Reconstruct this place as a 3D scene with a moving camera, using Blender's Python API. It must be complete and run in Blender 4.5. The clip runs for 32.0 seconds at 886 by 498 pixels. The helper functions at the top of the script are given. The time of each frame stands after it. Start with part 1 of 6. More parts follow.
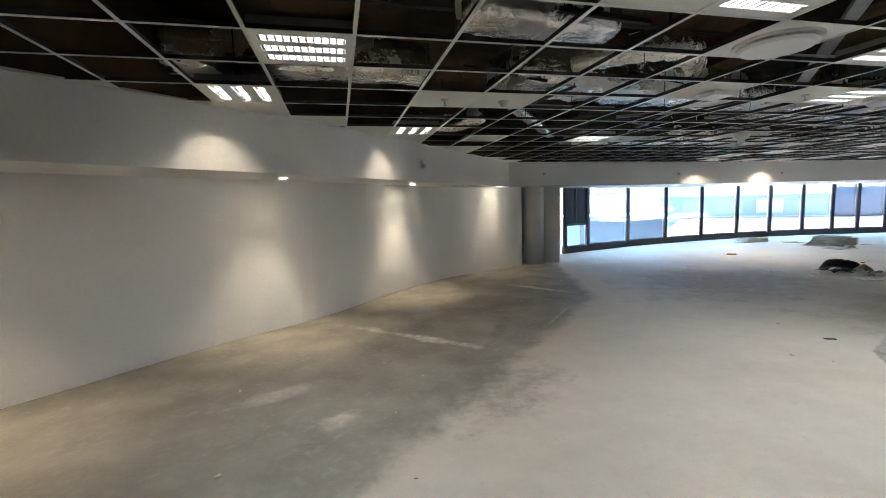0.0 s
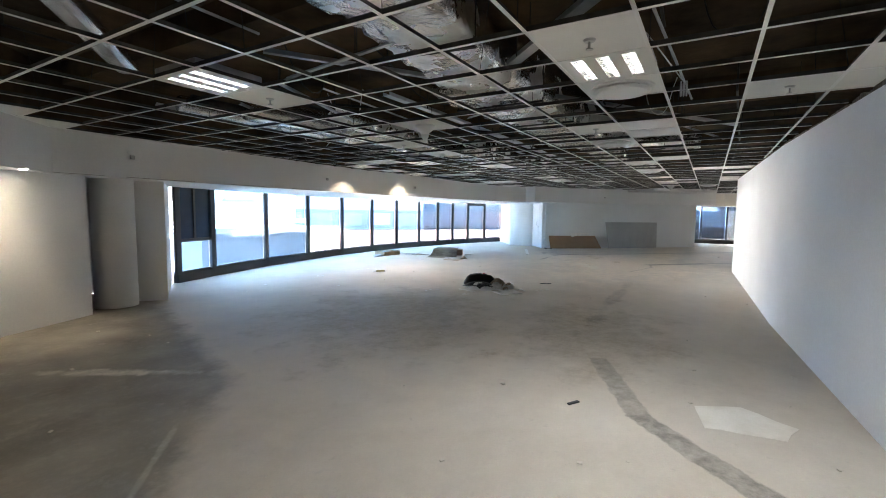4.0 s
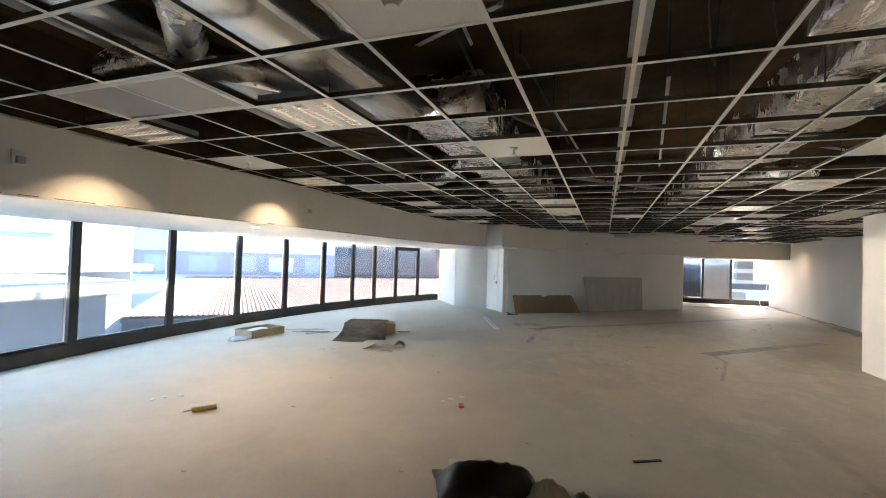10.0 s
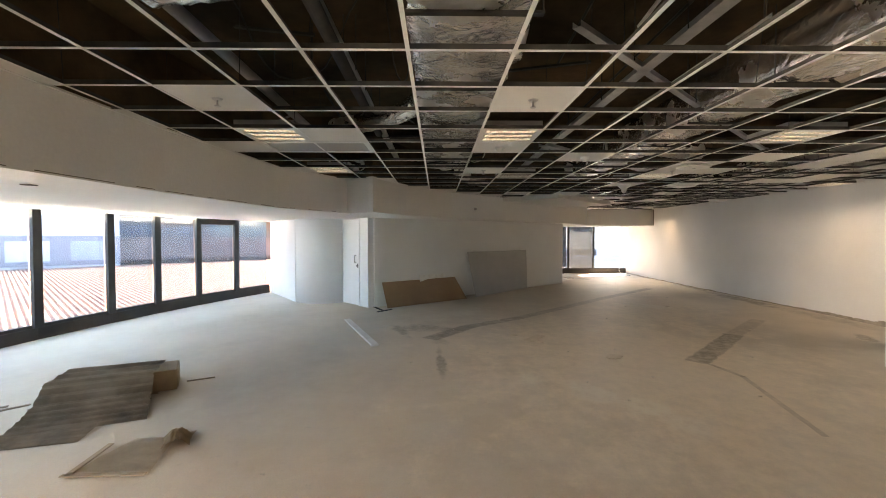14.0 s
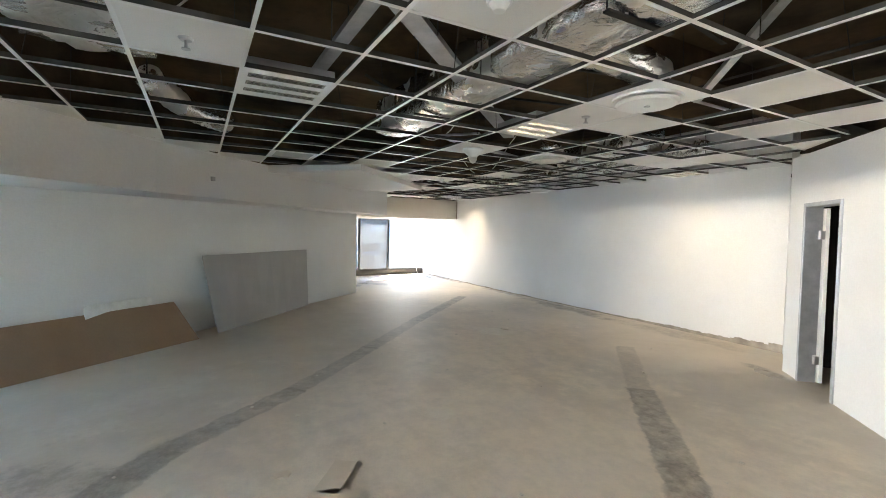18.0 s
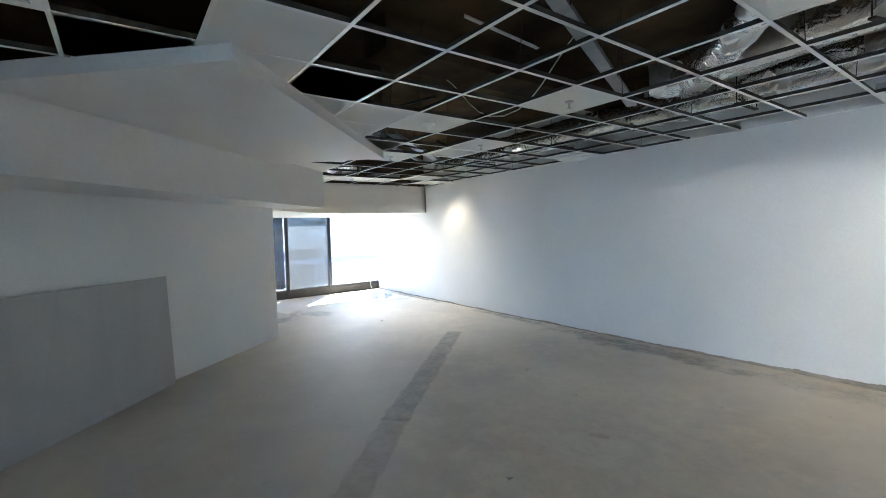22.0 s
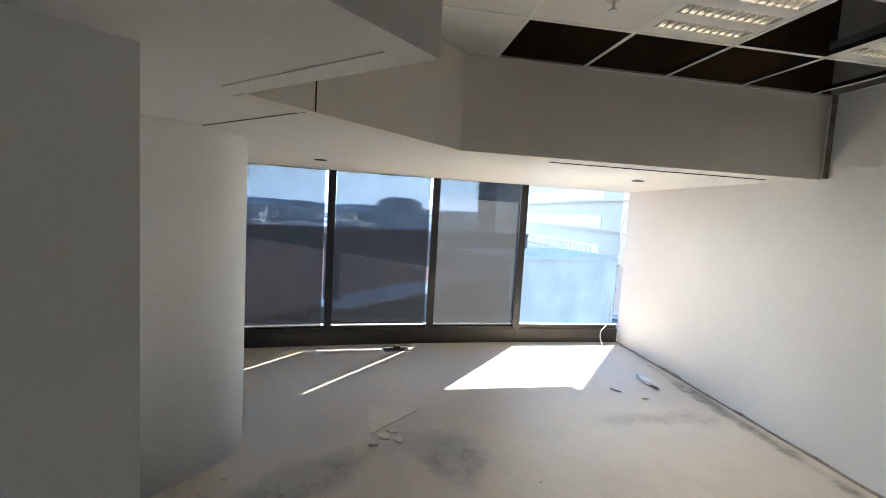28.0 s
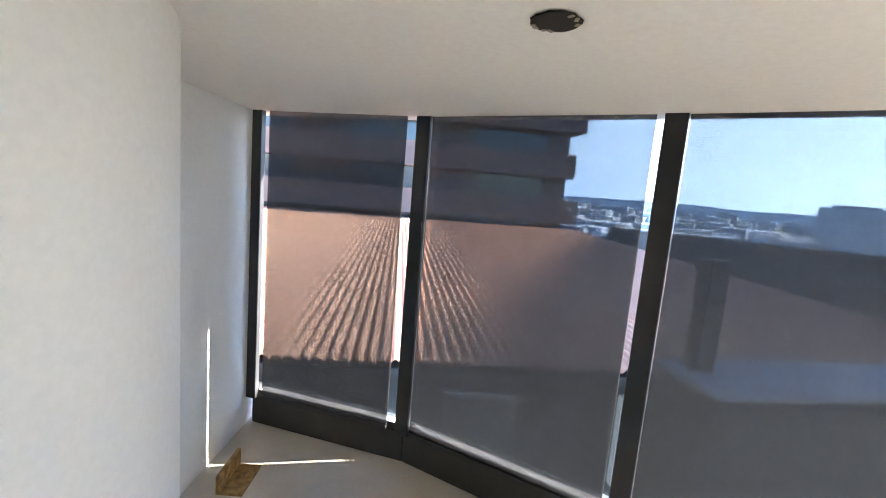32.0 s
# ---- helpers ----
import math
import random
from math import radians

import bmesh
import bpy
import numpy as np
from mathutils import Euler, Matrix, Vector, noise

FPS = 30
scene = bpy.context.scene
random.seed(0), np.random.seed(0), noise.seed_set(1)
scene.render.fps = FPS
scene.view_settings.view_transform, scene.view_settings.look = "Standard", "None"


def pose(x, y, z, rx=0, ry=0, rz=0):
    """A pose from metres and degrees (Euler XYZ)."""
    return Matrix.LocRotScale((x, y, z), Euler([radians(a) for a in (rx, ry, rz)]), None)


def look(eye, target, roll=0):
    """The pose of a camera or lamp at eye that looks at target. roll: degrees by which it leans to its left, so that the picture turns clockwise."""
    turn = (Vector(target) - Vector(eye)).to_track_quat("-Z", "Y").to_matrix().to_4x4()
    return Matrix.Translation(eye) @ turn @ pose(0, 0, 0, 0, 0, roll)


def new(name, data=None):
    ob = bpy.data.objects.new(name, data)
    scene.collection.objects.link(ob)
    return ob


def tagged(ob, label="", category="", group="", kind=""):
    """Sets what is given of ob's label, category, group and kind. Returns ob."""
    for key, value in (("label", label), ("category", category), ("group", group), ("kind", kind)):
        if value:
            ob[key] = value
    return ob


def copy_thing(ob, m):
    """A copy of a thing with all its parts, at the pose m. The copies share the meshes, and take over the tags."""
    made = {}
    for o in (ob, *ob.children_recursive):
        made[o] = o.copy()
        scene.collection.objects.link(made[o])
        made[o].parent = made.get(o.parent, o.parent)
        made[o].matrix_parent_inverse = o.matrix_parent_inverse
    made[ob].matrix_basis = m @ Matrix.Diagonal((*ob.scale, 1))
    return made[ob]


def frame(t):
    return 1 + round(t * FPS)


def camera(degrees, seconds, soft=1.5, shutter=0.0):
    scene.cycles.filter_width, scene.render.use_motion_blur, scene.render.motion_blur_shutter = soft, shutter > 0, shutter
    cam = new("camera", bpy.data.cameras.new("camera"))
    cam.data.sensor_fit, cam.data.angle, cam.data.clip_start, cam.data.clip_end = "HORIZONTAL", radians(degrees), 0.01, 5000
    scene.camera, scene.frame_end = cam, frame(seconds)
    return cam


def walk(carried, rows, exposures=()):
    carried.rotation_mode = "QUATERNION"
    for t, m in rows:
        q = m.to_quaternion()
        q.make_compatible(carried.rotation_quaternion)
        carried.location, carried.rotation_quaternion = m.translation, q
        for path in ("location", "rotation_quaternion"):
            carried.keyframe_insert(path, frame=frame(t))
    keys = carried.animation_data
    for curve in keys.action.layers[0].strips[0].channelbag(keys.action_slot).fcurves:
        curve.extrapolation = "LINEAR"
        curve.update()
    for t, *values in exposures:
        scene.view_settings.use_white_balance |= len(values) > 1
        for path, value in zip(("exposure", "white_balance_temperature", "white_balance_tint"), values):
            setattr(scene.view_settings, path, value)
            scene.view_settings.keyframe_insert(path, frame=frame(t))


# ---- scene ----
from mathutils.geometry import tessellate_polygon

cam = camera(90.2, 32.0, 0.95)
PATH = [
    (0, (-0.802, -0.66, 1.691), (-0.350, 1.278, 1.488), -1.6),
    (0.5, (-0.746, -0.343, 1.673), (0.082, 1.465, 1.461), -1.5),
    (1, (-0.648, 0.021, 1.675), (0.352, 1.743, 1.495), -0.4),
    (1.5, (-0.532, 0.406, 1.684), (0.681, 1.986, 1.505), -1.5),
    (2, (-0.253, 0.775, 1.648), (1.093, 2.243, 1.465), -0.8),
    (2.5, (-0.005, 1.18, 1.619), (1.392, 2.6, 1.438), 1.0),
    (3, (0.280, 1.573, 1.622), (1.794, 2.864, 1.417), 0.6),
    (3.5, (0.621, 1.914, 1.635), (2.191, 3.138, 1.437), 0.6),
    (4, (0.969, 2.268, 1.621), (2.677, 3.295, 1.452), 0.7),
    (4.5, (1.364, 2.542, 1.621), (3.167, 3.396, 1.487), -0.0),
    (6.5, (3.21, 4.076, 1.617), (5.131, 4.618, 1.491), 1.7),
    (7, (3.661, 4.316, 1.615), (5.58, 4.864, 1.489), 1.6),
    (7.5, (4.163, 4.544, 1.66), (6.078, 5.107, 1.53), 1.2),
    (8, (4.611, 4.785, 1.685), (6.527, 5.352, 1.584), -0.5),
    (8.5, (5.118, 4.958, 1.684), (7.037, 5.523, 1.671), -0.3),
    (9, (5.607, 5.243, 1.663), (7.524, 5.813, 1.691), 0.4),
    (9.5, (6.087, 5.487, 1.65), (7.996, 6.081, 1.682), 0.3),
    (10, (6.561, 5.779, 1.674), (8.438, 6.467, 1.72), 1.8),
    (10.5, (7.01, 6.086, 1.692), (8.88, 6.795, 1.732), -0.3),
    (11, (7.511, 6.352, 1.655), (9.378, 7.07, 1.688), 0.1),
    (11.5, (8.0, 6.682, 1.64), (9.863, 7.408, 1.644), 0.4),
    (12, (8.516, 6.881, 1.646), (10.428, 7.467, 1.596), -2.2),
    (12.5, (9.044, 7.033, 1.649), (10.995, 7.465, 1.562), -1.0),
    (13, (9.558, 7.174, 1.664), (11.541, 7.426, 1.594), -1.5),
    (13.5, (10.09, 7.222, 1.651), (12.087, 7.306, 1.592), -1.0),
    (14, (10.644, 7.298, 1.64), (12.643, 7.27, 1.584), -0.0),
    (14.5, (11.094, 7.25, 1.634), (13.081, 7.036, 1.569), -0.6),
    (15, (11.63, 7.16, 1.658), (13.615, 6.925, 1.585), 0.2),
    (15.5, (12.173, 7.056, 1.673), (14.121, 6.609, 1.592), -1.5),
    (17.5, (14.337, 6.663, 1.667), (16.145, 5.811, 1.581), 0.9),
    (18, (14.84, 6.504, 1.67), (16.588, 5.536, 1.589), 1.0),
    (18.5, (15.374, 6.306, 1.658), (17.093, 5.288, 1.574), 1.1),
    (19, (15.935, 6.18, 1.627), (17.656, 5.165, 1.543), 1.8),
    (19.5, (16.429, 5.965, 1.6), (18.103, 4.874, 1.511), 1.9),
    (20, (16.968, 5.75, 1.608), (18.629, 4.641, 1.492), 3.1),
    (20.5, (17.434, 5.54, 1.601), (19.0, 4.305, 1.449), 2.0),
    (21, (17.939, 5.264, 1.634), (19.557, 4.096, 1.491), 2.0),
    (21.5, (18.437, 5.069, 1.632), (20.081, 3.935, 1.532), 2.5),
    (22, (18.865, 4.85, 1.641), (20.478, 3.67, 1.556), -1.7),
    (22.5, (19.38, 4.604, 1.638), (20.988, 3.417, 1.56), -1.1),
    (23, (19.885, 4.372, 1.635), (21.442, 3.119, 1.557), -1.2),
    (23.5, (20.368, 4.062, 1.607), (21.92, 2.803, 1.518), -1.1),
    (24, (20.912, 3.844, 1.577), (22.465, 2.588, 1.473), 0.1),
    (24.5, (21.384, 3.561, 1.568), (22.924, 2.291, 1.441), -0.7),
    (26.5, (23.459, 2.567, 1.616), (25.276, 1.742, 1.48), 2.1),
    (27, (23.942, 2.42, 1.638), (25.794, 1.679, 1.491), 0.4),
    (27.5, (24.395, 2.276, 1.672), (26.321, 1.761, 1.519), 1.8),
    (28, (24.832, 2.209, 1.665), (26.799, 1.886, 1.499), 3.3),
    (28.5, (25.27, 2.078, 1.634), (27.258, 1.959, 1.457), 2.9),
    (29, (25.706, 2.041, 1.646), (27.696, 2.064, 1.45), 4.0),
    (29.5, (26.146, 2.038, 1.65), (28.134, 2.123, 1.446), 4.0),
    (30, (26.548, 2.018, 1.642), (28.513, 2.325, 1.439), 3.5),
    (30.5, (26.939, 2.075, 1.673), (28.845, 2.633, 1.441), 4.4),
    (31, (27.27, 2.085, 1.645), (29.102, 2.859, 1.427), 4.7),
    (31.5, (27.69, 2.14, 1.672), (29.341, 3.237, 1.42), 4.5),
    (32, (28.077, 2.206, 1.692), (29.619, 3.451, 1.421), 4.8),
]
EXPOSURES = [(0, 4.95, 6450, 9), (2, 4.95, 6450, 9), (4, 5.05, 6500, 10), (7, 4.6, 7250, 10), (9, 4.55, 7900, 12), (11, 4.25, 9100, 18), (13, 4.1, 10400, 22), (14, 4.55, 9300, 18), (15, 5.05, 8700, 16), (18, 5.35, 7200, 9), (20, 5.28, 6550, 7), (22, 5.05, 6000, 5), (24, 4.8, 6700, 9), (27, 4.1, 7000, 8), (29, 3.55, 6700, 9), (30, 3.25, 6550, 10), (31, 4.1, 6600, 9), (32, 4.45, 6850, 10)]
walk(cam, [(t, look(eye, target, roll)) for t, eye, target, roll in PATH], EXPOSURES)

# ---- light ----
SUN_EL, SUN_TO = 43.3, Vector((0.773, -0.634, 0.0))
world = bpy.data.worlds.new("sky")
scene.world = world
world.use_nodes = True
wn = world.node_tree
sky = wn.nodes.new("ShaderNodeTexSky")
sky.sky_type, sky.sun_disc = "NISHITA", False
sky.sun_elevation = radians(SUN_EL)
sky.sun_rotation = math.atan2(SUN_TO.x, SUN_TO.y)
sky.altitude, sky.air_density, sky.dust_density, sky.ozone_density = 1600, 1.0, 0.5, 1.6
tint = wn.nodes.new("ShaderNodeMix")
tint.data_type, tint.blend_type = "RGBA", "MULTIPLY"
tint.inputs["Factor"].default_value, tint.inputs[7].default_value = 1.0, (0.78, 0.87, 1.02, 1)
wn.links.new(sky.outputs[0], tint.inputs[6])
wn.links.new(tint.outputs[2], wn.nodes["Background"].inputs[0])
wn.nodes["Background"].inputs[1].default_value = 0.12
sun = new("sun", bpy.data.lights.new("sun", "SUN"))
sun.data.energy, sun.data.angle, sun.data.color = 4.0, radians(0.53), (1.0, 0.95, 0.88)
to_sun = Vector((SUN_TO.x * math.cos(radians(SUN_EL)), SUN_TO.y * math.cos(radians(SUN_EL)), math.sin(radians(SUN_EL))))
sun.matrix_world = look((20, 0, 30), Vector((20, 0, 30)) - to_sun)


def window_light(x, y, z, deg, w, watts, color, tip=0.03, spread=66):
    """An added strip lamp in a window opening, standing in for outside light; deg is the heading into the room."""
    ob = new("window_sky_light", bpy.data.lights.new("window_sky_light", "AREA"))
    ob.data.shape, ob.data.size, ob.data.size_y, ob.data.energy, ob.data.color = "RECTANGLE", w, 0.18, watts, color
    ob.matrix_world = look((x, y, z), (x + math.cos(radians(deg)), y + math.sin(radians(deg)), z - tip))
    ob.data.spread = radians(spread)
    return ob


for k in range(6):
    a = (-14.2, -7.6, -1.0, 5.6, 11.4, 17.2)[k]
    at = (15.10 + 24.175 * math.sin(radians(a)), -10.30 + 24.175 * math.cos(radians(a)))
    # added warm strips stand in for sunlit-roof bounce, blue ones for the sky
    window_light(*at, (1.0, 1.0, 2.03)[min(k, 2)], 270 - a, 2.7, (1.9, 1.9, 2.8, 2.4, 1.5, 0.8)[k], (1.0, 0.95, 0.88), -0.1, 58)
    window_light(*at, 1.86, 270 - a, 2.7, (0.7, 0.7, 0.7, 0.8, 0.7, 0.45)[k], (0.16, 0.52, 1.0), 1.6, 105)
window_light(30.43, -0.2, 1.6, 176, 0.8, 0.9, (0.88, 0.94, 1.0), 0.2, 70)


def spot(x, y, z, tx, ty, tz, watts, size=80, blend=0.7):
    """A small warm downlight lamp."""
    ob = new("downlight_lamp", bpy.data.lights.new("downlight_lamp", "SPOT"))
    ob.data.energy, ob.data.spot_size, ob.data.spot_blend, ob.data.shadow_soft_size = watts, radians(size), blend, 0.03
    ob.data.color = (1.0, 0.82, 0.60)
    ob.matrix_world = look((x, y, z), (tx, ty, tz))
    return ob


# ---- materials ----
def mat(name, color, rough=0.6, metal=0.0, spec=0.5):
    m = bpy.data.materials.new(name)
    m.use_nodes = True
    b = m.node_tree.nodes["Principled BSDF"]
    b.inputs["Base Color"].default_value = (*color, 1)
    b.inputs["Roughness"].default_value = rough
    b.inputs["Metallic"].default_value = metal
    b.inputs["Specular IOR Level"].default_value = spec
    return m


def node(m, kind, **sets):
    n = m.node_tree.nodes.new(kind)
    for key, value in sets.items():
        n.inputs[key.replace("_", " ")].default_value = value
    return n


def link(m, a, b):
    m.node_tree.links.new(a, b)


def coords(m):
    return m.node_tree.nodes.new("ShaderNodeNewGeometry").outputs["Position"]


def noise_fac(m, scale, detail=4.0, rough=0.55, low=0.35, high=0.65, vec=None):
    n = node(m, "ShaderNodeTexNoise", Scale=scale, Detail=detail, Roughness=rough)
    link(m, vec if vec is not None else coords(m), n.inputs["Vector"])
    r = m.node_tree.nodes.new("ShaderNodeMapRange")
    r.inputs["From Min"].default_value, r.inputs["From Max"].default_value = low, high
    link(m, n.outputs["Fac"], r.inputs["Value"])
    return r.outputs["Result"]


def blend(m, fac, a, b, mode="MIX"):
    n = m.node_tree.nodes.new("ShaderNodeMix")
    n.data_type, n.blend_type = "RGBA", mode
    if isinstance(fac, float):
        n.inputs["Factor"].default_value = fac
    else:
        link(m, fac, n.inputs["Factor"])
    for sock, value in ((n.inputs[6], a), (n.inputs[7], b)):
        if isinstance(value, tuple):
            sock.default_value = (*value, 1)
        else:
            link(m, value, sock)
    return n.outputs[2]


def bump(m, height, strength=0.2, distance=0.01):
    n = m.node_tree.nodes.new("ShaderNodeBump")
    n.inputs["Strength"].default_value, n.inputs["Distance"].default_value = strength, distance
    link(m, height, n.inputs["Height"])
    link(m, n.outputs["Normal"], m.node_tree.nodes["Principled BSDF"].inputs["Normal"])


def to(m, sock, name):
    link(m, sock, m.node_tree.nodes["Principled BSDF"].inputs[name])


def varied(name, a, b, scale=3.0, fine=60.0, rough=0.6, metal=0.0, strength=0.15, spec=0.5):
    """Two tones mixed by a broad noise, with fine grain and relief."""
    m = mat(name, a, rough, metal, spec)
    broad, grain = noise_fac(m, scale), noise_fac(m, fine, 3.0)
    c = blend(m, broad, a, b)
    c = blend(m, blend(m, grain, (0.0, 0.0, 0.0), (0.16, 0.16, 0.16)), c, tuple(v * 0.72 for v in a))
    to(m, c, "Base Color")
    bump(m, grain, strength, 0.004)
    return m


M_WALL = varied("white_wall_paint", (0.80, 0.80, 0.79), (0.74, 0.74, 0.73), 0.7, 45.0, 0.75, 0, 0.05, 0.3)
M_SOFFIT = varied("white_soffit_paint", (0.82, 0.81, 0.79), (0.77, 0.76, 0.74), 0.6, 40.0, 0.8, 0, 0.05, 0.3)
M_TILE = varied("ceiling_tile_white", (0.80, 0.79, 0.76), (0.74, 0.73, 0.70), 1.5, 140.0, 0.85, 0, 0.25, 0.2)
M_BAR = mat("ceiling_bar_white", (0.78, 0.78, 0.76), 0.4)
M_WEB = varied("dark_grey_bar_web", (0.09, 0.085, 0.08), (0.05, 0.048, 0.045), 6.0, 40.0, 0.7, 0, 0.1, 0.2)
# white paint tinted cream so the colour carries warm bounce light
M_WARM_BOUNCE_WALL = varied("warm_bounce_white_paint", (0.81, 0.77, 0.70), (0.77, 0.73, 0.66), 0.6, 40.0, 0.8, 0, 0.05, 0.3)
# concrete darkened so its colour carries the unlit depth of the ceiling void
M_VOID = varied("void_darkened_concrete", (0.030, 0.022, 0.015), (0.13, 0.088, 0.05), 0.8, 12.0, 0.95, 0, 0.4, 0.1)
M_FRAME = varied("dark_aluminium", (0.026, 0.027, 0.030), (0.040, 0.041, 0.044), 3.0, 90.0, 0.45, 0.0, 0.05, 0.35)
M_BLUEPANEL = varied("dark_blue_glass_panel", (0.020, 0.035, 0.06), (0.03, 0.05, 0.08), 2.0, 30.0, 0.2, 0, 0.02)
M_TORN = varied("torn_board_edge", (0.16, 0.13, 0.10), (0.30, 0.27, 0.23), 9.0, 60.0, 0.9, 0, 0.3, 0.2)
M_BAREPLASTER = varied("bare_plaster_edge", (0.44, 0.39, 0.33), (0.26, 0.23, 0.195), 5.0, 50.0, 0.9, 0, 0.4, 0.2)
M_SILL = varied("black_sill_panel", (0.034, 0.032, 0.031), (0.060, 0.056, 0.052), 1.5, 30.0, 0.6, 0.0, 0.1, 0.25)
# near-black, also painted where depth is only unlit, as behind the doorway
M_DARK = mat("near_black", (0.02, 0.018, 0.016), 0.9)
M_GREYBOARD = varied("grey_board", (0.47, 0.465, 0.45), (0.42, 0.415, 0.405), 1.2, 50.0, 0.7, 0, 0.08)
M_CARD = varied("brown_board", (0.34, 0.22, 0.13), (0.29, 0.185, 0.11), 1.5, 40.0, 0.8, 0, 0.15)
M_DOOR = mat("white_door_paint", (0.78, 0.78, 0.77), 0.4)
M_STEEL = mat("brushed_steel", (0.55, 0.55, 0.55), 0.3, 1.0)
M_GALV = varied("galvanised_steel", (0.50, 0.51, 0.53), (0.40, 0.41, 0.43), 8.0, 80.0, 0.4, 0.9, 0.1)
M_DUCT = varied("bright_sheet_metal", (0.86, 0.87, 0.88), (0.74, 0.75, 0.76), 3.0, 40.0, 0.27, 0.92, 0.05)
M_DULL = varied("dusty_dark_steel", (0.07, 0.065, 0.06), (0.035, 0.032, 0.03), 5.0, 60.0, 0.7, 0.5, 0.1, 0.3)


def glass_material(name="window_glass", dust=0.0, tone=(0.80, 0.88, 0.92)):
    m = bpy.data.materials.new(name)
    m.use_nodes = True
    t = m.node_tree
    t.nodes.remove(t.nodes["Principled BSDF"])
    clear, gloss, mix, face, power, scale = (t.nodes.new("ShaderNode" + k) for k in ("BsdfTransparent", "BsdfGlossy", "MixShader", "LayerWeight", "Math", "Math"))
    clear.inputs[0].default_value = (*tone, 1)
    gloss.inputs["Roughness"].default_value = 0.02
    power.operation, scale.operation = "POWER", "MULTIPLY_ADD"
    power.inputs[1].default_value = 5.0
    scale.inputs[1].default_value, scale.inputs[2].default_value = 0.6, 0.025
    t.links.new(face.outputs["Facing"], power.inputs[0])
    t.links.new(power.outputs[0], scale.inputs[0])
    t.links.new(scale.outputs[0], mix.inputs[0])
    t.links.new(clear.outputs[0], mix.inputs[1])
    t.links.new(gloss.outputs[0], mix.inputs[2])
    film, veil = t.nodes.new("ShaderNodeBsdfTranslucent"), t.nodes.new("ShaderNodeMixShader")
    film.inputs[0].default_value = (0.74, 0.83, 0.90, 1)
    veil.inputs[0].default_value = dust
    t.links.new(mix.outputs[0], veil.inputs[1])
    t.links.new(film.outputs[0], veil.inputs[2])
    t.links.new(veil.outputs[0], t.nodes["Material Output"].inputs[0])
    return m


def screen_material(name, cover, lit_color):
    m = bpy.data.materials.new(name)
    m.use_nodes = True
    t = m.node_tree
    b = t.nodes["Principled BSDF"]
    b.inputs["Base Color"].default_value = (0.20, 0.20, 0.205, 1)
    b.inputs["Roughness"].default_value = 0.8
    clear, mix = t.nodes.new("ShaderNodeBsdfTransparent"), t.nodes.new("ShaderNodeMixShader")
    clear.inputs[0].default_value = (0.36, 0.365, 0.37, 1)
    mix.inputs[0].default_value = cover
    lit, fabric = t.nodes.new("ShaderNodeBsdfTranslucent"), t.nodes.new("ShaderNodeMixShader")
    lit.inputs[0].default_value = (*lit_color, 1)
    fabric.inputs[0].default_value = 0.55
    t.links.new(b.outputs[0], fabric.inputs[1])
    t.links.new(lit.outputs[0], fabric.inputs[2])
    t.links.new(clear.outputs[0], mix.inputs[1])
    t.links.new(fabric.outputs[0], mix.inputs[2])
    t.links.new(mix.outputs[0], t.nodes["Material Output"].inputs[0])
    return m


M_GLASS, M_DUSTY, M_SCREEN = glass_material(), glass_material("dusty_window_glass", 0.035, (0.52, 0.655, 0.77)), screen_material("grey_screen_mesh", 0.14, (0.18, 0.19, 0.20))
M_SUN_SLAT = mat("dark_sun_slat", (0.022, 0.022, 0.024), 0.8)
M_SCREEN_DENSE = screen_material("dense_grey_screen_mesh", 0.25, (0.19, 0.20, 0.205))


def glow(name, color, strength):
    m = mat(name, color, 0.5)
    b = m.node_tree.nodes["Principled BSDF"]
    b.inputs["Emission Color"].default_value = (*color, 1)
    b.inputs["Emission Strength"].default_value = strength
    return m


M_TUBE = glow("lit_fluorescent_tube", (0.92, 0.97, 1.0), 0.8)
M_TUBE_WARM = glow("lit_warm_tube", (1.0, 0.92, 0.80), 0.16)
M_TUBE_OFF = mat("unlit_white_tube", (0.85, 0.85, 0.84), 0.3)
M_LAMP = glow("lit_downlight", (1.0, 0.86, 0.66), 8.0)


# ---- building blocks ----
def mesh_object(name, bm, material, parent=None, smooth=False):
    bmesh.ops.recalc_face_normals(bm, faces=bm.faces)
    me = bpy.data.meshes.new(name)
    bm.to_mesh(me)
    bm.free()
    if smooth:
        for p in me.polygons:
            p.use_smooth = True
    me.materials.append(material)
    ob = new(name, me)
    ob.parent = parent
    return ob


def part(name, bm, material, parent, label="", smooth=False):
    ob = mesh_object(name, bm, material, parent, smooth)
    return tagged(ob, label) if label else ob


def structure(name, bm, material, label="", category="wall"):
    return tagged(mesh_object(name, bm, material), label, category, kind="structure")


def thing(name, m, label, category, group=""):
    ob = new(name)
    ob.matrix_world = m
    return tagged(ob, label, category, group)


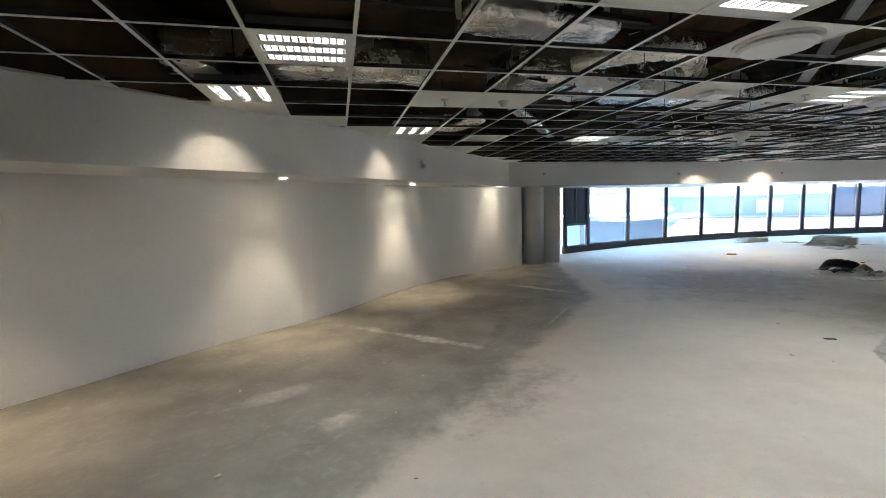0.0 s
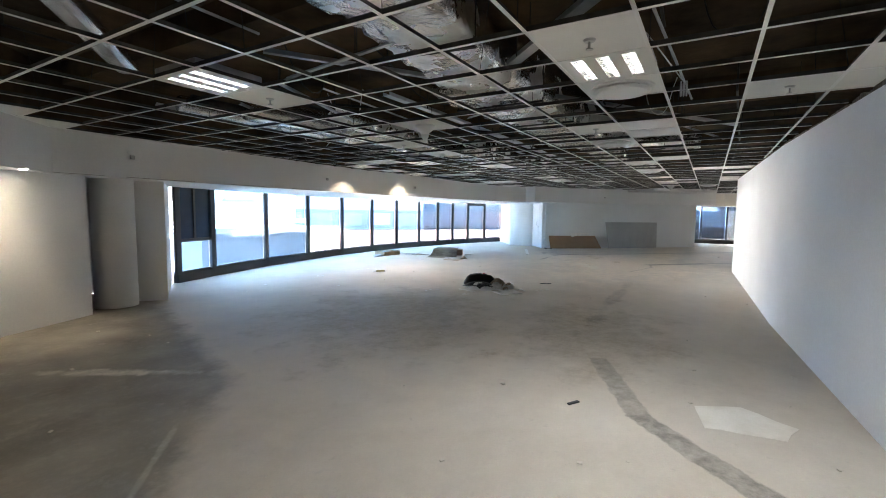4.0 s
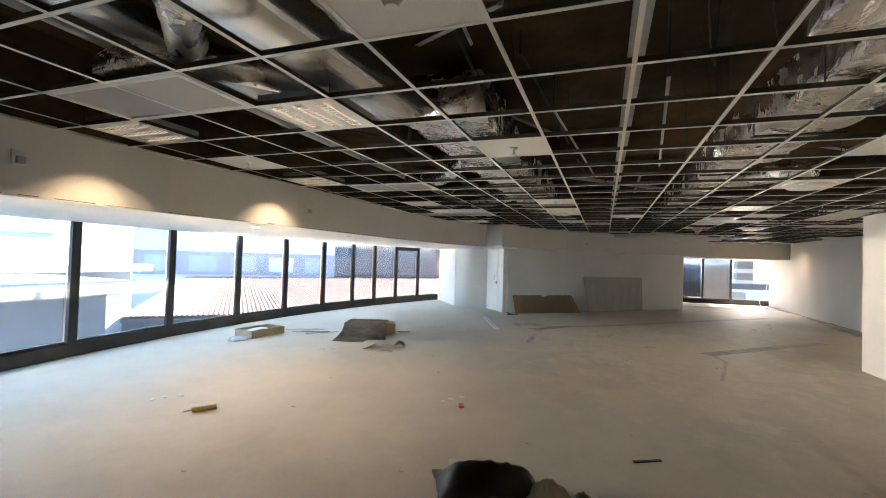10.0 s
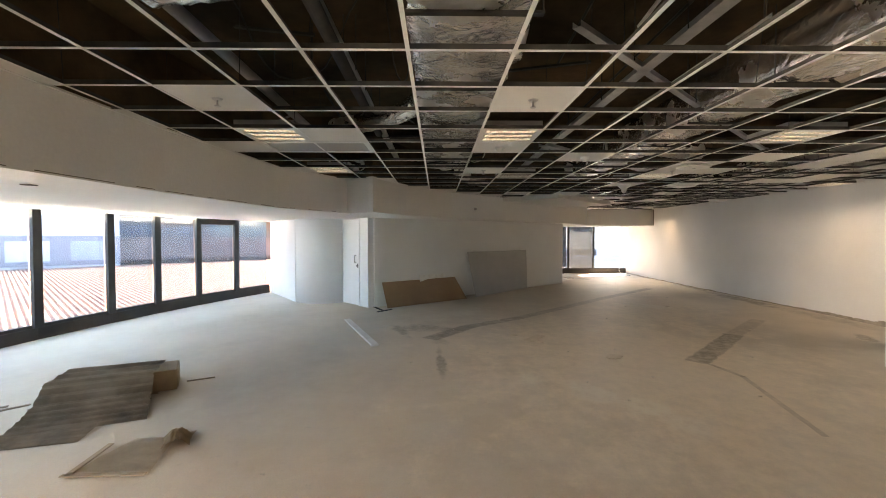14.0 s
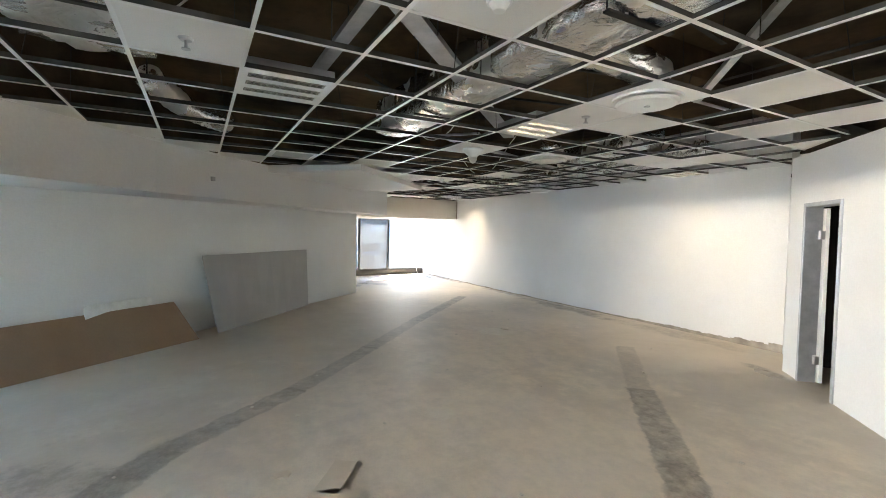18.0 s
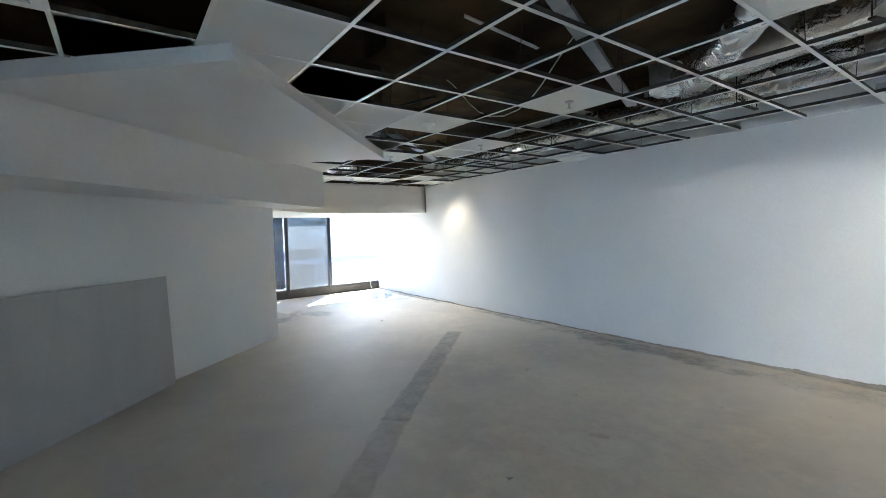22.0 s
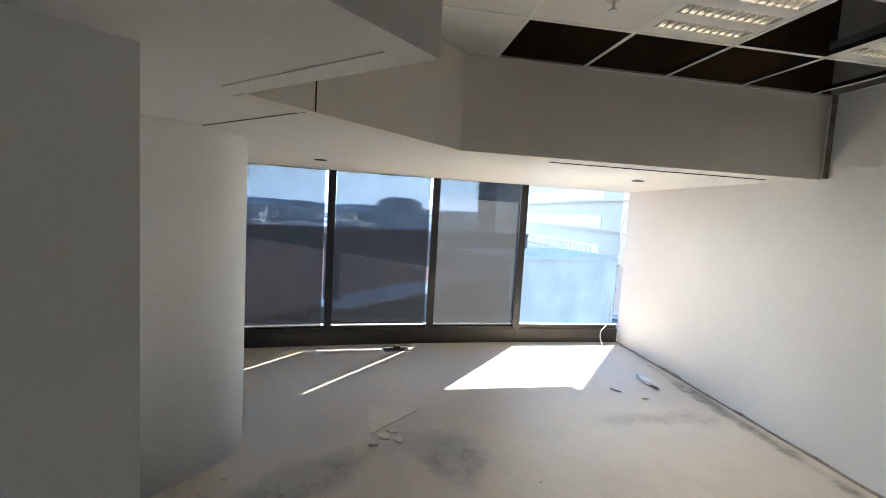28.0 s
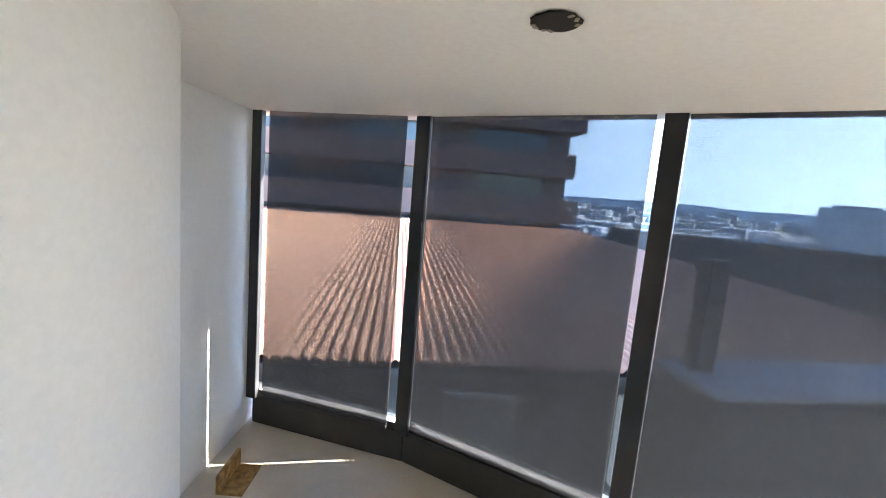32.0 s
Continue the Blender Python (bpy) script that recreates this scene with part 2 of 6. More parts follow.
def box(bm, x0, y0, z0, x1, y1, z1, m=None, bevel=0.0):
    v = [bm.verts.new(p) for p in ((x0, y0, z0), (x1, y0, z0), (x1, y1, z0), (x0, y1, z0), (x0, y0, z1), (x1, y0, z1), (x1, y1, z1), (x0, y1, z1))]
    f = [bm.faces.new([v[i] for i in q]) for q in ((3, 2, 1, 0), (4, 5, 6, 7), (0, 1, 5, 4), (1, 2, 6, 5), (2, 3, 7, 6), (3, 0, 4, 7))]
    if bevel:
        e = list({e for q in f for e in q.edges})
        r = bmesh.ops.bevel(bm, geom=e, offset=bevel, segments=2, affect="EDGES", profile=0.5)
        v = list({w for q in r["faces"] for w in q.verts} | {w for w in v if w.is_valid})
    if m is not None:
        bmesh.ops.transform(bm, matrix=m, verts=v)
    return v


def boxes(*rows, bevel=0.0):
    bm = bmesh.new()
    for r in rows:
        box(bm, *r, bevel=bevel)
    return bm


def prism(points, z0, z1, bm=None):
    """A solid of constant section over a plan outline."""
    bm = bm or bmesh.new()
    low, high = [bm.verts.new((x, y, z0)) for x, y in points], [bm.verts.new((x, y, z1)) for x, y in points]
    n = len(points)
    tris = tessellate_polygon([[Vector((x, y, 0)) for x, y in points]])
    for a, b, c in {tuple(sorted(t)) for t in tris}:
        bm.faces.new((low[c], low[b], low[a]))
        bm.faces.new((high[a], high[b], high[c]))
    for i in range(n):
        bm.faces.new((low[i], low[(i + 1) % n], high[(i + 1) % n], high[i]))
    return bm


def ribbon(line, thick, z0, z1, bm=None):
    """A wall along a plan line; its thickness lies to the left of the line's direction."""
    pts = [Vector(p) for p in line]
    out = []
    for i, p in enumerate(pts):
        a = (pts[i] - pts[i - 1]).normalized() if i else None
        b = (pts[i + 1] - pts[i]).normalized() if i < len(pts) - 1 else None
        d = (a + b).normalized() if a and b else (a or b)
        k = 1.0 / max(0.5, d.dot(a)) if a and b else 1.0
        out.append(p + Vector((-d.y, d.x)) * thick * k)
    return prism([tuple(p) for p in pts] + [tuple(p) for p in reversed(out)], z0, z1, bm)


def tube(bm, a, b, r, sides=10, r2=None):
    a, b = Vector(a), Vector(b)
    m = Matrix.Translation((a + b) / 2) @ (b - a).to_track_quat("Z", "Y").to_matrix().to_4x4()
    bmesh.ops.create_cone(bm, cap_ends=True, segments=sides, radius1=r, radius2=r if r2 is None else r2, depth=(b - a).length, matrix=m)
    return bm


# ---- the plan ----
CEIL, SOFFIT, SLAB = 2.68, 2.07, 3.45
LEFT = [(-5.2, 2.55), (-3.5, 4.15), (-2.35, 5.3), (-1.2, 6.22), (0.08, 7.67), (1.65, 9.15), (3.88, 10.2)]
ARC_C, ARC_R = Vector((15.10, -10.30)), 24.09


def smoothed(line, steps=6):
    pts, out = [Vector(p) for p in line], []
    for i in range(len(pts) - 1):
        p0, p1, p2, p3 = pts[max(0, i - 1)], pts[i], pts[i + 1], pts[min(len(pts) - 1, i + 2)]
        for k in range(steps):
            t = k / steps
            out.append(tuple(0.5 * (2 * p1 + (p2 - p0) * t + (2 * p0 - 5 * p1 + 4 * p2 - p3) * t * t + (3 * p1 - p0 - 3 * p2 + p3) * t ** 3)))
    return out + [tuple(pts[-1])]


def on_arc(deg, r=ARC_R):
    return (ARC_C.x + r * math.sin(radians(deg)), ARC_C.y + r * math.cos(radians(deg)))


MULLIONS = [-21.8, -19.2, -14.4, -9.8, -5.45, -1.2, 2.6, 6.25, 9.45, 12.05, 14.8, 17.8, 20.85]
EAST = [(30.39, -1.22), (30.34, 0.28), (30.27, 1.44), (30.14, 2.68), (29.95, 3.91), (29.52, 4.93)]
FASCIA = smoothed([(-4.6, 1.5), (-3.0, 3.0), (-1.72, 4.2), (-0.6, 5.33), (0.52, 6.6), (1.9, 8.2), (3.4, 9.85)], 4) + [(8.2, 10.2), (10.0, 10.2), (11.9, 10.05), (15.0, 9.95), (17.3, 9.68), (18.8, 8.95)]
DIAG_FASCIA = [(18.45, 8.42), (19.7, 7.92), (21.1, 6.95), (22.65, 5.47), (26.04, 2.05)]
EAST_FASCIA = [(26.66, 2.70), (26.78, 2.585), (27.70, 1.66), (27.71, -1.12)]
LONG = [(17.95, -0.8), (20.5, -0.92), (25.5, -1.02), (28.2, -1.13), (30.39, -1.22)]

# floor
arc_line = [on_arc(-22.2 + 43.2 * i / 28, ARC_R + 0.12) for i in range(29)]
M_FLOOR = mat("bare_screed_floor", (0.40, 0.37, 0.33), 0.7, 0, 0.35)


DIRT, OLIVE, DUST, GREY = (0.19, 0.175, 0.148), (0.34, 0.285, 0.20), (0.72, 0.67, 0.57), (0.50, 0.49, 0.455)
TAN_LIT, SOOT = (0.75, 0.655, 0.53), (0.14, 0.128, 0.105)
# old dirt, filler, toned zones: x, y, half length, half width, heading, colour, strength
# tan zones put brighter, warmer room light into the floor colour
STAINS_AND_LIGHT = [(16.0, 4.6, 4.6, 2.8, -5, TAN_LIT, 0.75), (20.6, 2.2, 3.2, 1.6, -42, TAN_LIT, 0.7), (25.2, 0.9, 2.4, 1.3, -5, TAN_LIT, 0.7),
          # GREY by the windows: grey screed plus window light put into its tone
          (27.72, 1.62, 0.42, 0.30, 20, DIRT, 1.0), (27.5, 2.5, 0.75, 0.22, -52, DIRT, 1.0), (26.9, 3.0, 0.5, 0.2, -45, DIRT, 0.7), (29.0, 2.4, 2.0, 1.9, 0, GREY, 0.8),
          (28.9, 0.3, 1.4, 1.5, 0, GREY, 0.6), (24.6, -0.9, 1.1, 0.16, -2, DIRT, 0.8), (28.2, -1.02, 1.6, 0.10, -3, DIRT, 0.9), (22.3, -0.68, 2.0, 0.26, -6, DIRT, 0.8),
          (28.15, -0.3, 0.6, 0.16, -90, DIRT, 0.45), (22.5, 0.2, 1.5, 0.8, -10, DIRT, 0.28), (19.5, -0.55, 1.2, 0.3, 0, DIRT, 0.45),
          (16.5, 7.25, 0.95, 0.07, 2, DIRT, 0.75), (18.5, 7.45, 0.75, 0.34, 70, DIRT, 0.55), (17.95, 7.23, 0.34, 0.17, -50, DIRT, 1.0), (18.3, 7.9, 0.6, 0.13, 15, DIRT, 0.6),
          (17.55, 7.25, 0.3, 0.16, 10, DIRT, 0.4), (19.9, 7.0, 1.1, 0.45, -45, DUST, 0.4), (18.5, 6.85, 0.5, 0.16, -40, DIRT, 0.7),
          (15.22, 5.67, 0.36, 0.24, 20, DUST, 0.9), (14.82, 5.33, 0.38, 0.24, -15, DUST, 0.95), (14.47, 5.15, 0.30, 0.18, 10, DUST, 0.9), (15.6, 6.2, 0.35, 0.2, 0, DUST, 0.6),
          (18.3, 4.57, 0.22, 0.14, 30, DUST, 0.8), (20.9, 2.2, 0.5, 0.25, 30, DUST, 0.8), (12.1, 4.2, 0.5, 0.3, 0, DUST, 0.6),
          # first two: broad darker olive-brown zones
          (6.5, 6.6, 2.4, 1.8, 30, OLIVE, 0.65), (7.2, 3.6, 2.0, 1.2, 10, OLIVE, 0.6), (10.0, 3.76, 2.6, 0.13, 1, DIRT, 0.4), (7.9, 3.7, 0.6, 0.17, 3, DIRT, 0.6),
          (17.6, 0.36, 0.4, 0.12, -20, DIRT, 0.9), (2.3, 5.2, 0.75, 0.03, 47, DUST, 0.35), (0.1, 4.8, 1.15, 0.11, -44, DUST, 0.95), (2.9, 7.25, 0.9, 0.10, -56, DUST, 0.9),
          (-0.9, 2.8, 0.25, 0.16, 30, DUST, 0.7), (-1.45, 3.45, 0.5, 0.14, 20, DUST, 0.5), (0.6, 3.0, 0.9, 0.5, 40, SOOT, 0.5), (1.6, 6.2, 1.0, 0.6, 30, SOOT, 0.45), (1.1, 4.6, 0.8, 0.12, 60, SOOT, 0.5)]


def blot_fac(m, x, y, half_long, half_wide, turn, most, wobble):
    """Soft mask of one ragged oval blot."""
    map_in = m.node_tree.nodes.new("ShaderNodeMapping")
    map_in.vector_type = "TEXTURE"
    map_in.inputs["Location"].default_value = (x, y, 0)
    map_in.inputs["Rotation"].default_value = (0, 0, radians(turn))
    map_in.inputs["Scale"].default_value = (half_long, half_wide, 1)
    link(m, coords(m), map_in.inputs["Vector"])
    far = m.node_tree.nodes.new("ShaderNodeVectorMath")
    far.operation = "LENGTH"
    link(m, map_in.outputs["Vector"], far.inputs[0])
    add = m.node_tree.nodes.new("ShaderNodeMath")
    add.operation = "MULTIPLY_ADD"
    add.inputs[1].default_value = -3.2
    link(m, wobble, add.inputs[0])
    link(m, far.outputs["Value"], add.inputs[2])
    soft = m.node_tree.nodes.new("ShaderNodeMapRange")
    soft.interpolation_type = "SMOOTHSTEP"
    for key, value in (("From Min", -1.25), ("From Max", -0.5), ("To Min", most), ("To Max", 0.0)):
        soft.inputs[key].default_value = value
    link(m, add.outputs[0], soft.inputs["Value"])
    return soft.outputs["Result"]


# lines where partitions once stood: from, to, half width, strength
SCARS = [((6.0, 3.25), (4.73, 2.67), 0.10, 0.75), ((4.73, 2.67), (4.27, 2.2), 0.10, 0.95), ((4.27, 2.2), (3.63, 1.44), 0.11, 1.0), ((3.63, 1.44), (2.7, 0.2), 0.10, 0.9),
         ((17.7, 7.4), (18.62, 6.74), 0.15, 0.9), ((18.62, 6.74), (19.52, 5.62), 0.13, 0.75), ((19.52, 5.62), (20.76, 4.38), 0.12, 0.6), ((20.76, 4.38), (22.2, 2.98), 0.12, 0.5), ((22.2, 2.98), (24.47, 0.58), 0.125, 0.72),
         ((19.2, 0.98), (17.9, 2.35), 0.13, 0.45), ((17.9, 2.35), (16.34, 3.88), 0.145, 0.95), ((16.2, 3.78), (15.73, 3.71), 0.035, 0.6), ((15.73, 3.71), (14.2, 4.1), 0.03, 0.5)]


def math_node(m, kind, a, b=None, c=None):
    n = m.node_tree.nodes.new("ShaderNodeMath")
    n.operation = kind
    for sock, value in zip(n.inputs, (a, b, c)):
        if value is None:
            continue
        if isinstance(value, (int, float)):
            sock.default_value = value
        else:
            link(m, value, sock)
    return n.outputs[0]


def scar_fac(m, a, b, half, most, ragged_by, mottle):
    """Mask of one straight broken strip between two floor points."""
    a, b = Vector(a), Vector(b)
    mid, d = (a + b) / 2, b - a
    map_in = m.node_tree.nodes.new("ShaderNodeMapping")
    map_in.vector_type = "TEXTURE"
    map_in.inputs["Location"].default_value = (mid.x, mid.y, 0)
    map_in.inputs["Rotation"].default_value = (0, 0, math.atan2(d.y, d.x))
    link(m, coords(m), map_in.inputs["Vector"])
    axes = m.node_tree.nodes.new("ShaderNodeSeparateXYZ")
    link(m, map_in.outputs["Vector"], axes.inputs[0])
    along = math_node(m, "SUBTRACT", math_node(m, "ABSOLUTE", axes.outputs[0]), d.length / 2 + 0.03)
    across = math_node(m, "SUBTRACT", math_node(m, "ABSOLUTE", axes.outputs[1]), half)
    far = math_node(m, "MULTIPLY_ADD", ragged_by, half * 1.3, math_node(m, "MAXIMUM", along, across))
    soft = m.node_tree.nodes.new("ShaderNodeMapRange")
    soft.interpolation_type = "SMOOTHSTEP"
    for key, value in (("From Min", half * 0.5), ("From Max", half * 0.78), ("To Min", most), ("To Max", 0.0)):
        soft.inputs[key].default_value = value
    link(m, far, soft.inputs["Value"])
    return math_node(m, "MULTIPLY", soft.outputs["Result"], mottle)


def side_of(m, nx, ny, c):
    """Signed distance from a straight line on the floor."""
    d = m.node_tree.nodes.new("ShaderNodeVectorMath")
    d.operation = "DOT_PRODUCT"
    d.inputs[1].default_value = (nx, ny, 0)
    link(m, coords(m), d.inputs[0])
    e = m.node_tree.nodes.new("ShaderNodeMath")
    e.operation = "SUBTRACT"
    e.inputs[1].default_value = c
    link(m, d.outputs["Value"], e.inputs[0])
    return e.outputs[0]


def old_screed_fac(m):
    """Where the rough dark screed lies bare: beside the long curved wall, with a worn edge."""
    far = m.node_tree.nodes.new("ShaderNodeMath")
    far.operation = "MAXIMUM"
    link(m, side_of(m, 0.711, -0.704, -1.835), far.inputs[0])
    link(m, side_of(m, 0.944, -0.328, 1.27), far.inputs[1])
    worn = m.node_tree.nodes.new("ShaderNodeMath")
    worn.operation = "MULTIPLY_ADD"
    worn.inputs[1].default_value = 0.55
    link(m, noise_fac(m, 2.4, 7.0, 0.65, 0.0, 1.0), worn.inputs[0])
    link(m, far.outputs[0], worn.inputs[2])
    soft = m.node_tree.nodes.new("ShaderNodeMapRange")
    soft.interpolation_type = "SMOOTHSTEP"
    for key, value in (("From Min", 0.10), ("From Max", 0.40), ("To Min", 0.95), ("To Max", 0.0)):
        soft.inputs[key].default_value = value
    link(m, worn.outputs[0], soft.inputs["Value"])
    return soft.outputs["Result"]


def floor_material(m):
    wide = noise_fac(m, 0.16, 3.0, 0.5, 0.38, 0.62)
    broad = noise_fac(m, 0.6, 6.0, 0.6)
    mid = noise_fac(m, 2.6, 7.0, 0.68, 0.32, 0.72)
    spots = noise_fac(m, 9.0, 5.0, 0.7, 0.60, 0.72)
    grain = noise_fac(m, 60.0, 4.0, 0.6, 0.3, 0.7)
    c = blend(m, wide, (0.59, 0.535, 0.465), (0.65, 0.545, 0.42))
    c = blend(m, blend(m, broad, (0.0, 0.0, 0.0), (0.8, 0.8, 0.8)), c, (0.48, 0.415, 0.335))
    c = blend(m, blend(m, mid, (0.0, 0.0, 0.0), (0.6, 0.6, 0.6)), c, (0.70, 0.635, 0.54))
    c = blend(m, blend(m, spots, (0.0, 0.0, 0.0), (0.45, 0.45, 0.45)), c, (0.37, 0.32, 0.265))
    streak = noise_fac(m, 4.5, 9.0, 0.8, 0.55, 0.75)
    c = blend(m, blend(m, streak, (0.0, 0.0, 0.0), (0.4, 0.4, 0.4)), c, (0.76, 0.70, 0.61))
    c = blend(m, blend(m, grain, (0.0, 0.0, 0.0), (0.22, 0.22, 0.22)), c, (0.47, 0.43, 0.38))
    rough = blend(m, noise_fac(m, 1.5, 7.0, 0.7, 0.36, 0.66), (0.35, 0.318, 0.262), (0.17, 0.156, 0.132))
    rough = blend(m, blend(m, noise_fac(m, 6.0, 6.0, 0.7, 0.52, 0.70), (0.0, 0.0, 0.0), (0.55, 0.55, 0.55)), rough, (0.44, 0.41, 0.35))
    c = blend(m, old_screed_fac(m), c, rough)
    wobble = noise_fac(m, 1.7, 8.0, 0.72, 0.0, 1.0)
    blotch = math_node(m, "MULTIPLY_ADD", noise_fac(m, 6.0, 8.0, 0.78, 0.38, 0.58), 0.65, 0.35)
    for x, y, half_long, half_wide, turn, color, most in STAINS_AND_LIGHT:
        c = blend(m, math_node(m, "MULTIPLY", blot_fac(m, x, y, half_long, half_wide, turn, most, wobble), blotch), c, color)
    edge, broken = noise_fac(m, 5.0, 8.0, 0.7, 0.0, 1.0), math_node(m, "MULTIPLY_ADD", noise_fac(m, 5.0, 7.0, 0.7, 0.34, 0.58), 0.6, 0.4)
    crumb = blend(m, noise_fac(m, 11.0, 6.0, 0.7, 0.38, 0.68), (0.215, 0.195, 0.165), (0.37, 0.335, 0.285))
    for a, b, half, most in SCARS:
        c = blend(m, scar_fac(m, a, b, half, most, edge, broken), c, crumb)
    to(m, c, "Base Color")
    to(m, blend(m, mid, (0.55, 0.55, 0.55), (0.75, 0.75, 0.75)), "Roughness")
    bump(m, grain, 0.25, 0.004)


floor_material(M_FLOOR)
structure("floor", prism([(-9, -5), (30.6, -5), (30.6, -1.2)] + [(x + 0.15, y) for x, y in EAST[1:]] + [(29.5, 5.2), (24.1, 12.2)] + arc_line[::-1] + [(-9, 12.4)], -0.3, 0.0), M_FLOOR, "bare worn screed floor with patches and scars", "floor")
structure("ceiling_slab", prism([(-9.5, -5.5), (31, -5.5), (31, 2), (30.6, 5.5), (24.4, 12.9)] + [on_arc(21 - 43.2 * i / 28, ARC_R + 0.4) for i in range(29)] + [(-9.5, 13)], SLAB, SLAB + 0.3), M_VOID, "bare concrete slab above the open ceiling, coloured near-black for the dark void", "ceiling")

# walls
structure("wall_left", ribbon(smoothed(LEFT), 0.2, 0, SLAB), M_WALL, "long curved white plastered wall")
structure("wall_west", prism([(-9.0, -5), (-8.8, -5), (-8.8, 12.4), (-9.0, 12.4)], 0, SLAB), M_WALL)
structure("wall_south", prism([(-8.8, -5), (30.6, -5), (30.6, -4.8), (-8.8, -4.8)], 0, SLAB), M_WALL)
structure("wall_north_west", prism([(-8.8, 12.2), (5.7, 12.2), (5.7, 12.4), (-8.8, 12.4)], 0, SLAB), M_WALL)
structure("wall_pilaster", prism([(4.58, 10.80), (5.09, 10.43), (6.16, 12.36), (5.55, 12.5)], 0, SLAB), M_WALL, "narrow white pilaster beside the window")
structure("wall_partition", ribbon([(16.1, 1.64), (9.0, 1.41), (4.62, 1.10)], 0.14, 0, 2.63), M_WALL, "white dry-lined partition with a torn top edge")
structure("wall_partition_end", ribbon([(4.62, 1.10), (3.0, -0.52), (3.0, -4.8)], 0.14, 0, 2.63), M_WALL)
structure("wall_long", ribbon(LONG, -0.2, 0, SLAB), M_WALL, "long white wall with a damaged foot")
structure("wall_diagonal", ribbon([(20.88, 8.74), (26.19, 2.85)], 0.16, 0, SLAB), M_WALL, "long white wall behind the leaning boards")
structure("wall_column_back", ribbon([(26.31, 2.96), (27.3, 3.85)], 0.12, 0, SLAB), M_WALL)
structure("wall_beside_window", ribbon([(28.45, 4.13), (29.56, 5.0)], 0.16, 0, SLAB), M_WALL)


def drum(cx, cy, r, z0, z1):
    bm = bmesh.new()
    bmesh.ops.create_cone(bm, cap_ends=True, segments=64, radius1=r, radius2=r, depth=z1 - z0, matrix=pose(cx, cy, (z0 + z1) / 2))
    return bm


for name, c, r in (("column_west", (4.38, 10.62), 0.30), ("column_middle", (22.2, 10.2), 0.78)):
    ob = structure(name, drum(*c, r, 0, SLAB), M_WALL, "round white plastered column", "column")
    for p in ob.data.polygons:
        p.use_smooth = len(p.vertices) == 4
EAST_COLUMN = [(27.15, 3.62), (27.4, 3.33), (27.68, 3.11), (27.95, 3.04), (28.2, 3.14), (28.42, 3.33), (28.57, 3.57), (28.66, 3.85), (28.70, 4.15), (28.5, 4.6), (27.6, 4.7), (27.1, 4.2)]


def rounded(points, steps=8):
    """A closed smooth plan outline through the given corners."""
    n, out = len(points), []
    for i in range(n):
        p0, p1, p2, p3 = (Vector(points[(i + k) % n]) for k in (-1, 0, 1, 2))
        for k in range(steps):
            t = k / steps
            out.append(tuple(0.5 * (2 * p1 + (p2 - p0) * t + (2 * p0 - 5 * p1 + 4 * p2 - p3) * t * t + (3 * p1 - p0 - 3 * p2 + p3) * t ** 3)))
    return out


def shade_sides(ob):
    for p in ob.data.polygons:
        p.use_smooth = abs(p.normal.z) < 0.5
    return ob


shade_sides(structure("column_east", prism(rounded(EAST_COLUMN), 0, SLAB), M_WALL, "broad rounded white plastered column", "column"))
structure("wall_column_link", ribbon([on_arc(20.95), (21.75, 10.85)], 0.15, 0, SLAB), M_WALL)

# door wall at the end of the partition, with its opening
DW_A, DW_B = Vector((16.1, 1.6)), Vector((17.55, 0.12))
dw = (DW_B - DW_A).normalized()


def dw_pt(s):
    p = DW_A + dw * s
    return (p.x, p.y)


structure("wall_doorway_near", ribbon([dw_pt(0), dw_pt(0.93)], -0.14, 0, 2.63), M_WALL)
structure("wall_doorway_far", ribbon([dw_pt(1.70), dw_pt(2.07)], -0.14, 0, 2.63), M_WALL)
structure("wall_doorway_head", ribbon([dw_pt(0.93), dw_pt(1.70)], -0.14, 2.06, 2.63), M_WALL)
structure("wall_doorway_return", ribbon([dw_pt(2.07), (17.95, -0.85)], -0.14, 0, 2.63), M_WALL)

bm = bmesh.new()
foot = random.Random(23)
for (xa, ya), (xb, yb) in zip(LONG, LONG[1:]):
    d = Vector((xb - xa, yb - ya))
    n = int(d.length / 0.06)
    for k in range(n):
        x = xa + d.x * k / n
        tall = (0.105 if x < 18.6 else 0.05 * max(0.0, (21.5 - x) / 3) + 0.02) * foot.uniform(0.75, 1.1) + 0.035 * max(0.0, noise.noise((x * 1.7, 2.0, 0.0)))
        box(bm, 0, 0.0, 0.0005, d.length / n + 0.0004, 0.0035 + 0.001 * (k % 2), tall, pose(x, ya + d.y * k / n, 0, 0, 0, math.degrees(math.atan2(d.y, d.x))))
structure("trim_bare_foot", bm, M_BAREPLASTER, "bare chipped plaster along the foot of the long wall", "trim")
bm = bmesh.new()
torn = random.Random(17)
for (xa, ya), (xb, yb) in (((16.1, 1.64), (9.0, 1.41)), ((9.0, 1.41), (4.62, 1.10))):
    d = Vector((xb - xa, yb - ya))
    n = int(d.length / 0.045)
    for k in range(n):
        h = 0.012 + 0.05 * abs(noise.noise((xa + k * 0.13, 0.5, 1.0))) + torn.uniform(0, 0.012)
        w, p = torn.uniform(0.015, 0.04), Vector((xa, ya)) + d * (k / n)
        box(bm, -w / 2, -0.13, 2.631, w / 2, -0.01, 2.631 + h, pose(p.x, p.y, 0, 0, 0, math.degrees(math.atan2(-d.y, -d.x)) + torn.uniform(-8, 8)))
structure("trim_torn_edge", bm, M_TORN, "torn plasterboard edge along the top of the partition", "trim")

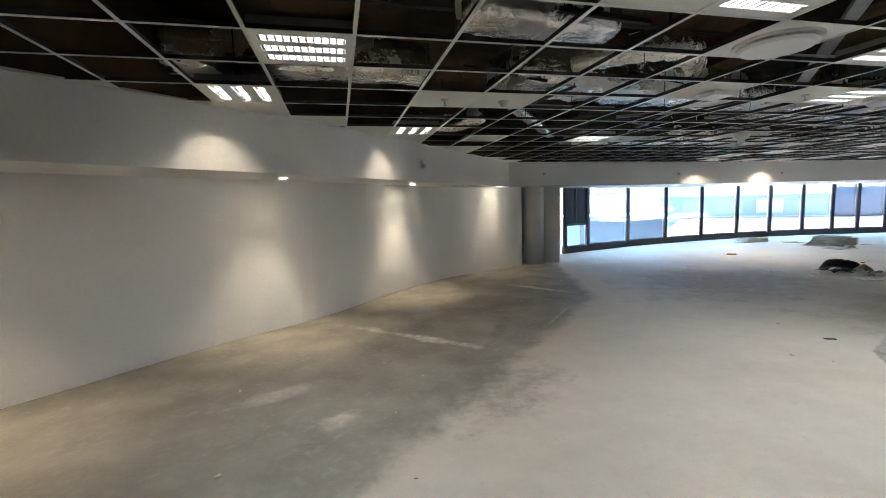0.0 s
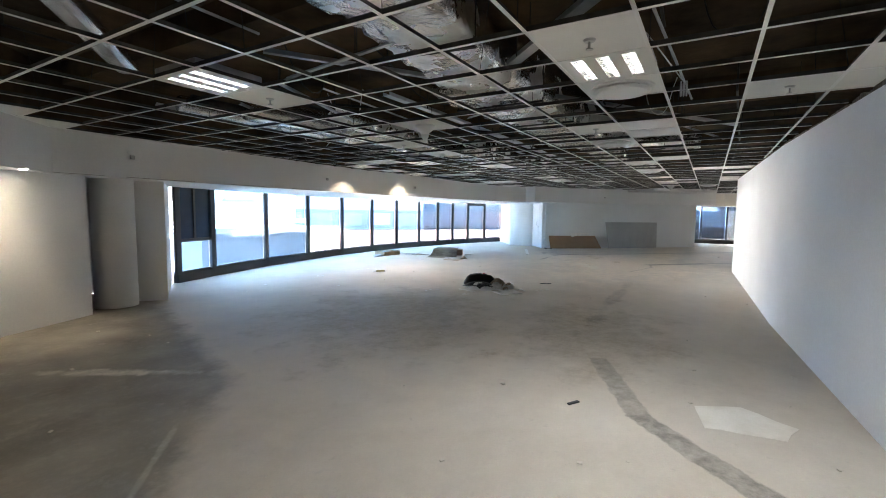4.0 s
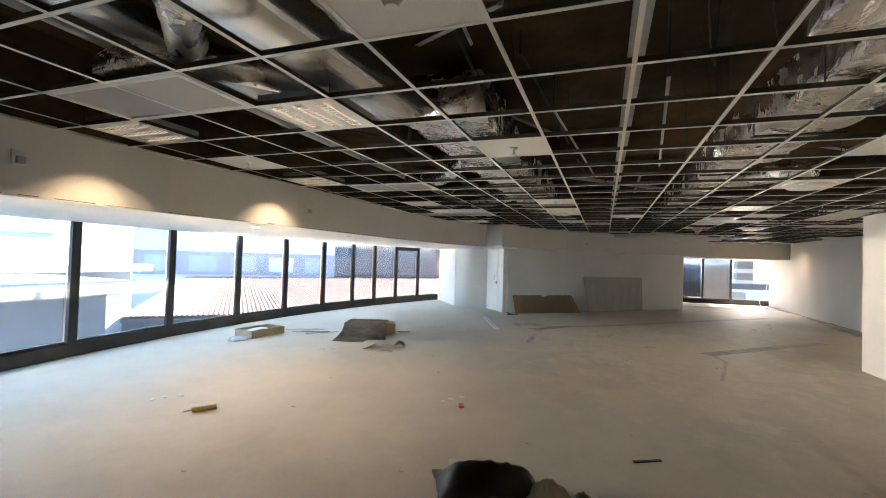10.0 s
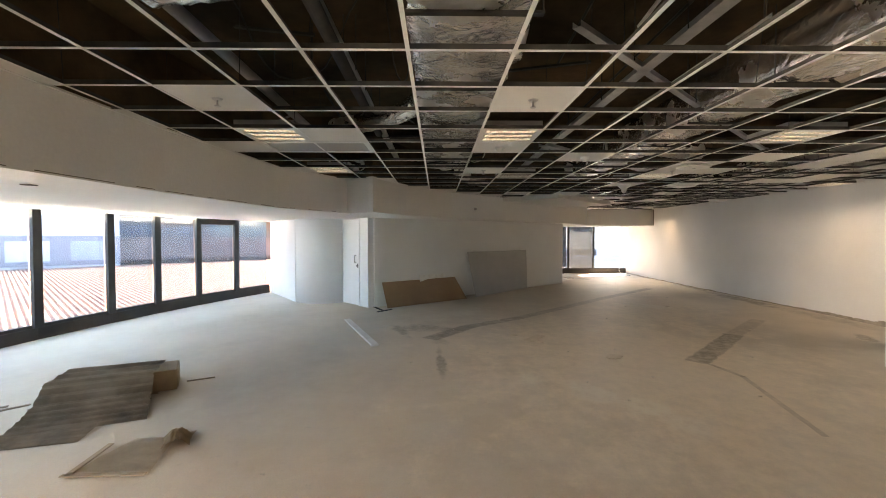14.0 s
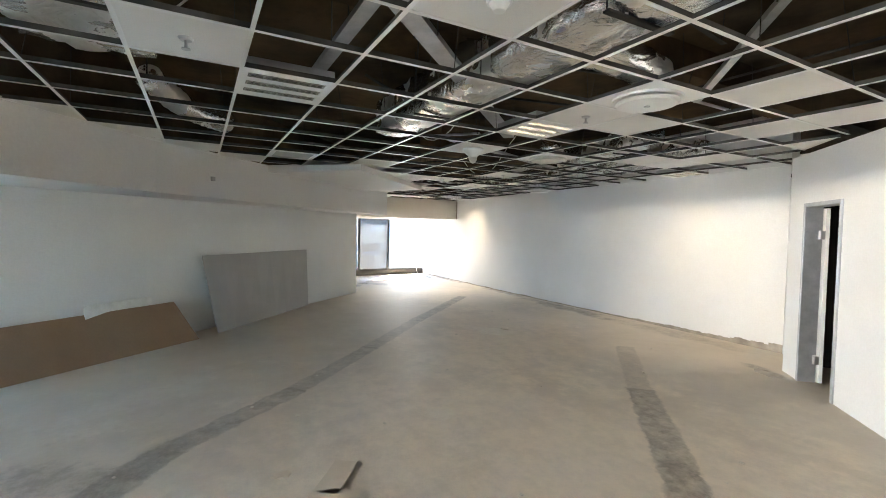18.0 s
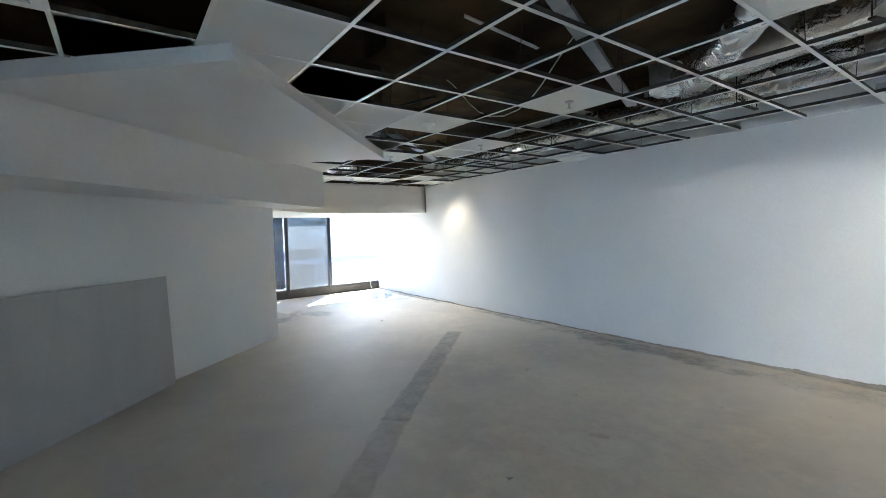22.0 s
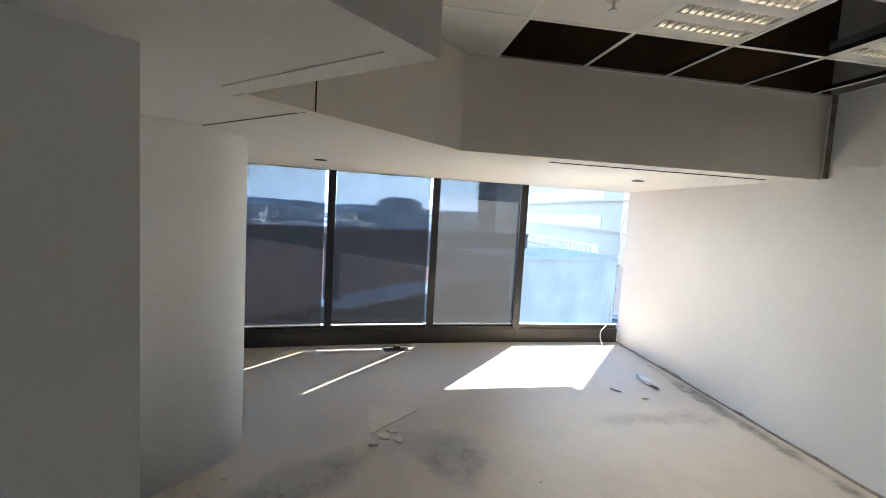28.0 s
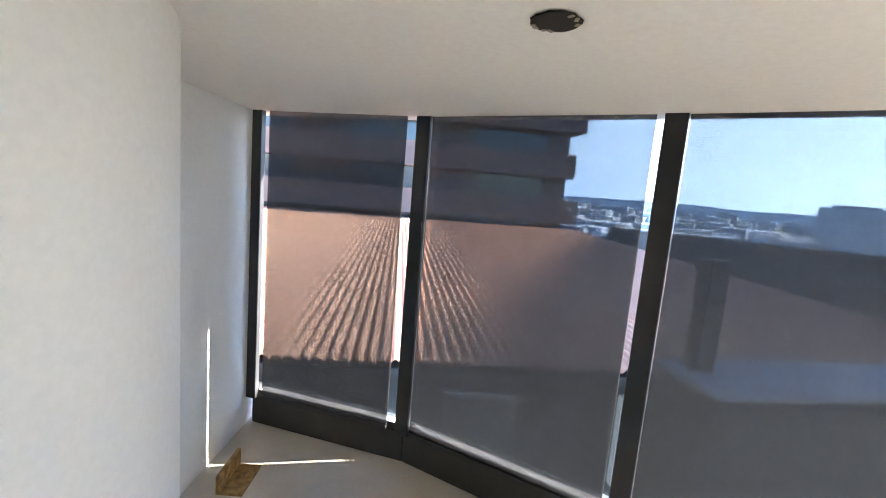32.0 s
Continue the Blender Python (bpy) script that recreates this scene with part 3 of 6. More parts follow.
# main windows
structure("facade_head", ribbon([on_arc(a, ARC_R + 0.02) for a in np.linspace(-22.2, 21.4, 31)], 0.2, SOFFIT + 0.10, SLAB), M_WALL)
structure("facade_head_east", ribbon([(30.42, -1.3)] + [(x + 0.02, y) for x, y in EAST[1:]], -0.2, SOFFIT + 0.06, SLAB), M_WALL)
structure("facade_foot", ribbon([on_arc(a, ARC_R + 0.25) for a in np.linspace(-22.2, 21.4, 31)], 0.2, -3.5, -0.02), M_WALL)


slat_rng = random.Random(8)
M_LEDGE = varied("dusty_pale_ledge", (0.52, 0.53, 0.54), (0.36, 0.37, 0.38), 9.0, 70.0, 0.7, 0, 0.2, 0.3)


def window(name, a, b, z0, z1, left=0.072, right=0.072, blind=None, transom=False, dense=False):
    """One glazed bay from plan point a to b, seen from inside with a on the left: posts, sill, glass."""
    a, b = Vector(a), Vector(b)
    d = b - a
    w, ang = d.length, math.degrees(math.atan2(d.y, d.x))
    root = new(name)
    root.matrix_world = pose(a.x, a.y, 0, 0, 0, ang)
    tagged(root, "tall dark-framed window bay reaching down to a low black sill", "window", kind="structure")
    part("sill", boxes((0, 0.0, 0, w, 0.13, 0.19), bevel=0.006), M_SILL, root)
    part("window_frame", boxes((0, 0.02, 0.19, w, 0.11, 0.24), (0, 0.02, z1 - 0.04, w, 0.11, z1 + 0.03)), M_FRAME, root)
    part("mullion", boxes((-left, -0.035, 0.19, left, 0.03 if blind is None else 0.008, z1 + 0.02), bevel=0.004), M_FRAME, root)
    pane = part("pane", boxes((left, 0.062, 0.24, w - right, 0.070, z1 - 0.04)), M_GLASS if z1 < SOFFIT + 0.07 else M_DUSTY, root)
    pane.visible_shadow = False
    if transom:
        part("transom", boxes((left, -0.02, z1 - 0.22, w - right, 0.12, z1 - 0.045), bevel=0.004), M_FRAME, root)
    if blind is not None:
        back = 0.0 if dense else -0.008
        part("blind", boxes((blind[0], back - 0.004, blind[2] + 0.022, w - blind[1], back - 0.001, z1 + 0.03)), M_SCREEN_DENSE if dense else M_SCREEN, root, "grey see-through roller blind, drawn down")
        part("ledge", boxes((0.05, 0.004, 0.2405, w - 0.05, 0.058, 0.2445)), M_LEDGE, root, "dusty pale metal ledge behind the blind")
        # added fine slats that block the high sun yet pass the level view
        sun_slats, top = bmesh.new(), int((z1 - 0.28) / 0.0032)
        for k in range(top):
            z = blind[2] + 0.024 + 0.0032 * (k + slat_rng.uniform(-0.4, 0.4))
            sun_slats.faces.new([sun_slats.verts.new(p) for p in ((blind[0], -0.0088, z), (w - blind[1], -0.0088, z), (w - blind[1], -0.0056, z), (blind[0], -0.0056, z))])
        part("sun_slats", sun_slats, M_SUN_SLAT, root)
        part("blind_bar", boxes((blind[0], -0.02, blind[2], w - blind[1], 0.0, blind[2] + 0.022), bevel=0.003), M_FRAME, root)
    return root


for i in range(len(MULLIONS) - 1):
    window("window_%d" % (i + 1), on_arc(MULLIONS[i]), on_arc(MULLIONS[i + 1]), 0.19, SOFFIT + 0.09, transom=i == 10)
first_bay = bpy.data.objects["window_1"]
part("panel", boxes((0.05, 0.03, 0.95, 1.04, 0.05, SOFFIT + 0.06)), M_BLUEPANEL, first_bay, "dark blue opaque upper panel")
part("panel_rail", boxes((0.05, 0.0, 0.88, 1.04, 0.10, 0.95), (0.50, 0.0, 0.95, 0.56, 0.08, SOFFIT + 0.06)), M_FRAME, first_bay)
east_line = EAST[::-1]
for i in range(5):
    window("window_%d" % (i + 13), east_line[i], east_line[i + 1], 0.19, SOFFIT + 0.05, 0.045, 0.045, None if i == 4 else ((0.085, 0.11, 0.20), (0.048, 0.078, 0.20), (0.048, 0.076, 0.262), (0.048, 0.052, 0.20))[i], dense=i == 3)

# bulkhead: fascias and the flat soffit behind them
structure("bulkhead_fascia", ribbon(FASCIA + [(18.45, 8.42)], 0.1, SOFFIT, CEIL + 0.02), M_SOFFIT, "deep white boxed bulkhead", "bulkhead")
structure("bulkhead_fascia_diagonal", ribbon(DIAG_FASCIA + [(26.66, 2.70)], 0.1, SOFFIT + 0.002, CEIL + 0.02), M_SOFFIT, "deep white boxed bulkhead", "bulkhead")
structure("trim_corner_pipe", tube(bmesh.new(), (27.66, -1.10, SOFFIT + 0.004), (27.66, -1.10, CEIL), 0.016, 10), M_TORN, "thin brown conduit in the bulkhead corner", "trim")
structure("bulkhead_fascia_east", ribbon(EAST_FASCIA, 0.1, SOFFIT + 0.001, CEIL + 0.02), M_WARM_BOUNCE_WALL, "deep white boxed bulkhead, warm bounce light tinted into its paint", "bulkhead")
inner = [(-4.75, 1.6)] + [(x - 0.05, y + 0.06) for x, y in FASCIA[1:]]
structure("soffit_west", prism(inner[:-1] + [(18.75, 9.05), (21.2, 9.0), (21.9, 9.9), (24.3, 12.2)] + [on_arc(a, ARC_R + 0.14) for a in np.linspace(21, -22.2, 31)] + [(-5.2, 12.3)], SOFFIT + 0.004, SOFFIT + 0.06), M_SOFFIT, "flat white plastered soffit", "ceiling")
structure("soffit_diagonal", prism([(18.5, 8.5), (19.74, 7.98), (21.14, 7.01), (22.7, 5.53), (26.05, 2.13), (26.62, 2.73), (26.82, 2.63), (27.75, 1.69), (27.77, -1.2), (30.5, -1.3), (30.46, 0.28), (30.39, 1.44), (30.26, 2.68), (30.05, 4.0), (29.65, 5.1), (27.4, 4.4), (22.2, 9.2), (18.8, 8.95)], SOFFIT + 0.006, SOFFIT + 0.05), M_SOFFIT, "flat white plastered soffit", "ceiling")
structure("trim_soffit_joint", ribbon([(26.91, 2.52), (27.55, 3.17)], 0.004, SOFFIT, SOFFIT + 0.0045), M_TORN, "open joint in the soffit", "joint")
structure("trim_fascia_joint", ribbon([(26.885, 2.478), (26.889, 2.474)], -0.004, SOFFIT + 0.003, CEIL), M_DARK, "open joint in the bulkhead", "joint")
for name, line in (("trim_ceiling_angle", FASCIA + [(18.45, 8.42)]), ("trim_ceiling_angle_diagonal", DIAG_FASCIA), ("trim_ceiling_angle_east", EAST_FASCIA)):
    structure(name, ribbon(line, -0.022, CEIL - 0.004, CEIL - 0.001), M_BAR, "white metal ceiling edge angle", "trim")
structure("trim_ceiling_angle_long", ribbon(LONG[:4], 0.022, CEIL - 0.004, CEIL - 0.001), M_BAR, "white metal ceiling edge angle", "trim")
gap = random.Random(41)
for (xa, ya), (xb, yb) in zip(FASCIA[24:-1], FASCIA[25:]):
    d, k = Vector((xb - xa, yb - ya)), 0.0
    while k < 0.92:
        e = min(1.0, k + gap.uniform(0.05, 0.25))
        structure("trim_crack", ribbon([(xa + d.x * k, ya + d.y * k), (xa + d.x * e, ya + d.y * e)], -0.0025, SOFFIT + 0.012, SOFFIT + 0.012 + gap.uniform(0.003, 0.008)), M_TORN, "hairline crack along the bulkhead's lower edge", "crack")
        k = e + gap.uniform(0.03, 0.2)
structure("trim_slot_vent", ribbon([(27.93, 0.95), (27.96, -0.9)], 0.012, SOFFIT, SOFFIT + 0.0045), M_DARK, "narrow slot vent in the soffit", "vent")
# bulkheads above the grid, coloured near-black for the void's darkness
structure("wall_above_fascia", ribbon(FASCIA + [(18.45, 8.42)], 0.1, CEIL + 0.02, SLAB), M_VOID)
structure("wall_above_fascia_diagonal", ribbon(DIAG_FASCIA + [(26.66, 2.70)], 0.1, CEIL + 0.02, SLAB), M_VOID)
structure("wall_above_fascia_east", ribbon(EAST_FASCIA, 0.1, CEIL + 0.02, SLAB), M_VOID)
structure("ceiling_step", prism([(22.64, 5.53), (21.47, 4.31), (23.95, 2.04), (25.0, 3.12)], CEIL - 0.09, CEIL + 0.02), M_SOFFIT, "lowered white plasterboard step in the ceiling", "ceiling")

# ---- ceiling grid ----
GX, GY, P = 22.14, 2.66, 0.6
ROOM = [(-4.6, 1.5)] + FASCIA[1:] + [(18.45, 8.42)] + [(19.7, 7.92), (21.1, 6.95), (22.60, 5.53), (21.49, 4.31), (23.95, 2.04), (25.0, 3.08), (26.04, 2.05), (26.66, 2.70), (26.78, 2.585), (27.70, 1.66), (27.71, -1.12), (25.5, -1.02), (20.5, -0.92), (17.95, -0.8), (17.55, 0.12), (16.1, 1.62), (9.0, 1.39), (4.62, 1.08), (3.0, -0.54), (3.0, -4.8), (-8.8, -4.8)]


def spans(line_pos, axis):
    """Stretches of a grid line that lie inside the room's plan."""
    cuts = []
    for (x0, y0), (x1, y1) in zip(ROOM, ROOM[1:] + ROOM[:1]):
        a0, a1, b0, b1 = (x0, x1, y0, y1) if axis == 0 else (y0, y1, x0, x1)
        if (a0 <= line_pos) != (a1 <= line_pos):
            cuts.append(b0 + (b1 - b0) * (line_pos - a0) / (a1 - a0))
    cuts.sort()
    return list(zip(cuts[::2], cuts[1::2]))


def inside(x, y):
    return any(a <= y <= b for a, b in spans(x, 0))


def grid_x(i):
    """Grid line i; the bays stretch slightly towards the window room."""
    return GX + P * i + 0.04 * min(4, max(0, i - 3))


bm, web = bmesh.new(), bmesh.new()
for i in range(-52, 9):
    x = grid_x(i)
    for a, b in spans(x, 0):
        box(bm, x - 0.012, a, CEIL, x + 0.012, b, CEIL + 0.003)
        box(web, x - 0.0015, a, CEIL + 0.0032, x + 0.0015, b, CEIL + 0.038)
for j in range(-13, 14):
    y = GY + P * j
    for a, b in spans(y, 1):
        box(bm, a, y - 0.012, CEIL + 0.001, b, y + 0.012, CEIL + 0.004)
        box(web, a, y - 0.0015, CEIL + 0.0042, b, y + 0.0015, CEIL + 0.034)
# upstands are coloured darker than the white flanges
structure("ceiling_grid_web", web, M_WEB, "dark grey upstands of the ceiling grid", "ceiling")
structure("ceiling_grid", bm, M_BAR, "white suspended ceiling grid, most of its tiles missing", "ceiling")


def cell(i, j):
    return (grid_x(i) + grid_x(i + 1)) / 2, GY + P * (j + 0.5)


TILES = [(-33, 0), (-37, 1), (-36, 1), (-36, -3), (-32, -3), (-31, -3), (-31, 0), (-28, -2), (-31, 5), (-25, 0), (-28, 4), (-26, 6), (-24, 6), (-26, 1), (-26, 0), (-20, 0), (-19, 1), (-16, -1), (-20, 6), (-20, 11), (-14, 6), (-12, 9), (-14, 10), (-8, 0), (-10, -2), (-11, 6), (-8, 6), (-10, 4), (-6, 9), (-5, 1), (-9, -2), (-8, 1), (-2, -2), (-6, -3), (-7, -4), (-2, 2), (-1, 3), (0, -1), (1, -3), (3, -2), (2, -1), (7, -3), (7, -2), (8, -2), (0, 0), (-1, 1), (-6, -4), (-10, 0)]
bm = bmesh.new()
for i, j in TILES:
    x, y = cell(i, j)
    box(bm, grid_x(i) + 0.006, y - 0.294, CEIL + 0.0045, grid_x(i + 1) - 0.006, y + 0.294, CEIL + 0.019)


def clip_to_cell(i, j):
    """The part of a grid cell that lies inside the room's outline."""
    poly = [tuple(p) for p in ROOM]
    x0, x1, y0 = grid_x(i) + 0.006, grid_x(i + 1) - 0.006, GY + P * j + 0.006
    for axis, lim, sign in ((0, x0, 1), (0, x1, -1), (1, y0, 1), (1, y0 + P - 0.012, -1)):
        out = []
        for k in range(len(poly)):
            a, b = poly[k], poly[(k + 1) % len(poly)]
            da, db = sign * (a[axis] - lim), sign * (b[axis] - lim)
            if da >= 0:
                out.append(a)
            if (da >= 0) != (db >= 0):
                t = da / (da - db)
                out.append((a[0] + (b[0] - a[0]) * t, a[1] + (b[1] - a[1]) * t))
        poly = out
        if len(poly) < 3:
            return []
    return poly


def area(poly):
    return abs(sum(a[0] * b[1] - a[1] * b[0] for a, b in zip(poly, poly[1:] + poly[:1]))) / 2


edge_rng = random.Random(3)
for i in range(-47, 10):
    for j in range(-6, 14):
        x, y = cell(i, j)
        poly = clip_to_cell(i, j)
        if not poly or not 0.004 < area(poly) < 0.34 or (i, j) in ((-1, 4), (-2, 3)) or (17.6 < x < 25.4 and y < 0):
            continue
        west, diag = x < 4.5 and y > 0, x > 18.3 and y > 1.9
        if edge_rng.random() < (0.75 if west or diag else 0.3):
            prism(poly, CEIL + 0.0045, CEIL + 0.019, bm)
structure("ceiling_tiles", bm, M_TILE, "scattered white mineral ceiling tiles", "ceiling")

# ---- more materials ----
def foil_material():
    m = mat("crumpled_foil", (0.80, 0.80, 0.79), 0.3, 0.92)
    crease = node(m, "ShaderNodeTexVoronoi", Scale=6.5)
    crease.feature = "DISTANCE_TO_EDGE"
    warp = node(m, "ShaderNodeTexNoise", Scale=2.6, Detail=3.5, Roughness=0.5, Distortion=1.2)
    link(m, coords(m), warp.inputs["Vector"])
    link(m, blend(m, 0.35, coords(m), warp.outputs["Color"]), crease.inputs["Vector"])
    dust = noise_fac(m, 2.0, 5.0, 0.6, 0.4, 0.65)
    to(m, blend(m, dust, (0.95, 0.95, 0.94), (0.74, 0.72, 0.68)), "Base Color")
    to(m, blend(m, dust, (0.17, 0.17, 0.17), (0.36, 0.36, 0.36)), "Roughness")
    bump(m, blend(m, 0.5, crease.outputs["Distance"], warp.outputs["Fac"]), 1.0, 0.042)
    return m


M_FOIL = foil_material()
M_PLASTIC = mat("white_plastic", (0.78, 0.78, 0.76), 0.35)
M_LOUVRE = mat("bright_louvre", (0.80, 0.78, 0.74), 0.22, 0.85)
M_BAG = varied("black_plastic_film", (0.008, 0.008, 0.010), (0.016, 0.016, 0.018), 6.0, 60.0, 0.34, 0, 0.25, 0.5)
M_SCAR = varied("raw_concrete_scar", (0.50, 0.455, 0.39), (0.30, 0.275, 0.235), 4.0, 40.0, 0.9, 0, 0.6, 0.2)
M_CREAM = varied("pale_filler_patch", (0.655, 0.605, 0.52), (0.56, 0.51, 0.435), 3.0, 60.0, 0.75, 0, 0.2, 0.3)
M_FILLER = varied("white_filler_patch", (0.80, 0.76, 0.69), (0.68, 0.63, 0.55), 3.0, 60.0, 0.75, 0, 0.2, 0.3)
M_BROWNCARD = varied("corrugated_cardboard", (0.46, 0.345, 0.235), (0.36, 0.265, 0.175), 5.0, 70.0, 0.85, 0, 0.25)
M_CARD_PALE = varied("pale_card", (0.60, 0.49, 0.36), (0.50, 0.40, 0.29), 5.0, 70.0, 0.85, 0, 0.2)
M_GREYCARD = varied("dirty_grey_cardboard", (0.40, 0.31, 0.22), (0.12, 0.09, 0.065), 2.2, 60.0, 0.85, 0, 0.25)
M_PLASTER = varied("broken_plasterboard", (0.82, 0.81, 0.78), (0.70, 0.68, 0.64), 8.0, 90.0, 0.85, 0, 0.2)
M_YELLOW = mat("yellow_plastic", (0.55, 0.42, 0.17), 0.4)
M_RED = mat("red_plastic", (0.45, 0.06, 0.04), 0.4)
M_BEIGE = varied("beige_floor_tile", (0.66, 0.57, 0.45), (0.58, 0.50, 0.39), 3.0, 60.0, 0.6, 0, 0.1)
M_RAG = varied("dusty_beige_cloth", (0.55, 0.47, 0.36), (0.42, 0.35, 0.26), 9.0, 80.0, 0.9, 0, 0.3)
M_SHEET = varied("clear_blue_plastic_film", (0.66, 0.68, 0.70), (0.55, 0.57, 0.60), 6.0, 30.0, 0.25, 0, 0.3)
M_OSB = varied("orange_chip_packaging", (0.45, 0.27, 0.08), (0.20, 0.10, 0.03), 26.0, 90.0, 0.7, 0, 0.3)

# ---- outside ----
M_ROOF = varied("terracotta_fibre_cement", (0.46, 0.235, 0.155), (0.36, 0.19, 0.13), 0.6, 14.0, 0.85, 0, 0.2, 0.3)
M_TOWER = varied("brown_precast", (0.13, 0.105, 0.095), (0.10, 0.082, 0.074), 0.25, 8.0, 0.8, 0, 0.1, 0.3)
M_GLASSY = mat("far_dark_glazing", (0.04, 0.05, 0.06), 0.12)
M_WHITEBLD = varied("pale_render", (0.66, 0.66, 0.65), (0.58, 0.58, 0.57), 0.2, 6.0, 0.8, 0, 0.1, 0.3)
M_GREYBLD = varied("grey_render", (0.30, 0.30, 0.31), (0.25, 0.25, 0.26), 0.4, 8.0, 0.8, 0, 0.1, 0.3)
M_OFFICE = varied("cream_render", (0.64, 0.56, 0.46), (0.58, 0.51, 0.42), 0.2, 6.0, 0.8, 0, 0.1, 0.3)
M_CONCRETE = varied("grey_weathered_concrete", (0.40, 0.39, 0.37), (0.31, 0.30, 0.285), 0.8, 10.0, 0.85, 0, 0.2, 0.3)
# glazing paled so the colour carries distance haze
M_HAZE = mat("haze_toned_glazing", (0.34, 0.38, 0.42), 0.3)
M_GROUND = varied("town_ground", (0.13, 0.13, 0.105), (0.20, 0.185, 0.16), 0.012, 0.2, 0.9, 0, 0.1, 0.2)
# near-black render: deep courtyard shade is put into the base colour
M_DARKBLD = varied("shade_darkened_render", (0.040, 0.043, 0.049), (0.022, 0.024, 0.028), 0.5, 8.0, 0.85, 0, 0.1, 0.3)
# blue-grey base colour stands in for the air between
M_FAR = varied("haze_toned_blocks", (0.40, 0.43, 0.48), (0.15, 0.17, 0.20), 0.05, 0.4, 0.9, 0, 0.05, 0.2)
# near-white base colour stands in for sky reflected in the panes
M_SKYGLASS = mat("sky_toned_glazing", (0.86, 0.84, 0.80), 0.12)
M_BLUEROOF = varied("pale_blue_roof_sheet", (0.50, 0.60, 0.72), (0.44, 0.54, 0.66), 0.4, 6.0, 0.5, 0, 0.1, 0.4)
M_BARK = varied("grey_bark", (0.12, 0.10, 0.08), (0.08, 0.065, 0.05), 3.0, 20.0, 0.9, 0, 0.4, 0.2)
M_LEAF = varied("dark_leaf", (0.045, 0.075, 0.035), (0.075, 0.10, 0.05), 0.6, 8.0, 0.7, 0, 0.1, 0.3)
M_HAZE_SKY = glow("hazy_sky", (0.76, 0.86, 1.0), 0.17)
sky_axes = node(M_HAZE_SKY, "ShaderNodeSeparateXYZ")
link(M_HAZE_SKY, coords(M_HAZE_SKY), sky_axes.inputs[0])
sunward = node(M_HAZE_SKY, "ShaderNodeMapRange", From_Min=-300.0, From_Max=1300.0, To_Min=0.62, To_Max=0.17)
link(M_HAZE_SKY, sky_axes.outputs[1], sunward.inputs["Value"])
link(M_HAZE_SKY, sunward.outputs[0], M_HAZE_SKY.node_tree.nodes["Principled BSDF"].inputs["Emission Strength"])
# hills tinted blue-grey in place of real haze
M_HILL = mat("haze_toned_hills", (0.22, 0.27, 0.33), 1.0)

structure("ground", boxes((-2500, -2500, -25.5, 4500, 4500, -25.0)), M_GROUND, "town ground far below the windows", "ground")
bm = bmesh.new()
for k in range(60):
    a = radians(-40 + 2.2 * k)
    h = 10 + 22 * abs(noise.noise((k * 0.23, 0.3, 0.0)))
    r = 2300
    for d0 in (0.0,):
        b = radians(-40 + 2.2 * (k + 1))
        h2 = 10 + 22 * abs(noise.noise(((k + 1) * 0.23, 0.3, 0.0)))
        v = [bm.verts.new(p) for p in ((r * math.cos(a), r * math.sin(a), -26), (r * math.cos(b), r * math.sin(b), -26), (1.05 * r * math.cos(b), 1.05 * r * math.sin(b), h2), (1.05 * r * math.cos(a), 1.05 * r * math.sin(a), h))]
        bm.faces.new(v)
tagged(structure("backdrop", bm, M_HILL, "low hills on the horizon, blue haze put into their colour", "hill"))

bm = bmesh.new()
rim = [(2420 * math.cos(radians(a)), 2420 * math.sin(radians(a))) for a in range(-36, 70, 2)]
for (xa, ya), (xb, yb) in zip(rim, rim[1:]):
    bm.faces.new([bm.verts.new(p) for p in ((xa, ya, -26), (xb, yb, -26), (xb, yb, 1100), (xa, ya, 1100))])
structure("backdrop_sky", bm, M_HAZE_SKY, "flat hazy grey-blue sky", "sky")

# corrugated roof beside the building: u runs along the eave, v away from it
RU, RV = Vector((-0.7071, 0.7071)), Vector((0.7071, 0.7071))


def roof_pt(u, v, z):
    p = RU * u + RV * v
    return (p.x, p.y, z)


def roof_sheet(u0, u1, v0, v1, z0, slope, wave=0.16, amp=0.028):
    bm = bmesh.new()
    n = int((u1 - u0) / wave * 6)
    rows = [v0, v0 + 6.0, v0 + 12.0, v1]
    grid = []
    for r, v in enumerate(rows):
        grid.append([bm.verts.new(roof_pt(u0 + (u1 - u0) * i / n, v, z0 + slope * (v - v0) + amp * math.sin(2 * math.pi * i / 6))) for i in range(n + 1)])
    for a, b in zip(grid, grid[1:]):
        for i in range(n):
            bm.faces.new((a[i], a[i + 1], b[i + 1], b[i]))
    return bm


roof = thing("roof_building", pose(0, 0, 0), "low annexe with a terracotta corrugated sheet roof", "building")
part("corrugated_roof", roof_sheet(-30.0, 3.0, 27.0, 50.0, -0.62, 0.012, 0.17, 0.038), M_ROOF, roof, "sunlit terracotta corrugated sheets", True)
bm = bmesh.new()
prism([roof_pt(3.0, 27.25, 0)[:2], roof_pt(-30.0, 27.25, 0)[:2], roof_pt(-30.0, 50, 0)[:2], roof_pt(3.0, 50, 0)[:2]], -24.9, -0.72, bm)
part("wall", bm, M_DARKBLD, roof)
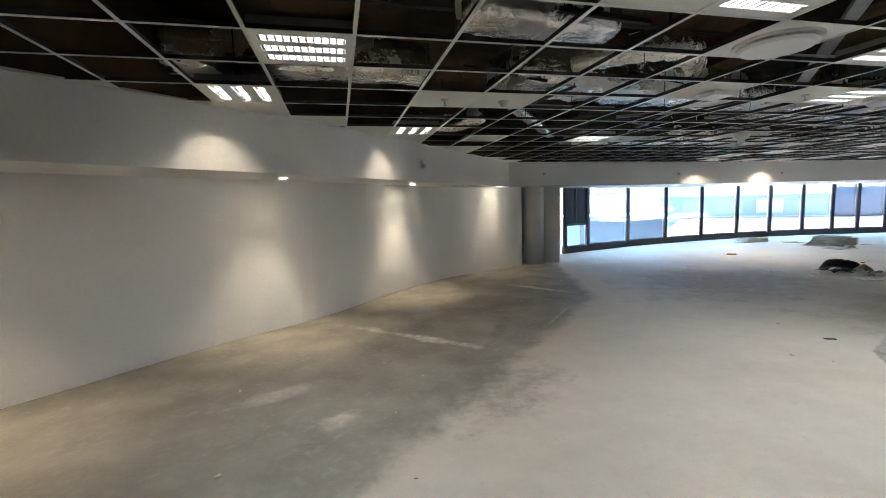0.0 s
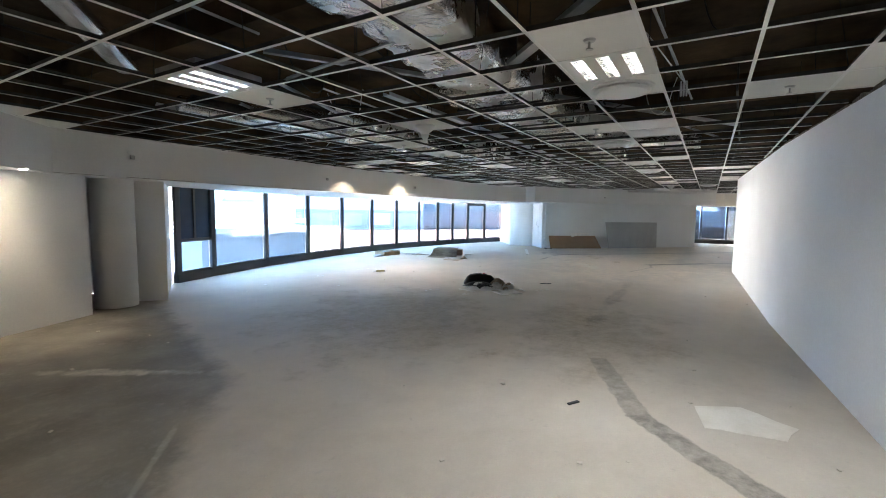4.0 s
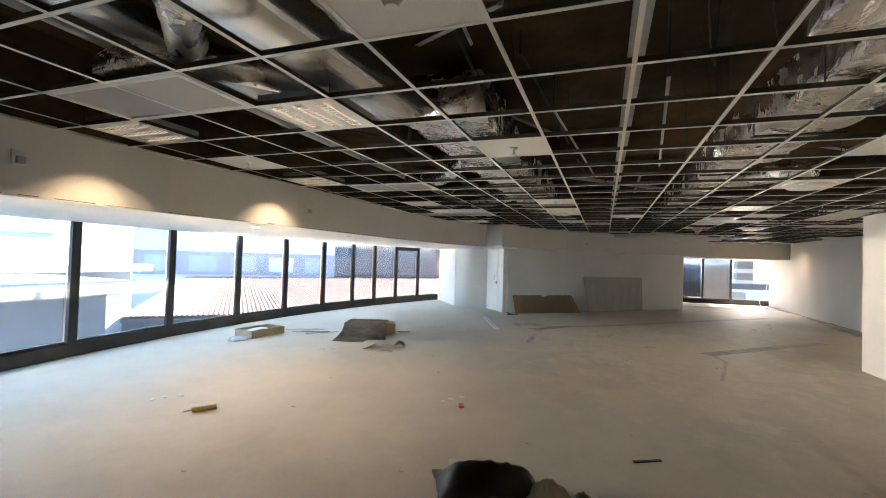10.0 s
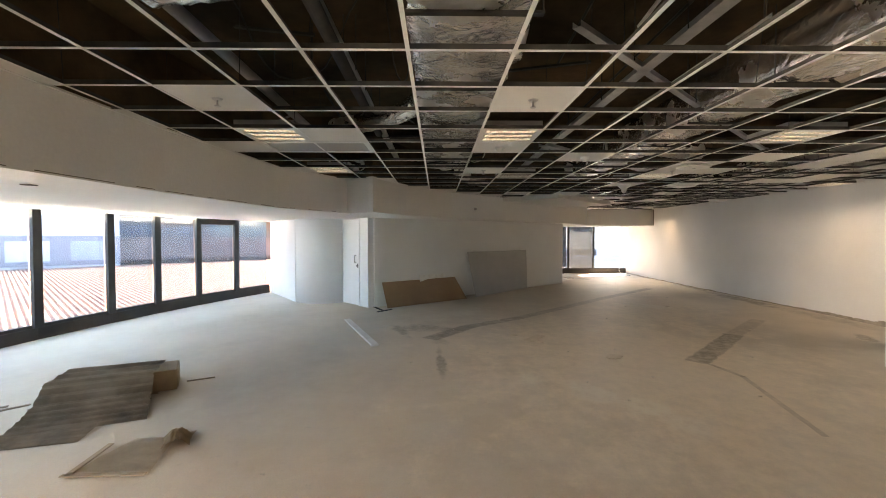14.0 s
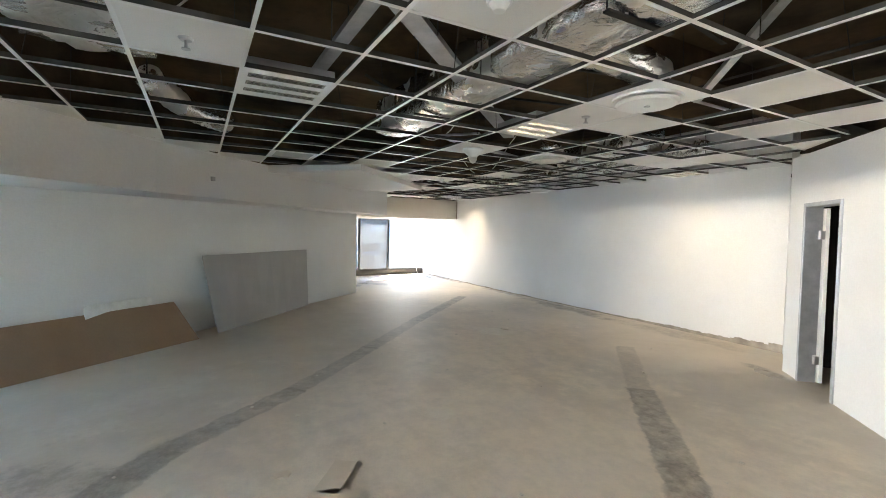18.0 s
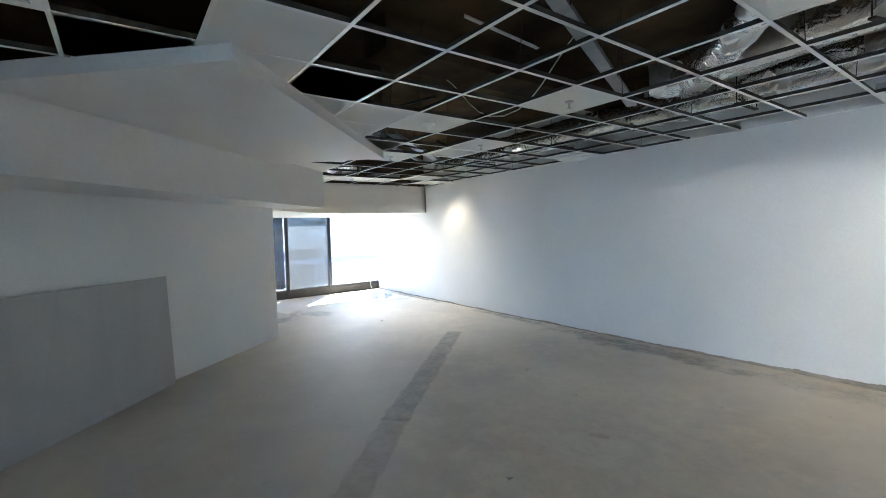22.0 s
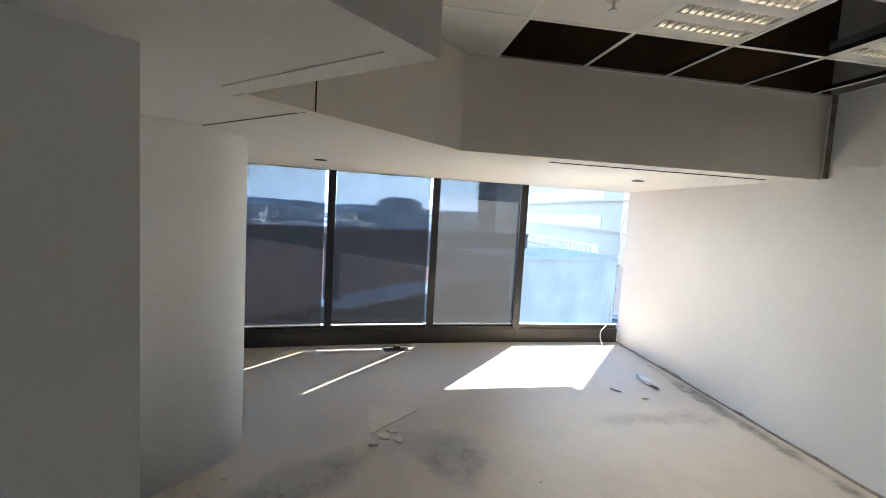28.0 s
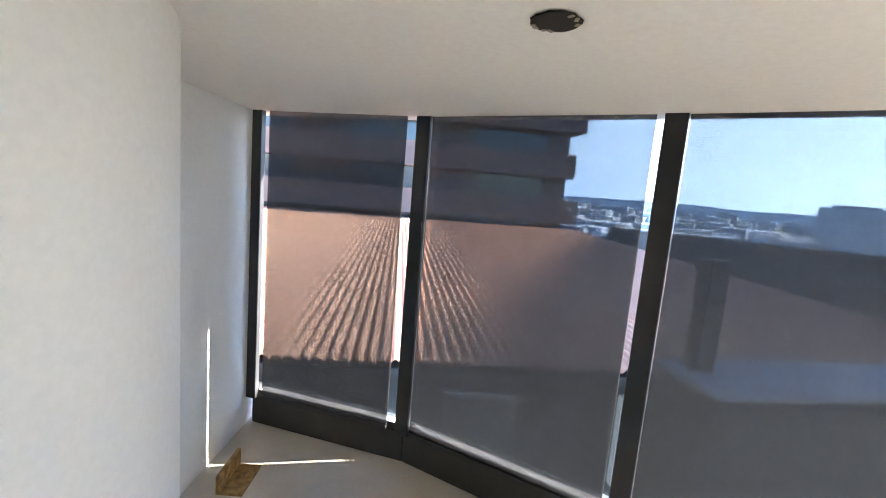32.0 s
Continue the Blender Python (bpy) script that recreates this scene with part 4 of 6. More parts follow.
for u in (-24.9, -22.2, -19.6, -16.4):
    place = pose(*roof_pt(u, 27.2, 0)[:2], 0, 0, 0, -45)
    pane = part("window", boxes((-0.45, -0.03, -2.4, 0.45, 0.06, -1.15)), M_GLASSY, roof)
    pane.matrix_basis = place
    part("frame", boxes((-0.52, -0.07, -2.47, -0.45, 0.06, -1.08), (0.45, -0.07, -2.47, 0.52, 0.06, -1.08), (-0.45, -0.07, -1.15, 0.45, 0.06, -1.08), (-0.45, -0.07, -2.47, 0.45, 0.06, -2.4), (-0.03, -0.06, -2.4, 0.03, 0.06, -1.15)), M_GREYBLD, pane)
part("gutter", prism([roof_pt(3.0, 27.02, 0)[:2], roof_pt(-30.0, 27.02, 0)[:2], roof_pt(-30.0, 27.22, 0)[:2], roof_pt(3.0, 27.22, 0)[:2]], -0.84, -0.72), M_DARKBLD, roof)
part("downpipe", tube(bmesh.new(), roof_pt(-21.2, 27.1, -0.8), roof_pt(-19.9, 27.1, -2.3), 0.04, 8), M_GREYBLD, roof, "slanting grey downpipe")

tower = thing("apartment_tower", pose(*roof_pt(-30.4, 50.2, 0)[:2], 0, 0, 0, 135), "dark brown tower with stepped balcony bands", "building")
part("wall", boxes((0.8, -14, -24.9, 62, -1.2, 34)), M_TOWER, tower)
for k in range(19):
    z = -24 + 3.0 * k
    part("balcony", boxes((0.3 + 0.5 * (k % 2), -13.5, z, 62.5, 0.25, z + 1.55)), M_TOWER, tower)
    for w in range(7):
        # a few panes coloured grey in place of reflections
        part("window", boxes((2.5 + 8.3 * w, -1.22, z + 1.6, 7.2 + 8.3 * w, -1.14, z + 2.95)), M_GLASSY if (k * 5 + w * 3) % 7 else M_GREYBLD, tower)

plant = thing("plant_room", pose(11.4, 17.0, -0.001), "grey rendered plant room with an overhanging flat roof", "building")
part("wall", boxes((-2.6, -1.3, -24.9, 1.55, 1.6, 0.85)), M_GREYBLD, plant)
part("roof", boxes((-2.8, -1.6, 0.85, 1.95, 1.8, 1.0), bevel=0.02), M_WHITEBLD, plant)
# unseen block, added only to cast the shadow across the corrugated roof
shade_block = thing("unseen_shade_block", pose(139.2, -83.7, 0, 0, 0, 16.7), "unseen tall block added to shade the corrugated roof", "building")
part("wall", boxes((0, -22, -24.9, 24, 0, 131)), M_GREYBLD, shade_block)
part("roof", boxes((-0.3, -22.3, 131, 24.3, 0.3, 131.4)), M_GREYBLD, shade_block)
# added block whose pale colours carry the glare over the brown tower
paled_block = thing("glare_paled_tower", pose(*roof_pt(-8.6, 49.6, 0)[:2], 0, 0, 0, 135), "pale added block standing in for the brown tower seen through window glare", "building")
part("wall", boxes((0, -10, -24.9, 46, -0.0, 26)), M_WHITEBLD, paled_block)
part("window_band", boxes((0, -0.02, -0.2, 46, 0.12, 1.7)), M_GREYBLD, paled_block)
part("ledge", boxes((0, 0.0, -0.75, 46, 0.5, -0.55)), M_WHITEBLD, paled_block)
for w in range(15):
    part("window", boxes((0.6 + 3.0 * w, 0.10, 0.1, 2.6 + 3.0 * w, 0.15, 1.35)), M_WHITEBLD if w % 4 == 1 else M_HAZE, paled_block)
white = thing("white_building", pose(12.4, 26.0, 0), "tall white rendered building with pipes on its corner", "building")
# unseen upper part carried to z 30 to cut sky light indoors
part("wall", boxes((-12, -4.0, -24.9, 5.4, 6, 30)), M_WHITEBLD, white)
for k in range(3):
    bm = tube(bmesh.new(), (5.62, -3.6 + 0.5 * k, -5), (5.62, -3.6 + 0.5 * k, 12), 0.09)
    part("pipe", bm, M_WHITEBLD, white)
part("ledge", boxes((-12, -4.6, 0.9, 5.8, -4.0, 1.15)), M_GREYBLD, white)
for k in range(4):
    for z in (-3.2, 2.2, 5.4):
        part("window", boxes((-9.5 + 3.6 * k, -4.03, z, -7.9 + 3.6 * k, -3.98, z + 1.4)), M_HAZE, white)
        part("sill", boxes((-9.6 + 3.6 * k, -4.12, z - 0.1, -7.8 + 3.6 * k, -4.0, z)), M_GREYBLD, white)

parapet = thing("parapet_wall", pose(58.6, 12.5, 0, 0, 0, -75), "dark roof parapet in shade", "wall")
part("wall", boxes((0, 0, -24.9, 26, 0.5, -0.05)), M_TOWER, parapet)
part("coping", boxes((-0.1, -0.1, -0.05, 26.1, 0.6, 0.08)), M_GREYBLD, parapet)
vent_house = thing("vent_house", pose(33.84, 2.70, 0, 0, 0, 48), "low flat-roofed vent house with a square flue, shade put into its colour", "building")
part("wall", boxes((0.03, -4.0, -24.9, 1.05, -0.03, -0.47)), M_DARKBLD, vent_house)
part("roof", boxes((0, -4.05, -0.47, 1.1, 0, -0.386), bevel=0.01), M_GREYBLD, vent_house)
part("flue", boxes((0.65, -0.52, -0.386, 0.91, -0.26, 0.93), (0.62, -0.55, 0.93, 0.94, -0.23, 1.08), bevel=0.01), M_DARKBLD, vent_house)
kerb_wall = thing("concrete_wall", pose(42.0, -6.0, 0, 0, 0, -64), "pale grey concrete roof wall", "wall")
part("wall", boxes((-3.4, 0, -24.9, 3.3, 3.5, 0.02)), M_CONCRETE, kerb_wall)
part("coping", boxes((-3.5, -0.1, 0.02, 3.4, 3.6, 0.12)), M_CONCRETE, kerb_wall)

office = thing("white_office_block", pose(110.8, -22.2, 0, 0, 0, 177), "white office block with long strip windows", "building")
part("wall", boxes((0, 0, -24.9, 51, 18, 17.5)), M_OFFICE, office)
for k in range(6):
    z = -1.85 + 2.85 * k
    for w in range(19):
        part("window", boxes((17.6 + 1.5 * w, -0.05, z, 18.98 + 1.5 * w, 0.02, z + 1.2)), M_SKYGLASS, office)
    part("sill_band", boxes((0, -0.25, z - 0.28, 51, 0.0, z - 0.08)), M_OFFICE, office)
rail = part("railing", boxes((18.0, -0.9, -0.95, 46.0, -0.86, -0.90)), M_GREYBLD, office)
for k in range(29):
    part("post", boxes((18.0 + k, -0.9, -1.85, 18.05 + k, -0.86, -0.95)), M_GREYBLD, rail)
part("ledge", boxes((17.0, -1.0, -2.2, 47.0, 0.0, -1.9)), M_OFFICE, office)
hall = thing("vaulted_hall", pose(49.0, -13.5, -6.3, 0, 0, -64), "low hall with a pale blue ribbed vaulted roof", "building")
bm, rows = bmesh.new(), []
for k in range(13):
    a = math.pi * k / 12
    rows.append([bm.verts.new((x, -3.2 * math.cos(a), 2.3 * math.sin(a))) for x in (-9.0, 9.0)])
for p, q in zip(rows, rows[1:]):
    bm.faces.new((p[0], p[1], q[1], q[0]))
bmesh.ops.solidify(bm, geom=list(bm.faces), thickness=0.08)
part("roof", bm, M_BLUEROOF, hall, "pale blue vaulted sheet roof", True)
part("wall", boxes((-8.9, -3.1, -18.6, 8.9, 3.1, -0.05)), M_WHITEBLD, hall)
for k in range(13):
    bm = bmesh.new()
    for q in range(12):
        a, b = math.pi * q / 12, math.pi * (q + 1) / 12
        x = -8.6 + 1.43 * k
        tube(bm, (x, -3.26 * math.cos(a), 2.36 * math.sin(a)), (x, -3.26 * math.cos(b), 2.36 * math.sin(b)), 0.05, 5)
    part("rib", bm, M_WHITEBLD, hall)


def street_tree(x, y, z, h, r, seed):
    """A tapered trunk with limbs and a ragged crown of small leaf clumps."""
    rnd = random.Random(seed)
    root = thing("tree", pose(x, y, z), "dark green leafy street tree below the windows", "tree", "street trees")
    bm = tube(bmesh.new(), (0, 0, 0), (0.1, 0, h * 0.62), 0.22, 9, 0.10)
    tips = []
    for k in range(9):
        a, e = 2 * math.pi * k / 9 + rnd.uniform(-0.3, 0.3), rnd.uniform(0.45, 0.9)
        tip = Vector((r * e * math.cos(a), r * e * math.sin(a), h * rnd.uniform(0.66, 0.98)))
        tube(bm, (0.08, 0, h * rnd.uniform(0.4, 0.6)), tip, 0.07, 6, 0.02)
        tips.append(tip)
    part("trunk", bm, M_BARK, root)
    bm = bmesh.new()
    for tip in tips + [Vector((0, 0, h))]:
        for k in range(120):
            p = tip + Vector([rnd.gauss(0, r * 0.24) for n in range(3)])
            sz = rnd.uniform(0.10, 0.22)
            q = Euler([rnd.uniform(0, 6.28) for n in range(3)]).to_matrix()
            bm.faces.new([bm.verts.new(p + q @ Vector(v)) for v in ((-sz, 0, 0), (0, -sz * 0.5, 0), (sz, 0, 0), (0, sz * 0.5, 0.03))])
    part("crown", bm, M_LEAF, root)


for x, y, z, h, r, seed in ((60.0, -22.5, -11.0, 11.0, 3.2, 1), (57.0, -25.0, -12.5, 10.0, 3.0, 2), (54.0, -23.0, -13.5, 9.0, 2.6, 3)):
    street_tree(x, y, -25.0, h + z + 25.0, r, seed)
striped = thing("striped_tower", pose(140.0, -26.5, 0, 0, 0, -100), "far brown tower with pale stripes", "building")
part("wall", boxes((0, 0, -24.9, 17, 15, 34.0)), M_TOWER, striped)
for k in range(17):
    part("balcony", boxes((-0.4, -0.5, -14 + 2.9 * k, 17.4, 15, -12.9 + 2.9 * k)), M_GREYBLD, striped)
block = thing("tower_block", pose(330, -2, 0, 0, 0, -90), "far slab block on the skyline, in a haze-toned grey", "building")
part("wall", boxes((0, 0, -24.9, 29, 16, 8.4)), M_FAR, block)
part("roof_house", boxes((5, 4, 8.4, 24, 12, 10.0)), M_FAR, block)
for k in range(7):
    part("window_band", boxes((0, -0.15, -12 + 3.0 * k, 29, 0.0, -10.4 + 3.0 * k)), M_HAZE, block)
rng = random.Random(5)
bm = bmesh.new()
for k in range(520):
    d, a = rng.uniform(130, 1400), radians(rng.uniform(-22, 46))
    x, y, w, l, h = 28 + d * math.cos(a), 2 + d * math.sin(a), rng.uniform(6, 30), rng.uniform(6, 34), rng.uniform(4, 11)
    box(bm, x - w / 2, y - l / 2, -25, x + w / 2, y + l / 2, -25 + h * (0.9 + d / 900))
tagged(mesh_object("town_blocks", bm, M_FAR), "low town roofs in the distance, haze put into their colour", "town", kind="stuff")

# ---- lamps and fittings in the ceiling ----
def cell_pose(i, j, turn=0):
    x, y = cell(i, j)
    return pose(x, y, CEIL, 0, 0, turn)


def louvre_light(i, j, tube_mat, turn=0):
    """Recessed square fitting with three bright louvred troughs."""
    root = thing("ceiling_light", cell_pose(i, j, turn), "square recessed fluorescent light with three louvred strips", "light", "ceiling lights")
    bm = bmesh.new()
    ys = (-0.17, 0.0, 0.17)
    edges = [-0.293] + [e for y in ys for e in (y - 0.045, y + 0.045)] + [0.293]
    for a, b in zip(edges[::2], edges[1::2]):
        box(bm, -0.293, a, 0.004, 0.293, b, 0.012)
    for s in (-1, 1):
        box(bm, s * 0.293 if s < 0 else 0.255, -0.293, 0.0035, -0.255 if s < 0 else 0.293, 0.293, 0.0125)
    part("frame", bm, M_PLASTIC, root)
    part("housing", boxes((-0.29, -0.29, 0.075, 0.29, 0.29, 0.085), (-0.292, -0.292, 0.013, -0.286, 0.292, 0.08), (0.286, -0.292, 0.013, 0.292, 0.292, 0.08), (-0.29, -0.292, 0.013, 0.29, -0.286, 0.08), (-0.29, 0.286, 0.013, 0.29, 0.292, 0.08)), M_GALV, root)
    for y in ys:
        part("tube", tube(bmesh.new(), (-0.25, y, 0.045), (0.25, y, 0.045), 0.009, 8), tube_mat, root)
        bm = bmesh.new()
        for k in range(12):
            x = -0.242 + 0.044 * k
            ends = [[bm.verts.new((x + dx, y + s * 0.044, z)) for dx, z in ((-0.002, 0.040), (0.002, 0.040), (0.007, 0.006), (-0.007, 0.006))] for s in (-1, 1)]
            for q in range(4):
                bm.faces.new((ends[0][q], ends[0][(q + 1) % 4], ends[1][(q + 1) % 4], ends[1][q]))
            bm.faces.new(ends[0][::-1])
            bm.faces.new(ends[1])
        for s in (-1, 1):
            box(bm, -0.255, y + s * 0.0455 - 0.001, 0.005, 0.255, y + s * 0.0455 + 0.001, 0.06)
        part("louvre", bm, M_LOUVRE, root)
    return root


LIT = [(-39, -1), (-40, 1), (-37, 4), (-35, -3), (-32, -2), (-30, 0), (-32, 5)]
WARM = [(-22, 8), (-22, 11), (-18, 11), (-12, 10), (-12, 6), (-12, 1), (-8, 10), (-7, 1), (-5, -6), (7, -4), (7, -6)]
first = louvre_light(*LIT[0], M_TUBE)
for c in LIT[1:]:
    copy_thing(first, cell_pose(*c, 90 if c in ((-40, 1), (-37, 4)) else 0))
louvre_light(-7, 5, M_TUBE_OFF, 90)
first = louvre_light(*WARM[0], M_TUBE_WARM)
for c in WARM[1:]:
    copy_thing(first, cell_pose(*c, 90))


def disc(bm, r0, r1, z0, z1, sides=40):
    bmesh.ops.create_cone(bm, cap_ends=True, segments=sides, radius1=r0, radius2=r1, depth=z1 - z0, matrix=pose(0, 0, (z0 + z1) / 2))
    return bm


def ring(bm, r_in, r_out, z0, z1, sides=40):
    for k in range(sides):
        a, b = 2 * math.pi * k / sides, 2 * math.pi * (k + 1) / sides
        v = [bm.verts.new((r * math.cos(t), r * math.sin(t), z)) for t in (a, b) for r in (r_in, r_out) for z in (z0, z1)]
        for q in ((0, 2, 6, 4), (1, 5, 7, 3), (2, 3, 7, 6), (0, 4, 5, 1)):
            bm.faces.new([v[n] for n in q])
    bmesh.ops.remove_doubles(bm, verts=bm.verts, dist=1e-5)
    return bm


def round_vent(i, j):
    root = thing("ceiling_vent", cell_pose(i, j), "white square ceiling vent with a round plate", "vent", "ceiling vents")
    part("plate", boxes((-0.294, -0.294, 0.005, 0.294, 0.294, 0.017)), M_PLASTIC, root)
    part("collar", ring(bmesh.new(), 0.215, 0.25, -0.012, 0.005), M_PLASTIC, root)
    part("disc", disc(disc(bmesh.new(), 0.205, 0.225, -0.045, -0.03), 0.225, 0.225, -0.03, -0.022), M_PLASTIC, root)
    bm = bmesh.new()
    for k in range(3):
        a = 2.09 * k
        tube(bm, (0.16 * math.cos(a), 0.16 * math.sin(a), -0.022), (0.16 * math.cos(a), 0.16 * math.sin(a), 0.005), 0.006, 6)
    part("stud", bm, M_STEEL, root)
    return root


VENTS = [(-34, -2), (-29, 0), (-24, 1), (-16, 1), (-9, 1), (-5, -1), (1, -6)]
first = round_vent(*VENTS[0])
for c in VENTS[1:]:
    copy_thing(first, cell_pose(*c))


def return_panel(i, j, long):
    root = thing("return_air_panel", cell_pose(i, j), "framed perforated return-air panel in the ceiling grid", "vent", "return air panels")
    y1 = 0.894 if long else 0.294
    part("frame", boxes((-0.294, -0.294, -0.004, -0.25, y1, 0.02), (0.25, -0.294, -0.004, 0.294, y1, 0.02), (-0.25, -0.294, -0.004, 0.25, -0.25, 0.02), (-0.25, y1 - 0.044, -0.004, 0.25, y1, 0.02)), M_PLASTIC, root)
    part("grille", boxes((-0.25, -0.25, 0.006, 0.25, y1 - 0.044, 0.014)), M_GREYBOARD, root)
    return root


for i, j, long in ((-35, 5, False), (-23, 9, True), (-17, 9, True), (-11, 9, True), (-2, 4, False), (2, -3, False), (6, -5, False)):
    return_panel(i, j, long)


def sprinkler(i, j):
    root = thing("sprinkler_head", cell_pose(i, j), "small chrome sprinkler head under a ceiling tile", "sprinkler", "sprinkler heads")
    part("rose", disc(bmesh.new(), 0.03, 0.04, -0.008, 0.0043, 16), M_STEEL, root)
    part("stem", tube(bmesh.new(), (0, 0, -0.05), (0, 0, -0.008), 0.008, 8), M_STEEL, root)
    part("deflector", disc(bmesh.new(), 0.022, 0.022, -0.056, -0.05, 14), M_STEEL, root)
    return root


HEADS = [(-37, 1), (-32, -3), (-31, 0), (-31, 5), (-28, -2), (-26, 6), (-26, 1), (-20, 6), (-20, 11), (-14, 6), (-8, 1), (-2, -2), (-9, 1), (3, -2), (7, -3), (-8, 6), (-14, 10), (1, -3)]
first = sprinkler(*HEADS[0])
for c in HEADS[1:]:
    copy_thing(first, cell_pose(*c))


def detector(i, j):
    root = thing("smoke_detector", cell_pose(i, j), "white domed smoke detector on a ceiling tile", "detector", "smoke detectors")
    part("base", disc(bmesh.new(), 0.055, 0.06, -0.022, 0.0042, 24), M_PLASTIC, root)
    part("dome", disc(bmesh.new(), 0.026, 0.045, -0.055, -0.022, 24), M_PLASTIC, root)
    return root


DETECTORS = [(-36, 1), (-24, 6), (-11, 6), (-10, 4), (0, -1)]
first = detector(*DETECTORS[0])
for c in DETECTORS[1:]:
    copy_thing(first, cell_pose(*c))


def spun(profile, sides=36):
    bm = bmesh.new()
    rows = [[bm.verts.new((r * math.cos(2 * math.pi * k / sides), r * math.sin(2 * math.pi * k / sides), z)) for k in range(sides)] for r, z in profile]
    for p, q in zip(rows, rows[1:]):
        for k in range(sides):
            bm.faces.new((p[k], p[(k + 1) % sides], q[(k + 1) % sides], q[k]))
    bm.faces.new(rows[-1])
    return bm


root = thing("ceiling_beacon", cell_pose(-5, 1), "white onion-shaped ceiling fitting tapering to a knob", "fitting", "ceiling beacons")
part("bell", spun(((0.125, 0.004), (0.13, -0.012), (0.118, -0.035), (0.088, -0.062), (0.060, -0.085), (0.046, -0.108))), M_PLASTIC, root, "", True)
part("knob", spun(((0.046, -0.108), (0.050, -0.118), (0.044, -0.142), (0.026, -0.165), (0.006, -0.176))), M_PLASTIC, root, "", True)
copy_thing(root, cell_pose(-28, 4))
root = thing("wireless_box", cell_pose(-33, 0), "white square wireless box under a ceiling tile", "fitting")
part("casing", boxes((-0.02, -0.12, -0.055, 0.22, 0.12, -0.012), bevel=0.012), M_PLASTIC, root)
part("bracket", boxes((0.03, -0.07, -0.012, 0.17, 0.07, 0.004), bevel=0.003), M_GREYBOARD, root)
root = thing("cable_coil", pose(5.05, 2.5, CEIL - 0.06), "loose coil of grey cable hung below the grid", "cable")
for k in range(3):
    bm = bmesh.new()
    for q in range(20):
        a0, a1 = 2 * math.pi * q / 20, 2 * math.pi * (q + 1) / 20
        tube(bm, (0.055 * math.cos(a0), 0.02 * k - 0.02, 0.055 * math.sin(a0)), (0.055 * math.cos(a1), 0.02 * k - 0.02, 0.055 * math.sin(a1)), 0.006, 6)
    part("turn", bm, M_STEEL, root)
part("tail", tube(bmesh.new(), (0, 0, 0.05), (-0.35, 0.25, 0.36), 0.005, 6), M_STEEL, root)


def sensor(x, y, z, ang):
    root = thing("wall_sensor", pose(x, y, z, 0, 0, ang), "small white sensor box fixed to the bulkhead", "sensor", "bulkhead sensors")
    part("back", boxes((-0.05, -0.012, -0.06, 0.05, 0.002, 0.06), bevel=0.003), M_PLASTIC, root)
    part("lens", boxes((-0.03, -0.045, -0.05, 0.03, -0.012, 0.01), bevel=0.006), M_GREYBOARD, root)
    return root


for x, y, z, a in ((0.61, 6.70, 2.35, 48), (4.38, 9.92, 2.41, 5), (8.69, 10.2, 2.38, 0), (12.16, 10.04, 2.36, -2), (21.72, 6.35, 2.35, -43.7)):
    sensor(x, y, z, a)


# soffit downlights, some lit
M_CREAM_EDGE = varied("torn_plasterboard_edge", (0.40, 0.33, 0.26), (0.22, 0.18, 0.14), 30.0, 90.0, 0.9, 0, 0.3)
def downlight(x, y, z, lit):
    root = thing("downlight", pose(x, y, z), "small recessed warm downlight, lit" if lit else "empty downlight hole in the soffit", "light", "downlights")
    if lit:
        part("ring", ring(bmesh.new(), 0.045, 0.06, -0.005, 0.003, 24), M_PLASTIC, root)
        part("lens", disc(bmesh.new(), 0.044, 0.044, -0.001, 0.003, 24), M_LAMP, root)
        return root
    r = random.Random(int(x * 100))
    edge = [(0.056 + r.uniform(-0.004, 0.003)) for k in range(32)]
    # flat near-black plate painted for the dark inside of the hole
    part("hole", prism([(edge[k] * math.cos(k * math.pi / 16), edge[k] * math.sin(k * math.pi / 16)) for k in range(32)], -0.0015, 0.003), M_DARK, root)
    for k in range(7):
        c = r.uniform(0, 6.28)
        crumb = bmesh.new()
        box(crumb, -0.006, -0.004, -0.0035, r.uniform(0.004, 0.012), r.uniform(0.003, 0.007), -0.0012)
        bmesh.ops.transform(crumb, matrix=pose(0.05 * math.cos(c), 0.05 * math.sin(c), 0, 0, 0, r.uniform(0, 180)), verts=crumb.verts)
        part("torn_edge", crumb, M_CREAM_EDGE, root)
    return root


for x, y, lit in ((-3.5, 2.95, True), (-1.45, 5.22, True), (0.56, 7.52, True), (2.98, 9.44, True), (11.9, 10.8, True), (14.39, 10.7, False), (29.0, 2.69, False), (28.79, -0.31, False)):
    downlight(x, y, SOFFIT, lit)
for x, y, wx, wy in ((-3.5, 2.95, -3.9, 3.35), (-1.45, 5.22, -1.85, 5.6), (0.56, 7.52, 0.15, 7.85), (2.98, 9.44, 2.9, 9.55)):
    spot(x, y, SOFFIT - 0.02, x + 0.12 * (wx - x), y + 0.12 * (wy - y), 0.0, 2.2 if x > 2 else 4.3, 78, 0.9)
spot(11.9, 10.8, SOFFIT - 0.02, 11.9, 10.8, 0, 1.5, 75)
for x, y, watts in ((-1.70, 3.78, 0.55), (0.06, 5.62, 0.55), (9.25, 9.76, 2.4), (11.4, 9.70, 2.4)):
    spot(x, y, CEIL - 0.02, x, y + 0.001, 0, watts, 112, 0.6)
spot(26.4, -0.58, CEIL - 0.02, 26.4, -0.66, 0, 2.8, 112, 0.95)
spot(19.2, 0.05, CEIL - 0.02, 19.2, -0.45, 0.4, 1.7, 104, 1.0)
